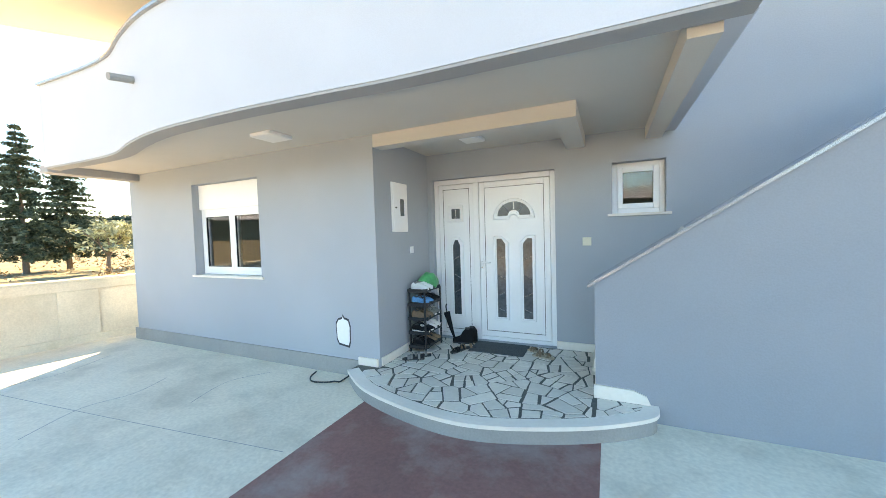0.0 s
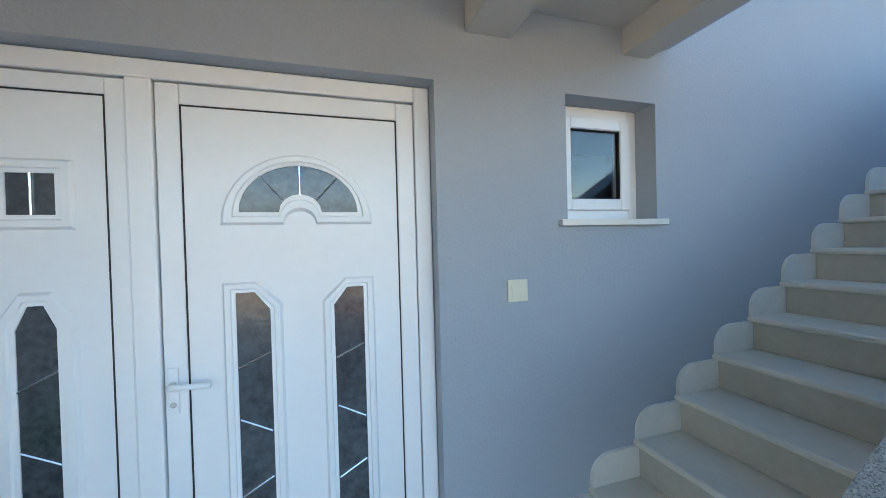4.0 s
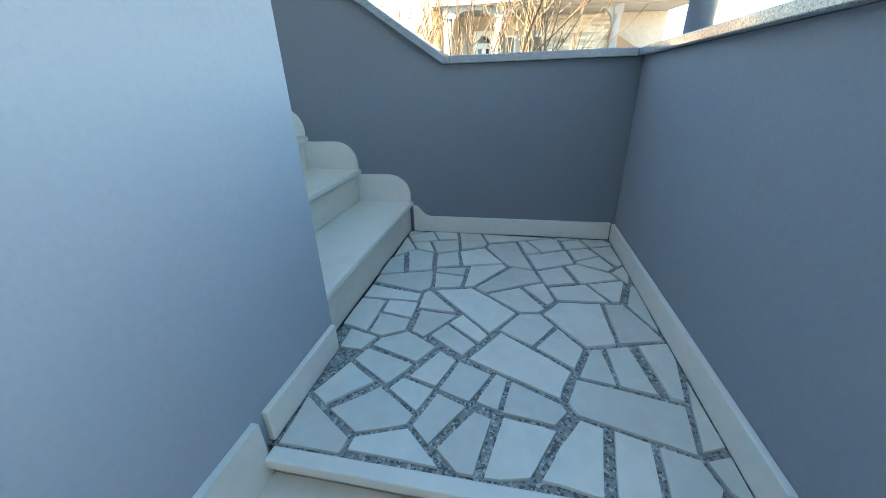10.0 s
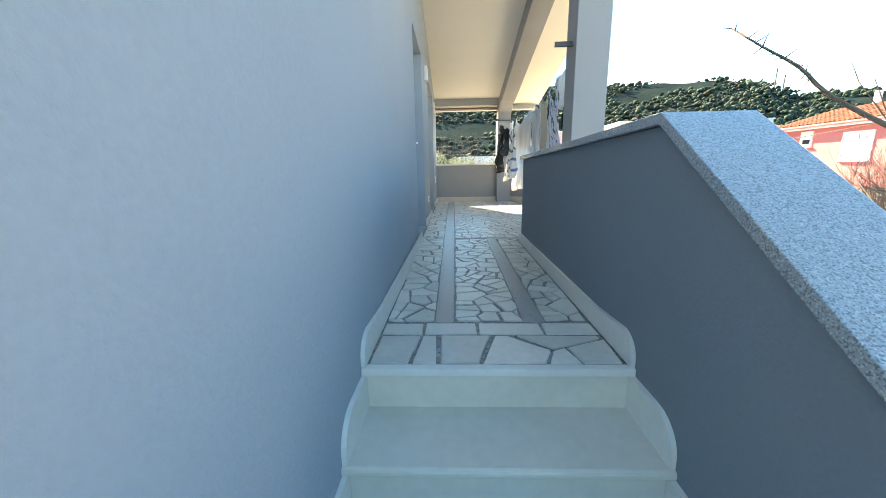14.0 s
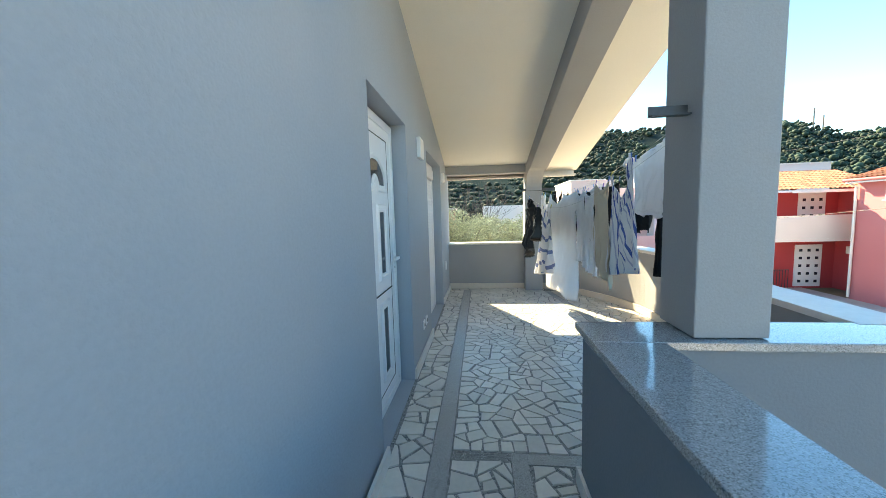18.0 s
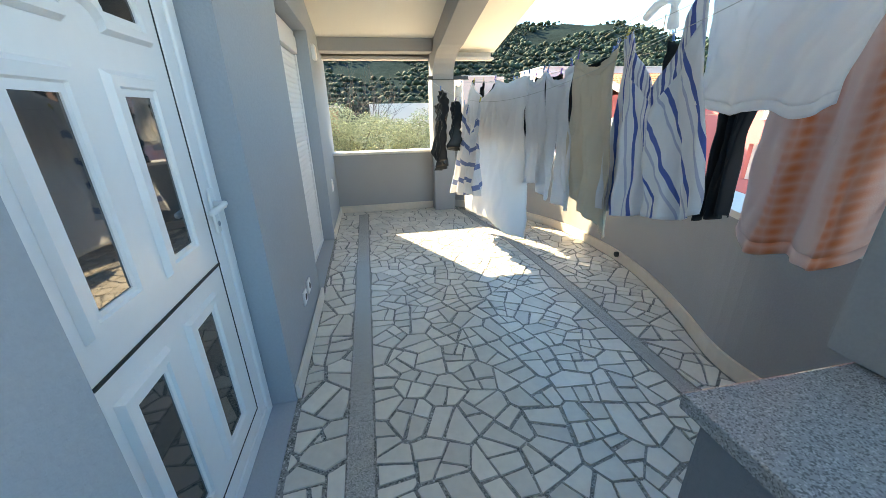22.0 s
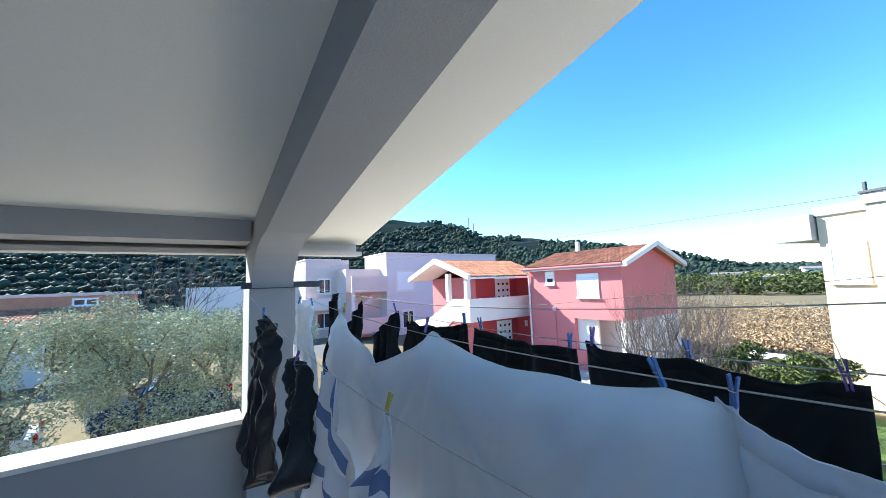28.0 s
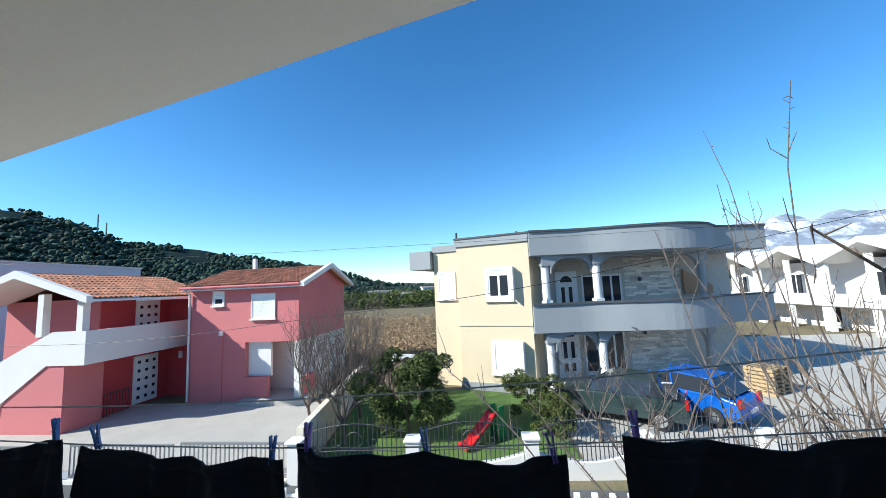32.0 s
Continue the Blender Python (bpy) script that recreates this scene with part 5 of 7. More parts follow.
F_WHITE = fabric("white_cotton", (0.95, 0.95, 0.95), 0.6)
F_GREY = fabric("pale_grey_cotton", (0.85, 0.85, 0.86), 0.45)
F_BEIGE = fabric("pale_khaki_cotton", (0.70, 0.625, 0.52), 0.35)
F_BLACK = fabric("black_cotton", (0.012, 0.012, 0.014), 0.05, 0.3)
F_SHINE = mat("shiny_black_fabric", (0.012, 0.012, 0.014), 0.28, 0.3, 12, 80, 0.5, 0.004)
F_STRIPE = striped("white_cloth_with_blue_stripes", (0.80, 0.80, 0.82), (0.07, 0.13, 0.40), (1.0, 0.18, 0), 7.5, 0.16, True)
F_STRIPE_B = striped("white_cloth_with_blue_bands", (0.80, 0.80, 0.82), (0.16, 0.22, 0.42), (0.55, 1.0, 0), 4.2, 0.26)
F_COLLAR = striped("white_cloth_with_blue_bars", (0.80, 0.80, 0.82), (0.07, 0.11, 0.33), (1.0, 0.0, 0), 11, 0.3, True)
F_ORANGE = mat("orange_patterned_towel", (0.82, 0.52, 0.46), 0.95, 0.05, 8, 300, 0.5, 0.002)
N, L = F_ORANGE.node_tree.nodes, F_ORANGE.node_tree.links
tc = N.new("ShaderNodeTexCoord")
mp = N.new("ShaderNodeMapping")
mp.inputs["Scale"].default_value = (1.0, 2.6, 1.0)
L.new(tc.outputs["UV"], mp.inputs["Vector"])
wv = N.new("ShaderNodeTexWave")                       # broad columns
wv.bands_direction = "X"
wv.inputs["Scale"].default_value, wv.inputs["Distortion"].default_value, wv.inputs["Phase Offset"].default_value = 0.62, 1.4, 0.8
L.new(mp.outputs[0], wv.inputs["Vector"])
ck = N.new("ShaderNodeTexVoronoi")                    # rows of scales
ck.inputs["Scale"].default_value, ck.inputs["Randomness"].default_value = 9.0, 0.15
L.new(mp.outputs[0], ck.inputs["Vector"])
sc = N.new("ShaderNodeMapRange")
sc.inputs["From Min"].default_value, sc.inputs["From Max"].default_value, sc.inputs["To Min"].default_value, sc.inputs["To Max"].default_value = 0.15, 0.70, 1.0, 0.5
L.new(ck.outputs["Distance"], sc.inputs["Value"])
cr = N.new("ShaderNodeValToRGB")
cr.color_ramp.elements[0].position, cr.color_ramp.elements[1].position = 0.12, 1.0
L.new(wv.outputs["Fac"], cr.inputs[0])
mu = N.new("ShaderNodeMath")
mu.operation = "MULTIPLY"
L.new(cr.outputs[0], mu.inputs[0])
L.new(sc.outputs[0], mu.inputs[1])
mxo = N.new("ShaderNodeMix")
mxo.data_type = "RGBA"
L.new(mu.outputs[0], mxo.inputs["Factor"])
mxo.inputs["A"].default_value, mxo.inputs["B"].default_value = (0.87, 0.63, 0.57, 1), (0.82, 0.23, 0.09, 1)
L.new(mxo.outputs["Result"], N["Principled BSDF"].inputs["Base Color"])

XA, XB = 6.87, 7.06            # inner and outer line
XI = 6.73                      # the slack line nearest to the wall
garments = [
    ("black_top", 7.50, 7.92, 4.57, 3.62, 6.655, F_SHINE, "bunched black garment with two hanging ends on the end bracket", dict(shape="trousers", fold=0.05, waves=2.5, tent=[7.68], sag=0.24, crease=0.04, ybot=(7.58, 7.88), zbot=(3.75, 3.60))),
    ("bathing_suit", 6.90, 7.12, 4.42, 3.95, 6.675, F_SHINE, "small shiny black garment beside the end pillar", dict(shape="narrow", fold=0.05, waves=2, pegs=1, crease=0.03)),
    ("striped_dress", 6.29, 6.85, 4.40, 3.55, XI, F_STRIPE_B, "white dress with blue bands", dict(shape="vneck", fold=0.04, waves=3, crease=0.02, ybot=(6.30, 7.20), zbot=(3.62, 3.42))),
    ("white_shirt", 7.50, 7.82, 4.62, 4.05, XA, F_WHITE, "white cotton shirt pegged beside the end pillar", dict(shape="tee", fold=0.03)),
    ("bed_sheet", 5.64, 7.17, 4.56, 3.2, XA, F_WHITE, "white bed sheet with a low corner", dict(tent=[5.71, 6.34, 7.02], sag=0.16, fold=0.02, waves=1.6, crease=0.02, ybot=(5.50, 7.30), zbot=(3.42, 3.26), lean=-0.03, ztop=(4.555, 4.61))),
    ("trousers", 5.41, 5.66, 4.55, 3.86, XA, F_GREY, "pale grey cotton trousers hung by the waist", dict(shape="waist", waves=2, sag=0.05, ybot=(5.28, 5.68))),
    ("trousers", 5.08, 5.39, 4.55, 3.80, XA, F_GREY, "pale grey cotton trousers hung by the waist", dict(shape="trousers", waves=2, fold=0.025, sag=0.06, ybot=(4.96, 5.38))),
    ("trousers", 4.71, 5.06, 4.58, 3.78, XA, F_BEIGE, "pale khaki trousers hung by the waist", dict(shape="waist", waves=2, sag=0.06, ybot=(4.60, 5.02), zbot=(3.76, 3.86))),
    ("sleeveless_shirt", 4.30, 4.69, 4.65, 3.9, XA, F_STRIPE, "white sleeveless top with blue stripes", dict(shape="vneck", pegs=2, sag=0.0, fold=0.025, ztop=(4.69, 4.61), ybot=(4.13, 4.71), zbot=(3.99, 3.85), trim=F_COLLAR)),
    ("tee_shirt", 3.80, 4.27, 4.69, 4.33, XA, F_WHITE, "white cotton shirt hung by its hem", dict(shape="tee", fold=0.012, waves=2, sag=0.0, ztop=(4.735, 4.665), ybot=(3.86, 4.26), zbot=(4.33, 4.315))),
    ("bath_towel", 3.82, 4.15, 4.70, 3.88, XB, F_ORANGE, "pink towel with orange scales pattern", dict(shape="round", fold=0.022, waves=1.5)),
    ("black_top", 4.20, 4.36, 4.62, 3.93, XB, F_BLACK, "black top hung behind the striped one", dict(shape="narrow", fold=0.02)),
    ("black_top", 4.50, 4.66, 4.60, 4.2, XB, F_BLACK, "black top hung behind the striped one", dict(shape="tee", fold=0.02)),
    ("black_top", 7.66, 7.84, 4.66, 4.12, XB, F_BLACK, "small black garment hung by one corner", dict(shape="narrow", fold=0.03, pegs=1, ztop=(4.67, 4.60))),
    ("black_top", 7.27, 7.52, 4.62, 4.12, XB, F_BLACK, "small black garment hung by one corner", dict(shape="tee", fold=0.03, sag=0.0, ztop=(4.635, 4.46))),
    ("black_top", 6.88, 7.15, 4.58, 4.12, XB, F_BLACK, "small black garment hung by one corner", dict(shape="tee", fold=0.03, sag=0.0, ztop=(4.595, 4.45))),
    ("shorts", 6.39, 6.79, 4.57, 4.14, XB, F_BLACK, "black shorts hung by the waist", dict(shape="waist", fold=0.02, sag=0.015, ztop=(4.575, 4.555))),
    ("shorts", 5.99, 6.35, 4.56, 4.12, XB, F_BLACK, "black shorts hung by the waist", dict(shape="waist", fold=0.02, sag=0.012, ztop=(4.545, 4.565))),
    ("shorts", 5.55, 5.97, 4.56, 4.12, XB, F_BLACK, "black shorts hung by the waist", dict(shape="waist", fold=0.02, sag=0.014, pegs=3, ztop=(4.55, 4.565))),
    ("shorts", 5.02, 5.47, 4.575, 4.12, XB, F_BLACK, "black shorts hung by the waist", dict(shape="waist", fold=0.02, sag=0.025, ztop=(4.60, 4.58))),
]
for k, (nm, a, b, zt_, zb_, xx, mm, lab, kw) in enumerate(garments):
    cloth(nm, a, b, zt_, zb_, xx, mm, lab, seed=k + 3, **kw)

# brackets and lines
M_STEEL = mat("dark_painted_steel", (0.05, 0.05, 0.055), 0.45, 0.2, 10, 60, 0.2, 0.001)
for nm, y, z, a, b in (("bracket", 8.24, 4.715, 6.60, 7.14), ("bracket", 3.45, 4.74, 6.60, 6.755)):
    br = base("line_bracket", (0, 0, 0), "dark steel angle bracket for the washing lines", "bracket", "line brackets")
    boxpart("arm", br, M_STEEL, (a, y - 0.02, z), (b, y + 0.02, z + 0.006))
    boxpart("flange", br, M_STEEL, (a, y + 0.014, z + 0.0065), (b, y + 0.02, z + 0.045))
M_LINE = mat("pale_cord", (0.55, 0.55, 0.52), 0.7, 0.1, 30, 200, 0.2, 0.001)
for x, xe, z0, z1, dip in ((XA, XA, 4.71, 4.75, 0.17), (XB, XB, 4.71, 4.75, 0.17), (7.08, 7.03, 4.71, 4.93, 0.18), (6.62, 6.84, 4.71, 4.74, 0.33)):
    bm = bm_new()
    tube(bm, [(x + (xe - x) * k / 20, 8.24 + (3.5 - 8.24) * k / 20, z0 + (z1 - z0) * k / 20 - dip * math.sin(math.pi * k / 20)) for k in range(21)], 0.0013, n=5)
    thing("washing_line", bm, M_LINE, "thin washing line stretched along the terrace", "washing line", "washing lines")
# knotted white sock on the outer line
bm = bm_new()
tube(bm, [(7.05, 4.72, 4.735), (7.045, 4.66, 4.765), (7.05, 4.61, 4.775), (7.045, 4.565, 4.755), (7.04, 4.55, 4.71), (7.04, 4.555, 4.665)], 0.012, 0.02, n=8)
tube(bm, [(7.04, 4.60, 4.775), (7.03, 4.575, 4.80), (7.03, 4.555, 4.80)], 0.014, 0.006, n=7)
for v in bm.verts:
    v.co += Vector((noise.noise(v.co * 30), noise.noise(v.co * 31 + Vector((3, 0, 0))), noise.noise(v.co * 29))) * 0.012 + Vector((-0.07, 0.0, -0.05))
thing("sock", bm, F_WHITE, "white sock knotted on the line", "sock", "laundry on the lines", smooth=True)

M_PEGS = [mat("blue_peg_plastic", (0.05, 0.16, 0.42), 0.4, 0.08, 10, 50, 0.05), mat("purple_peg_plastic", (0.20, 0.10, 0.38), 0.4, 0.08, 10, 50, 0.05), mat("yellow_peg_plastic", (0.62, 0.50, 0.12), 0.4, 0.08, 10, 50, 0.05)]


def peg(m, label):
    p = base("clothes_peg", (0, 0, 0), label, "clothes peg", "clothes pegs")
    for s in (-1, 1):
        bm = bm_new()
        prism(bm, [(s * 0.0015, -0.037), (s * 0.007, -0.039), (s * 0.007, 0.0), (s * 0.0115, 0.036), (s * 0.007, 0.038), (s * 0.002, 0.002)], -0.005, 0.005, "y")
        part("leg", bm, m, p)
    bm = bm_new()
    tube(bm, [(-0.007, -0.007, 0.002), (0.007, -0.007, 0.002), (0.007, 0.007, 0.002), (-0.007, 0.007, 0.002)], 0.0015, n=5)
    part("spring", bm, M_CHROME, p)
    return p


protos = [peg(M_PEGS[0], "blue plastic clothes peg"), peg(M_PEGS[1], "purple plastic clothes peg"), peg(M_PEGS[2], "yellow plastic clothes peg")]
rnd = random.Random(5)
spots = []
for k, (nm, a, b, zt_, zb_, xx, mm, lab, kw) in enumerate(garments):
    n = kw.get("pegs", 2)
    at_ = [(y - a) / (b - a) for y in kw["tent"]] if "tent" in kw else [i / (n - 1) if n > 1 else 0.5 for i in range(n)]
    for f in at_:
        y = a + 0.02 + (b - a - 0.04) * f
        ta, tb = kw.get("ztop", (zt_, zt_))
        spots.append((xx, y, ta + (tb - ta) * f + 0.012))
spots.append((7.035, 3.75, 4.895))            # a peg left on the upper line
for i, s in enumerate(spots):
    m = pose(*s, rnd.uniform(-18, 18), rnd.uniform(-12, 12), 90 + rnd.uniform(-30, 30)) @ Matrix.Scale(0.75, 4)
    k = 0 if rnd.random() < 0.62 else (1 if rnd.random() < 0.8 else 2)
    if i < 3:
        protos[i].matrix_basis = m
    else:
        copy_thing(protos[k], m)


# ---- surroundings ----
M_CREAM = mat("cream_house_render", (0.66, 0.545, 0.385), 0.85, 0.05, 1.0, 40, 0.25, 0.004)
M_PINK = mat("pink_house_render", (0.56, 0.175, 0.18), 0.85, 0.06, 0.8, 40, 0.25, 0.004)
# deep red: the pink render's shade put into a colour of its own
M_PINK_SHADE = mat("shade_red_house_render", (0.46, 0.055, 0.065), 0.85, 0.06, 0.8, 40, 0.25, 0.004)
M_WHITE_R = mat("white_house_render", (0.74, 0.71, 0.68), 0.85, 0.05, 1.0, 40, 0.25, 0.004)
M_MAUVE = mat("mauve_house_render", (0.68, 0.63, 0.64), 0.85, 0.05, 0.8, 40, 0.25, 0.004)
M_ROSE = mat("rose_house_render", (0.68, 0.54, 0.50), 0.85, 0.05, 0.8, 40, 0.25, 0.004)
M_GREYB = mat("grey_band_render", (0.30, 0.315, 0.33), 0.8, 0.05, 1.0, 40, 0.2, 0.004)
M_DARKG = mat("dark_grey_trim", (0.07, 0.075, 0.085), 0.6, 0.1, 3, 40, 0.1, 0.002)
M_TILE = mat("terracotta_tiles", (0.46, 0.185, 0.10), 0.8, 0.2, 2, 30, 0.3, 0.006, rand=0.32)
M_ASPHALT = mat("worn_asphalt", (0.10, 0.10, 0.10), 0.9, 0.2, 1.0, 60, 0.6, 0.006)
M_PAVE = mat("pale_drive_concrete", (0.43, 0.405, 0.37), 0.9, 0.12, 0.8, 30, 0.4, 0.006, stain=(0.36, 0.33, 0.29), stain_amt=0.5)
M_LAWN = mat("lawn_green", (0.10, 0.17, 0.035), 0.95, 0.35, 1.5, 30, 0.8, 0.03)
M_IRON = mat("dark_wrought_iron", (0.045, 0.045, 0.05), 0.55, 0.15, 8, 60, 0.2, 0.001)
M_STONE_CLAD = mat("pale_stone_cladding", (0.72, 0.665, 0.60), 0.8, 0.2, 5, 20, 0.5, 0.01, rand=0.35)


def rot_part(name, bm, m, parent, turn, label="", bevel=0.0):
    ob = part(name, bm, m, parent, label, bevel=bevel)
    ob.matrix_basis = turn
    return ob


def far_window(parent, turn, x0, x1, z0, z1, y, frame_m, split=True, shutter=0.0, wide=0.12):
    """A window set into a facade, in the facade's own plane: surround, frame, panes, sill, and a shutter let down part of the way."""
    bm = bm_new()
    frame_bars(bm, x0 - wide, x1 + wide, z0 - wide, z1 + wide, wide, y - 0.05, y)
    w = rot_part("window", bm, M_WHITE_R, parent, turn)
    bm = bm_new()
    frame_bars(bm, x0, x1, z0, z1, 0.07, y - 0.03, y + 0.02)
    if split:
        bx(bm, (x0 + x1) / 2 - 0.05, y - 0.028, z0 + 0.07, (x0 + x1) / 2 + 0.05, y + 0.02, z1 - 0.07)
    part("window_frame", bm, frame_m, w)
    if shutter:
        bm = bm_new()
        n = max(2, int((z1 - z0) * shutter / 0.09))
        for k in range(n):
            z = z1 - 0.07 - k * 0.09
            bx(bm, x0 + 0.07, y - 0.025 + 0.004 * (k % 2), z - 0.085, x1 - 0.07, y - 0.008, z)
        tagged(part("shutter", bm, M_PVC, w, "white lowered shutter"), kind="stuff")
    if shutter < 0.99:
        bm = bm_new()
        bx(bm, x0 + 0.07, y - 0.012, z0 + 0.07, x1 - 0.07, y - 0.004, z1 - 0.07)
        part("pane", bm, M_GLASS_FAR, w)
    bm = bm_new()
    bx(bm, x0 - wide - 0.03, y - 0.13, z0 - wide - 0.05, x1 + wide + 0.03, y - 0.001, z0 - wide)
    part("sill", bm, M_WHITE_R, w)
    return w


def tiled_slope(parent, turn, x0, x1, ya, za, yb, zb, name="roof_tiles"):
    """A tiled roof slope from its eave to its ridge: rolled courses of overlapping tiles."""
    n = int((x1 - x0) / 0.2)
    courses = max(4, int(math.hypot(yb - ya, zb - za) / 0.36))
    verts, faces = [], []
    for c in range(courses):
        t0, t1 = c / courses, (c + 1.12) / courses
        for k in range(n):
            a, b = x0 + (x1 - x0) * k / n, x0 + (x1 - x0) * (k + 1) / n
            o = len(verts)
            for t, lift in ((t0, 0.035), (min(t1, 1.0), 0.005)):
                for f, h in ((0.0, 0.0), (0.25, 0.05), (0.5, 0.06), (0.75, 0.03), (1.0, 0.0)):
                    verts.append((a + (b - a) * f, ya + (yb - ya) * t, za + (zb - za) * t + h + lift))
            for q in range(4):
                faces.append((o + q, o + q + 1, o + q + 6, o + q + 5))
    me = bpy.data.meshes.new(name)
    me.from_pydata(verts, [], faces)
    me.materials.append(M_TILE)
    ob = new(name, me)
    ob.parent, ob.matrix_basis = parent, turn
    tagged(ob, "terracotta roof tiles", kind="stuff")
    return ob


# ground covers beyond the yard
def cover(name, poly, z, m, label, category="pavement"):
    bm = bm_new()
    prism(bm, poly, 0.0, z)
    ob = thing(name, bm, m, label, category, kind="structure")
    return ob


cover("road", [(13.6, -60), (15.6, -60), (15.6, 80), (13.6, 80)], 0.012, M_ASPHALT, "narrow worn asphalt lane between the houses", "road")
cover("pavement_pink_drive", [(15.75, 11.0), (22.3, 12.2), (22.3, 27), (15.75, 27)], 0.02, M_PAVE, "pale concrete drive before the pink house")
cover("pavement_cream_drive", [(16.3, -26), (37, -26), (37, 3.2), (16.3, 3.2)], 0.02, M_PAVE, "pale concrete drive before the cream house")
cover("ground_lawn", [(16.2, 3.3), (22.6, 3.3), (23.9, 6.8), (23.9, 11.6), (16.2, 10.6)], 0.03, M_LAWN, "green garden lawn behind the fence", "lawn")

# pink house: a block with a side gable and a corner porch, and a gabled wing with balcony and outer stair
PK = base("house_pink", (22.3, 19.6, 0), "pink house with shade-red wing walls, terracotta roofs and an outer stair", "house")
I4 = Matrix.Identity(4)
QT = pose(0, 0, 0, 0, 0, -90)               # frame of the block's front: x runs along it, y into the house


def pk(name, c0, c1, m, label="", bevel=0.0, turn=I4):
    ob = boxpart(name, PK, m, c0, c1, label, bevel)
    ob.matrix_basis = turn
    return ob


pk("wall", (0, 0, 0), (2.84, 5.4, 2.70), M_PINK, turn=QT)
pk("wall", (2.841, 1.5, 0), (5.45, 5.4, 2.70), M_WHITE_R, "white wall inside the porch", turn=QT)
pk("upper_wall", (0, 0, 2.701), (5.45, 5.4, 5.38), M_PINK, turn=QT)
pk("porch_wall", (2.841, 0.0, 0), (3.95, 0.18, 1.13), M_PINK, turn=QT)
pk("porch_screen", (2.841, 0.25, 1.131), (3.95, 0.40, 2.70), M_WHITE_R, "white screen wall of the porch", turn=QT)
pk("porch_wall", (5.27, 0.3, 0), (5.45, 1.9, 1.0), M_PINK, turn=QT)
pk("porch_floor", (2.841, -0.5, 0), (5.9, 1.5, 0.22), M_PAVE, "pale porch floor with a step", turn=QT)
pk("post", (5.2, 0.02, 0.221), (5.44, 0.26, 2.70), M_WHITE_R, "white porch post", turn=QT)
pk("post", (5.2, 1.95, 0.221), (5.44, 2.2, 2.70), M_WHITE_R, "white porch post", turn=QT)
pk("pilaster", (1.35, -0.07, 0), (1.72, -0.001, 2.95), M_PINK, turn=QT)
pk("wall_lamp", (1.62, -0.16, 3.05), (1.74, -0.001, 3.25), M_LAMP, "small white wall lamp", turn=QT)
far_window(PK, QT, 3.18, 4.27, 3.80, 4.88, 0, M_PVC, False, 1.0, 0.05)
far_window(PK, QT, 1.22, 1.74, 4.46, 5.08, 0, M_PVC, False, 0.5, 0.04)
tiled_slope(PK, QT, -0.15, 5.75, -0.38, 5.34, 2.64, 6.24)
bm = bm_new()
prism(bm, [(-0.45, 5.16), (-0.45, 5.36), (2.64, 6.42), (5.75, 5.36), (5.75, 5.16), (2.64, 6.18)], 5.752, 5.95, "x")
rot_part("gable_board", bm, M_WHITE_R, PK, QT, "white gable board")
bm = bm_new()
prism(bm, [(0.0, 5.381), (2.64, 6.18), (5.4, 5.381)], 0.02, 5.44, "x")
rot_part("gable", bm, M_PINK, PK, QT)
bm = bm_new()
prism(bm, [(5.8, 5.25), (2.64, 6.15), (2.64, 6.3), (5.8, 5.4)], -0.15, 5.75, "x")
rot_part("roof_back", bm, M_TILE, PK, QT)
bm = bm_new()
prism(bm, [(-0.42, 5.16), (-0.42, 5.22), (0.0, 5.37), (0.0, 5.28)], -0.1, 5.75, "x")
rot_part("eave_soffit", bm, M_WHITE_R, PK, QT)
bm = bm_new()
tube(bm, [(-0.15, -0.45, 5.30), (5.74, -0.45, 5.30)], 0.06, n=8)
rot_part("gutter", bm, M_PINK, PK, QT)
bm = bm_new()
tube(bm, [(0.03, -0.45, 5.26), (0.05, -0.09, 5.0), (0.05, -0.09, 0.1)], 0.05, n=8)
rot_part("downpipe", bm, M_WHITE_R, PK, QT, "white downpipe")
pk("chimney", (3.0, -1.3, 6.1), (3.2, -1.1, 6.9), M_WHITE_R, bevel=0.02)
# wing with its balcony
# wing body in the shade-red copy, its sunlit front faced in pink
pk("wall", (-2.0, 2.4, 0), (5, 7.0, 5.0), M_PINK_SHADE)
pk("wall", (1.4, 0.001, 0), (4.9, 2.399, 5.3), M_PINK_SHADE)
pk("front_wall", (-2.06, 2.4, 0), (-2.001, 7.0, 5.0), M_PINK)
pk("balcony_slab", (-3.449, 1.104, 2.52), (1.399, 2.399, 2.66), M_WHITE_R)
pk("balcony_slab", (-3.449, 2.4, 2.52), (-2.061, 2.598, 2.66), M_WHITE_R)
pk("balcony_parapet", (-3.45, 1.1, 2.661), (1.399, 1.24, 3.78), M_WHITE_R, "white balcony parapet")
bm = bm_new()
prism(bm, [(1.1, 2.52), (1.1, 3.78), (2.57, 3.78), (5.21, 2.51), (6.9, 2.30), (6.8, 1.07), (5.08, 0.82), (2.76, 2.52)], -3.6, -3.451, "x")
part("stair_parapet", bm, M_WHITE_R, PK, "white sloping stair parapet")
bm = bm_new()
for k in range(10):
    bx(bm, -3.45, 2.6 + 0.42 * k, 0.0, -2.3, 3.02 + 0.42 * k, 2.5 - 0.24 * k)
tagged(part("outer_stair", bm, M_PINK, PK, "pink outer stair"), kind="stuff")
bm = bm_new()
prism(bm, [(2.0, 0), (2.0, 2.519), (2.76, 2.519), (4.6, 1.15), (4.6, 0)], -3.55, -2.1, "x")
part("stair_wall", bm, M_PINK, PK)
for k in range(9):
    pk("railing_bar", (-2.05 + 0.13 * k, 1.98, 0.1), (-2.03 + 0.13 * k, 2.0, 1.0), M_IRON)
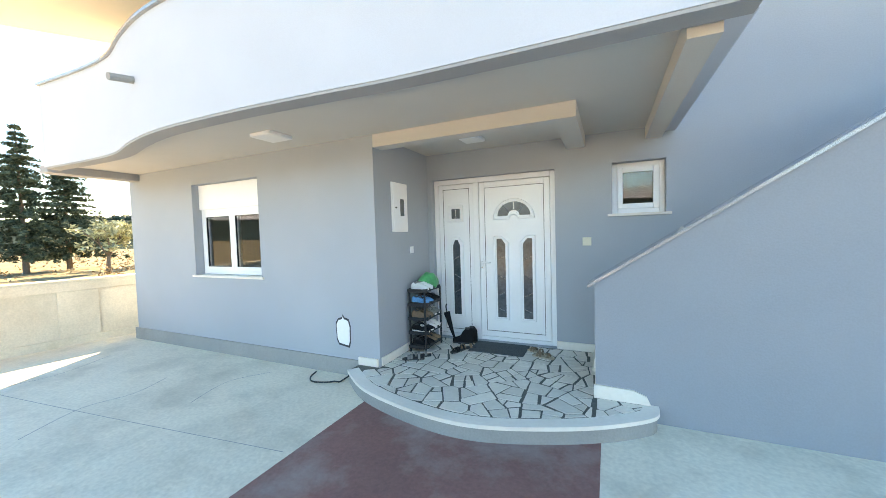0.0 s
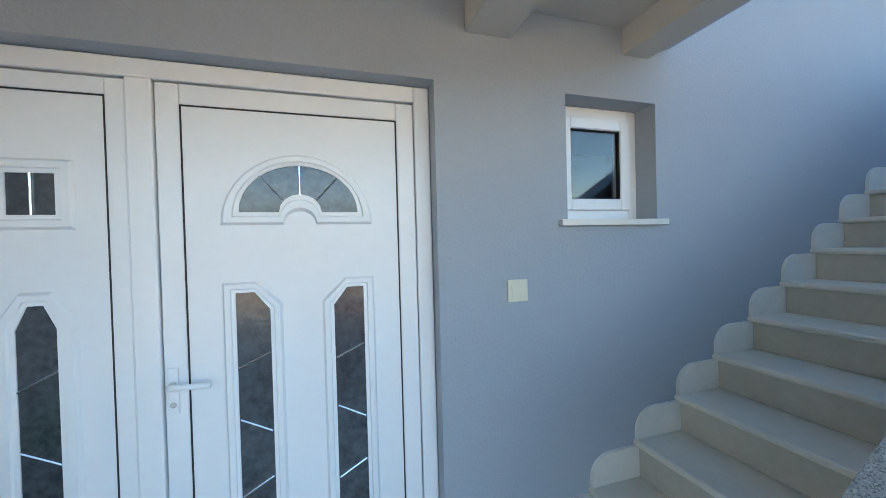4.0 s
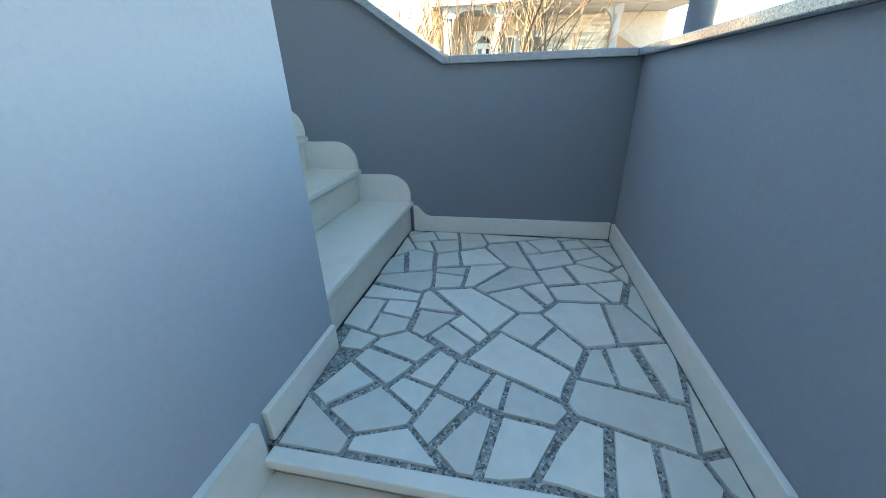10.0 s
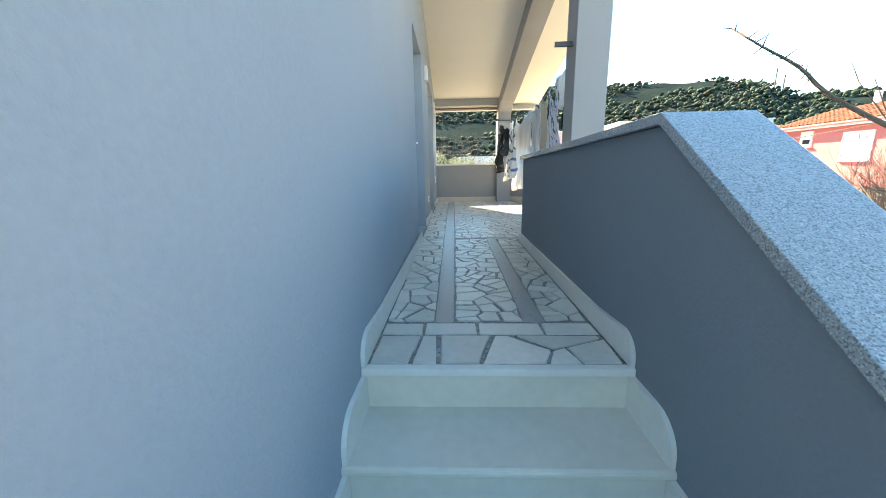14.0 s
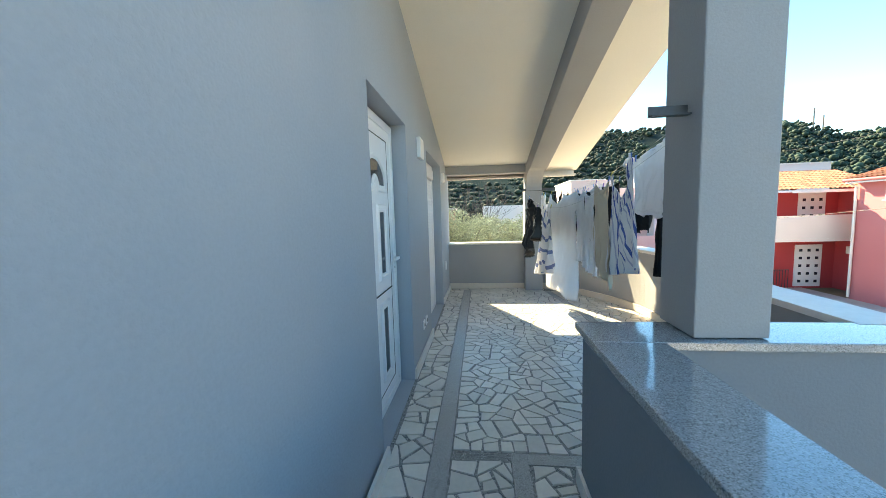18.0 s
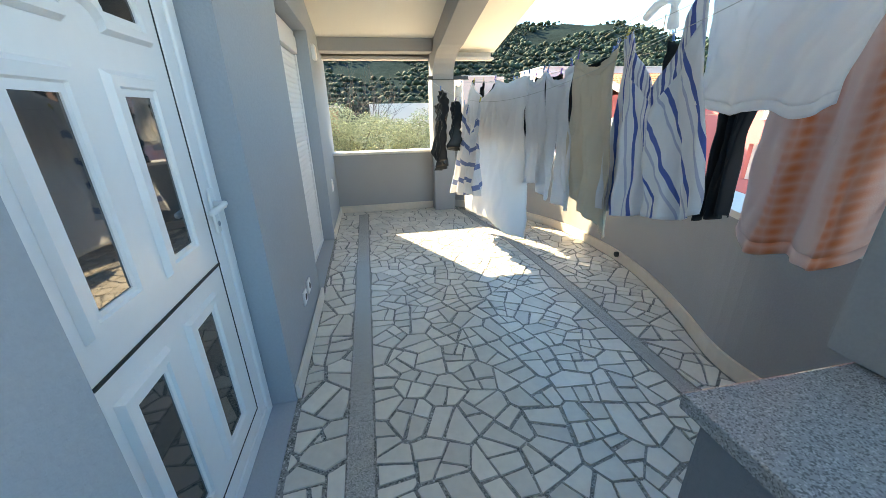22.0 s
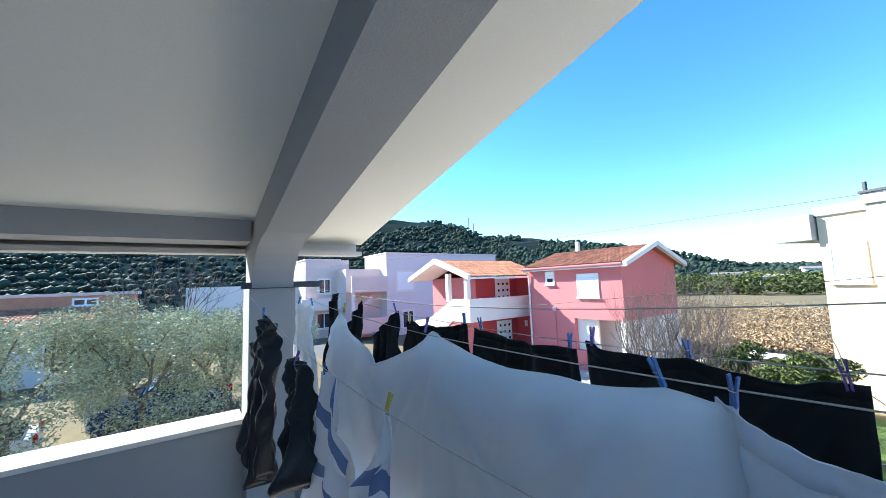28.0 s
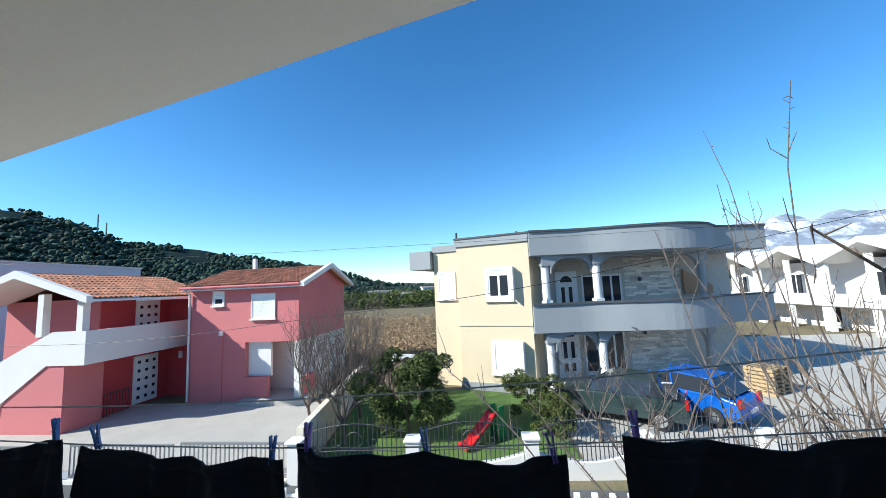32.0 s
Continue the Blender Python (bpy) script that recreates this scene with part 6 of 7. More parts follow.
pk("railing_bar", (-2.06, 1.975, 1.0), (-0.98, 2.005, 1.04), M_IRON)
for y, zt in ((1.34, 4.93), (3.1, 5.25)):
    pk("post", (-3.55, y, 3.60 if y > 2.6 else 3.781), (-3.29, y + 0.26, zt), M_WHITE_R, "white balcony post")
for z0, z1, nm in ((2.661, 4.92, "balcony"), (0.1, 2.25, "ground floor")):
    dr = pk("door", (-0.45, 2.34, z0), (0.78, 2.399, z1), M_PVC, "white %s door with small square panes" % nm)
    bm = bm_new()
    for k in range(3):
        for j in range(5):
            bx(bm, -0.28 + k * 0.38, 2.325, z0 + 0.2 + j * 0.4, -0.14 + k * 0.38, 2.339, z0 + 0.34 + j * 0.4)
    tagged(part("small_panes", bm, M_GLASS_FAR, dr), kind="stuff")
pk("wall_lamp", (1.28, 1.55, 1.85), (1.399, 1.7, 2.2), M_LAMP, "white wall lamp")
tiled_slope(PK, I4, -3.75, 2.5, 0.75, 4.98, 3.9, 6.05)
bm = bm_new()
prism(bm, [(3.9, 6.04), (3.9, 6.12), (7.3, 5.0), (7.3, 4.9)], -3.75, 2.6, "x")
part("roof_back", bm, M_TILE, PK)
bm = bm_new()
prism(bm, [(0.7, 4.84), (0.7, 5.10), (3.9, 6.20), (7.1, 5.10), (7.1, 4.84), (3.9, 5.90)], -3.98, -3.76, "x")
part("porch_gable", bm, M_WHITE_R, PK, "white gable board over the balcony")
bm = bm_new()
prism(bm, [(0.72, 4.88), (0.72, 4.96), (3.9, 6.03), (7.08, 4.96), (7.08, 4.88), (3.9, 5.92)], -3.759, -2.0, "x")
part("porch_roof", bm, M_WHITE_R, PK)
pk("eave_board", (-2.0, 0.72, 4.84), (1.4, 0.76, 4.97), M_WHITE_R, "white eave board")

# cream house: sunlit wing and a grey balcony front
CH = base("house_cream", (23.0, 3.55, 0), "cream two-storey house with grey curved balconies", "house", rz=-78)
TL = pose(-3.06, 1.72, 0, 0, 0, -29.4)      # frame of the angled wing, from its far end


def ch(name, c0, c1, m, label="", turn=I4, bevel=0.0):
    bm = bm_new()
    bx(bm, *c0, *c1)
    return rot_part(name, bm, m, CH, turn, label, bevel)


WL = 3.5
ch("wall", (0, 0, 0), (WL, 6, 6.75), M_CREAM, turn=TL)
ch("roof_band", (-0.06, -0.08, 6.751), (WL + 0.02, 6, 7.10), M_GREYB, "grey roof band", TL)
ch("roof_edge", (-0.1, -0.12, 7.101), (WL + 0.05, 6, 7.18), M_DARKG, "dark roof edge", TL)
ch("string_course", (-0.02, -0.04, 2.93), (WL, -0.001, 3.03), M_CREAM, "", TL)
ch("plinth", (-0.02, -0.05, 0), (WL, -0.001, 0.35), M_GREYB, "grey plinth", TL)
far_window(CH, TL, 1.55, 2.55, 4.25, 5.50, 0, M_PVC, True, 0.18, 0.16)
far_window(CH, TL, 1.70, 2.80, 0.95, 2.10, 0, M_PVC, False, 1.0, 0.18)
ch("folded_shutter", (2.75, -0.36, 4.15), (2.80, -0.001, 5.62), M_WHITE_R, "white folded shutter", TL)
ch("folded_shutter", (3.02, -0.40, 0.80), (3.07, -0.001, 2.25), M_WHITE_R, "white folded shutter", TL)
ch("wing_wall", (-1.5, 0.5, 0), (-0.001, 6, 6.62), M_CREAM, turn=TL)
ch("wing_band", (-1.55, 0.42, 6.621), (-0.07, 6, 6.95), M_GREYB, "grey roof band", TL)
ch("wing_eave", (-2.75, 0.2, 5.78), (-1.551, 6, 6.72), M_GREYB, "grey projecting eave", TL)
ch("wing_side", (-2.3, 2.2, 0), (-1.501, 6, 5.77), M_CREAM, turn=TL)
far_window(CH, TL, -1.2, -0.4, 4.3, 5.5, 0.5, M_PVC, False, 1.0, 0.1)
# balcony front
bal = spline([(0.0, -0.05), (1.3, -0.2), (2.6, -0.4), (4.2, -0.95), (6.0, -1.35), (7.6, -1.1), (8.7, -0.35), (9.4, 0.0), (11.9, 0.1)], 5)


def band(name, z0, z1, m, label, o0=-0.15, o1=0.0):
    bm = bm_new()
    ribbon(bm, bal, o0, o1, z0, z1)
    return part(name, bm, m, CH, label)


for z0, z1 in ((2.62, 3.82), (6.05, 7.10)):
    band("balcony_band", z0, z1, M_GREYB, "grey curved balcony band")
    band("band_edge", z1 + 0.001, z1 + 0.09, M_DARKG, "dark moulded band edge", -0.22, 0.02)
for z0, z1 in ((2.58, 2.72), (6.0, 6.2)):
    bm = bm_new()
    prism(bm, [(p.x, p.y + 0.001) for p in bal] + [(11.9, 4.5), (0.0, 4.5)], z0, z1)
    part("balcony_slab", bm, M_GREYB, CH)
ch("back_wall", (0.0, 2.2, 0), (11.9, 8, 5.99), M_STONE_CLAD, "pale stone-clad wall behind the balconies")
ch("roof_mass", (0.0, 0.6, 6.21), (11.9, 8, 7.0), M_GREYB)
M_BROWN_R = mat("brown_stair_render", (0.46, 0.27, 0.17), 0.85, 0.1, 2, 40, 0.3, 0.004)
for zb0, zt0, sh in ((0.0, 2.58, -0.12), (3.90, 6.0, 0.0)):
    for k, (x, y) in enumerate(((0.72, 0.05), (3.05, -0.15), (8.35, 0.0))):
        bm = bm_new()
        tube(bm, [(x, y, zb0), (x, y, zt0 - 0.5)], 0.17, n=16)
        bx(bm, x - 0.19, y - 0.19, zb0, x + 0.19, y + 0.19, zb0 + 0.12)
        col = part("column", bm, M_WHITE_R if k < 2 else M_GREYB, CH, "round column")
        bm = bm_new()
        tube(bm, [(x, y, zt0 - 0.50), (x, y, zt0 - 0.42)], 0.20, n=16)
        bx(bm, x - 0.21, y - 0.21, zt0 - 0.42, x + 0.21, y + 0.21, zt0 - 0.001)
        part("capital", bm, M_GREYB, col, "grey capital")
    for x0, x1 in ((0.93, 2.84), (3.26, 8.14)):
        w = x1 - x0
        r = min(0.75, w / 2)
        arch = [(x0 - 0.001, zt0 - 0.002), (x0 - 0.001, zt0 - 0.8)]
        arch += [(x0 + r * (1 - math.cos(math.pi / 2 * k / 7)), zt0 - 0.8 + 0.68 * math.sin(math.pi / 2 * k / 7)) for k in range(1, 8)]
        arch += [(x1 - r * (1 - math.cos(math.pi / 2 * k / 7)), zt0 - 0.8 + 0.68 * math.sin(math.pi / 2 * k / 7)) for k in range(7, 0, -1)]
        arch += [(x1 + 0.001, zt0 - 0.8), (x1 + 0.001, zt0 - 0.002)]
        bm = bm_new()
        prism(bm, arch, -0.16, 0.06, "y")
        part("arch", bm, M_GREYB, CH, "grey rounded arch between the columns")
    z = zb0 + (0.05 if zb0 == 0 else -1.1)
    # white door with a fan light and small dark panes
    dr = ch("door", (2.05 + sh, 2.12, z), (3.20 + sh, 2.19, z + 2.55), M_PVC, "white panelled door with a fan light")
    bm = bm_new()
    prism(bm, [(2.62 + sh + 0.32 * math.cos(math.pi * k / 9), z + 2.0 + 0.32 * math.sin(math.pi * k / 9)) for k in range(10)], 2.10, 2.119, "y")
    part("fan_light", bm, M_GLASS_FAR, dr, "dark half-round pane")
    for a in (2.33, 2.73):
        for c0, c1 in ((0.95, 1.75), (0.3, 0.7)):
            boxpart("pane", dr, M_GLASS_FAR, (a + sh, 2.10, z + c0), (a + sh + 0.18, 2.119, z + c1))
    far_window(CH, I4, 3.50 + sh, 4.25 + sh, z + 0.15, z + 2.30, 2.2, M_PVC, False, 0.0, 0.04)
    far_window(CH, I4, 4.55 + sh, 5.65 + sh, z + 0.15, z + 2.30, 2.2, M_PVC, True, 0.0, 0.04)
    # courses of long flat stones
    rnd = random.Random(int(zb0 * 10) + 5)
    vs, fs = [], []
    zz = zb0 + 0.02
    while zz < zt0 - 0.12:
        hh = rnd.choice((0.07, 0.09, 0.12))
        x = 5.85
        while x < 9.0:
            w = min(rnd.uniform(0.25, 0.8), 9.0 - x)
            y = 2.2 - rnd.uniform(0.008, 0.035)
            o = len(vs)
            vs += [(a, b, c) for b in (2.199, y) for a, c in ((x + 0.006, zz + 0.005), (x + w, zz + 0.005), (x + w, zz + hh), (x + 0.006, zz + hh))]
            fs += [(o + 4, o + 5, o + 6, o + 7), (o, o + 1, o + 5, o + 4), (o + 1, o + 2, o + 6, o + 5), (o + 2, o + 3, o + 7, o + 6), (o + 3, o, o + 4, o + 7)]
            x += w + 0.006
        zz += hh
    me = bpy.data.meshes.new("stone_cladding")
    me.from_pydata(vs, [], fs)
    me.materials.append(M_STONE_CLAD)
    sc_ = new("stone_cladding", me)
    sc_.parent = CH
    tagged(sc_, kind="stuff")
    boxpart("wall_lamp", CH, M_DARKG, (6.6, 2.08, z + 1.9), (6.75, 2.16, z + 2.1), "small dark wall lamp")
bm = bm_new()
prism(bm, [(9.0, 3.9), (9.0, 5.2), (10.6, 4.3), (10.6, 3.9)], 1.9, 2.05, "y")
part("stair_wall", bm, M_BROWN_R, CH, "brown sloping stair wall")
bm = bm_new()
tube(bm, [(0.62, -0.12, 3.93), (0.62, -0.12, 4.12)], 0.06, n=8)
part("balcony_lamp", bm, M_LAMP, CH, "small white lamp on the balcony")
for x in (3.9, 6.4):
    bm = bm_new()
    tube(bm, [(x, -0.75, 2.82), (x + 0.12, -1.25, 2.74)], 0.03, n=6)
    part("spout", bm, M_DARKG, CH, "short drain spout")
for x in (-3.0, 0.1):
    bm = bm_new()
    tube(bm, [(x, 1.9, 7.0), (x, 1.9, 7.5)], 0.06, n=6)
    part("vent_pipe", bm, M_DARKG, CH)

# row of gabled white houses further off
for k in range(3):
    h = base("house_white", (38.6 + 7.0 * k, -22.0, 0), "white house with a zigzag gabled roof", "house", "white gabled houses", rz=180)
    boxpart("wall", h, M_WHITE_R, (0, 1.5, 0), (7.0, 9, 5.6))
    boxpart("balcony", h, M_WHITE_R, (0.0, -0.6, 2.0), (7.0, -0.4, 2.95))
    boxpart("balcony_slab", h, M_WHITE_R, (0.0, -0.4, 1.9), (7.0, 1.5, 2.1))
    bm = bm_new()
    prism(bm, [(0.0, 5.7), (3.6, 7.15), (7.0, 5.7), (7.0, 5.3), (3.6, 6.75), (0.0, 5.3)], -1.0, 9, "y")
    part("roof", bm, M_WHITE_R, h)
    for x in (0.0, 3.4, 6.6):
        boxpart("post", h, M_WHITE_R, (x, -0.6, 2.951), (x + 0.35, -0.3, 5.9))
        boxpart("post", h, M_WHITE_R, (x, -0.6, 0), (x + 0.35, -0.3, 1.9))
    far_window(h, I4, 1.2, 2.6, 2.6, 4.6, 1.5, M_PVC, True)
    far_window(h, I4, 4.6, 5.8, 0.4, 1.8, 1.5, M_PVC, True)

# flat-roofed houses behind the pink one
h = base("house_mauve", (21.3, 36.0, 0), "flat-roofed mauve house with square balconies", "house")
boxpart("wall", h, M_MAUVE, (0, 0, 0), (14, 5.1, 7.7))
boxpart("roof_edge", h, M_WHITE_R, (-0.08, -0.08, 7.701), (14.08, 5.2, 7.80))
far_window(h, I4, 1.15, 2.85, 4.25, 5.9, 0, M_PVC, False, 1.0, 0.18)
far_window(h, I4, 1.6, 2.8, 0.6, 2.2, 0, M_PVC, True, 0.0, 0.18)
boxpart("annex", h, M_ROSE, (-3.4, 1.4, 0), (-0.001, 5.0, 6.3))
boxpart("balcony", h, M_ROSE, (-3.6, -0.6, 4.35), (-0.12, -0.4, 5.55), "rose balcony parapet")
boxpart("balcony", h, M_ROSE, (-3.6, -0.6, 0.75), (-0.12, -0.4, 1.9), "rose balcony parapet")
for z in (0.55, 4.15):
    boxpart("balcony_slab", h, M_ROSE, (-3.6, -0.6, z), (-0.12, 1.39, z + 0.19))
boxpart("balcony_post", h, M_WHITE_R, (-3.55, -0.55, 1.91), (-3.3, -0.3, 4.14))
bm = bm_new()
prism(bm, [(-3.3, 1.9), (-1.6, 3.4), (-1.6, 3.9), (-3.3, 2.5)], -0.35, -0.2, "y")
part("stair_parapet", bm, M_ROSE, h, "sloping stair parapet")
h = base("house_rose", (15.0, 40.0, 0), "flat-roofed rose house with recessed balconies", "house")
boxpart("wall", h, M_ROSE, (0, 0, 0), (3.3, 8, 7.3))
boxpart("wall", h, M_ROSE, (3.301, 1.2, 0), (4.6, 8, 7.4))
boxpart("roof_edge", h, M_WHITE_R, (-0.1, -0.1, 7.301), (3.35, 8.1, 7.4))
boxpart("balcony", h, M_WHITE_R, (-0.6, -1.2, 2.7), (3.3, -1.0, 3.7), "white balcony parapet")
boxpart("balcony_slab", h, M_WHITE_R, (-0.6, -1.0, 2.6), (3.3, -0.001, 2.75))
boxpart("side_block", h, M_WHITE_R, (-9.0, 3.0, 0), (-0.001, 8, 5.1), "low white flat-roofed block")
far_window(h, I4, -2.6, -1.5, 3.0, 4.4, 3.0, M_PVC, True, 0.0, 0.1)
far_window(h, I4, 1.2, 2.3, 4.15, 5.5, 0, M_PVC, True, 0.0, 0.1)
far_window(h, I4, 1.0, 2.4, 0.9, 2.3, 0, M_PVC, True, 0.0, 0.1)

# old house beyond the olive trees
M_BRICK = mat("raw_orange_brick", (0.50, 0.24, 0.15), 0.9, 0.2, 2, 14, 0.4, 0.01)
h = base("house_old", (-7.0, 34.0, 0), "old house of orange brick and white render with a tiled roof", "house")
boxpart("wall", h, M_WHITE_R, (0, 0, 0), (8.4, 5, 2.75), "white rendered lower wall")
boxpart("upper_wall", h, M_BRICK, (-1.0, 5.001, 0), (9.9, 9, 4.75), "raw brick upper storey")
boxpart("roof_slab", h, M_ROSE, (-1.2, 4.9, 4.751), (10.1, 9.2, 4.95), "pale flat roof slab")
tiled_slope(h, I4, -0.3, 8.7, -0.5, 2.75, 4.8, 4.0)
bm = bm_new()
prism(bm, [(0.0, 2.751), (5.0, 3.95), (5.0, 2.751)], 8.2, 8.39, "x")
part("gable", bm, M_BRICK, h, "raw brick gable")
far_window(h, I4, 6.9, 7.9, 0.9, 2.2, 0, M_PVC, True, 0.0, 0.08)
far_window(h, I4, 2.4, 3.4, 0.9, 2.2, 0, M_PVC, True, 0.0, 0.08)
far_window(h, I4, 7.0, 8.2, 4.1, 4.55, 5.0, M_PVC, True, 0.0, 0.05)

# metal post on the stair parapet
bm = bm_new()
tube(bm, [(6.15, -1.15, 2.966), (6.15, -1.15, 5.9)], 0.045, n=14)
thing("steel_post", bm, mat("galvanised_steel", (0.42, 0.43, 0.45), 0.45, 0.1, 6, 50, 0.1, 0.001, metal=0.6), "grey steel post standing on the stair parapet", "post", smooth=True)


# ---- plants ----
M_BARK = mat("grey_brown_bark", (0.16, 0.12, 0.09), 0.95, 0.3, 8, 60, 0.7, 0.006)
M_TWIG = mat("thin_twig_bark", (0.125, 0.10, 0.088), 0.9, 0.3, 10, 60, 0.4, 0.003)


def leafmat(name, col, rand=0.45):
    m = mat(name, col, 0.75, 0.2, 1.0, 8, 0.0, rand=rand, spec=0.12)
    return m


M_OLIVE = leafmat("olive_leaves", (0.37, 0.385, 0.25))
M_LEAF = leafmat("garden_bush_leaves", (0.085, 0.105, 0.035), 0.6)
# needle colour lightened and greyed to carry the bright haze
M_PINE = leafmat("haze_paled_needles", (0.075, 0.105, 0.075))
M_DRYGRASS = leafmat("dry_brush", (0.34, 0.245, 0.15), 0.7)


def leaves(name, parent, m, clumps, count, size, seed, label=""):
    """A crown of many small leaves gathered in clumps (centre, radius)."""
    rnd = random.Random(seed)
    verts, faces = [], []
    vol = [r ** 2 for _, r in clumps]
    for (c, r), v in zip(clumps, vol):
        for _ in range(int(count * v / sum(vol))):
            d = Vector((rnd.gauss(0, 1), rnd.gauss(0, 1), rnd.gauss(0, 1))).normalized() * r * rnd.uniform(0.35, 1.05) ** 0.6
            p = Vector(c) + Vector((d.x, d.y, d.z * 0.8))
            a = Vector((rnd.gauss(0, 1), rnd.gauss(0, 1), rnd.gauss(0, 0.7))).normalized()
            b = a.cross(Vector((rnd.gauss(0, 1), rnd.gauss(0, 1), rnd.gauss(0, 1)))).normalized()
            s = size * rnd.uniform(0.6, 1.3)
            o = len(verts)
            verts += [p - a * s, p + b * s * 0.35, p + a * s, p - b * s * 0.35]
            faces.append((o, o + 1, o + 2, o + 3))
    me = bpy.data.meshes.new(name)
    me.from_pydata([tuple(v) for v in verts], [], faces)
    me.materials.append(m)
    ob = new(name, me)
    ob.parent = parent
    return tagged(ob, label)


def limbs(bm, p, d, length, r, depth, rnd, spread, up, tips, n=6):
    """Branches, each bending a little and dividing."""
    pts = [Vector(p)]
    dv = Vector(d).normalized()
    for k in range(4):
        dv = (dv + Vector((rnd.uniform(-1, 1), rnd.uniform(-1, 1), rnd.uniform(-1, 1) + up)) * 0.16).normalized()
        pts.append(pts[-1] + dv * length / 4)
    tube(bm, pts, r, r * 0.55, n)
    if depth == 0:
        tips.append(pts[-1])
        return
    for k in range(rnd.choice((2, 3, 3))):
        q = pts[rnd.choice((2, 3, 4, 4))]
        nd = (dv + Vector((rnd.uniform(-1, 1), rnd.uniform(-1, 1), rnd.uniform(-0.4, 1))) * spread).normalized()
        limbs(bm, q, nd, length * rnd.uniform(0.6, 0.85), r * 0.55, depth - 1, rnd, spread, up, tips, max(4, n - 1))


def bare_tree(at, height, seed, label, stems=5, depth=3, spread=0.7, name="bare_tree", r=0.05, m=None):
    t = base(name, at, label, "tree")
    rnd = random.Random(seed)
    bm = bm_new()
    tube(bm, [(0, 0, -0.1), (0.05, 0.02, 0.35), (0.02, 0.06, 0.7)], r * 2.0, r * 1.5, 8)
    part("trunk", bm, M_BARK, t)
    bm = bm_new()
    tips = []
    for k in range(stems):
        a = 2 * math.pi * k / stems + rnd.uniform(-0.4, 0.4)
        limbs(bm, (0.02, 0.06, 0.6), (math.cos(a) * 0.6, math.sin(a) * 0.6, 1.0), height * rnd.uniform(0.35, 0.5), r, depth, rnd, spread, 0.6, tips)
    tagged(part("branch_crown", bm, m or M_TWIG, t, "bare thin branches"), kind="stuff")
    return t


def leafy_tree(at, height, width, m, seed, label, name="tree", count=3500, size=0.07, trunk=0.12, low=0.42):
    t = base(name, at, label, "tree")
    rnd = random.Random(seed)
    bm = bm_new()
    tips = []
    tube(bm, [(0, 0, -0.1), (0.05, 0, height * 0.15), (0.0, 0.05, height * 0.3)], trunk, trunk * 0.7, 8)
    part("trunk", bm, M_BARK, t)
    bm = bm_new()
    for k in range(4):
        a = 2 * math.pi * k / 4 + rnd.uniform(-0.5, 0.5)
        limbs(bm, (0, 0.05, height * 0.28), (math.cos(a) * 0.7, math.sin(a) * 0.7, 1), height * 0.33, trunk * 0.5, 1, rnd, 0.7, 0.5, tips, 5)
    part("limb", bm, M_BARK, t)
    cl = [((p.x * width, p.y * width, p.z), height * rnd.uniform(0.10, 0.19)) for p in tips]
    for k in range(9 if low > 0.4 else 18):
        a = rnd.uniform(0, 6.28)
        q = rnd.uniform(0.1, 0.42) * height * 0.8 * width
        cl.append(((q * math.cos(a), q * math.sin(a), height * rnd.uniform(low, 0.9)), height * rnd.uniform(0.1, 0.17)))
    leaves("crown", t, m, cl, count, size, seed)
    return t


def shoot_tree(at, count, reach, seed, label, lean=0.5, r=0.02):
    """A pruned bare tree: long straight shoots from a low stump, each with short side twigs."""
    t = base("bare_tree", at, label, "tree", "bare trees")
    rnd = random.Random(seed)
    bm = bm_new()
    tube(bm, [(0, 0, -0.1), (0.04, 0.02, 0.4), (0.0, 0.06, 0.9)], 0.11, 0.07, 9)
    part("trunk", bm, M_BARK, t)
    for k in range(count):
        a = 2 * math.pi * (k + rnd.uniform(-0.3, 0.3)) / count
        f = rnd.uniform(0.15, lean)
        d = Vector((math.cos(a) * f, math.sin(a) * f, 1.0)).normalized()
        n = reach * rnd.uniform(0.5, 1.0)
        p = Vector((0.0, 0.05, rnd.uniform(0.6, 0.9)))
        pts = [p]
        for q in range(7):
            d = (d + Vector((rnd.uniform(-1, 1), rnd.uniform(-1, 1), rnd.uniform(-0.4, 0.8))) * 0.25).normalized()
            pts.append(pts[-1] + d * n / 7)
        bm = bm_new()
        tube(bm, pts, r, 0.004, 6)
        for q in range(rnd.randrange(5, 10)):
            c = pts[rnd.randrange(2, 7)].lerp(pts[7], rnd.uniform(0, 0.2))
            e = (d + Vector((rnd.uniform(-1, 1), rnd.uniform(-1, 1), rnd.uniform(-0.2, 0.6))) * 0.9).normalized()
            m = rnd.uniform(0.15, 0.75)
            mid = c + e * m * 0.5 + Vector((rnd.uniform(-1, 1), rnd.uniform(-1, 1), 0.6)) * 0.05
            tube(bm, [c, mid, c + e * m + Vector((0, 0, 0.1 * m))], 0.0075, 0.003, 4)
        for q in range(16):                       # short spurs and buds
            i = rnd.randrange(2, 7)
            c = pts[i].lerp(pts[i + 1], rnd.random())
            e = Vector((rnd.uniform(-1, 1), rnd.uniform(-1, 1), rnd.uniform(-0.3, 0.8))).normalized()
            tube(bm, [c, c + e * rnd.uniform(0.03, 0.09)], 0.006, 0.002, 4)
        part("branch", bm, M_TWIG, t)
    return t


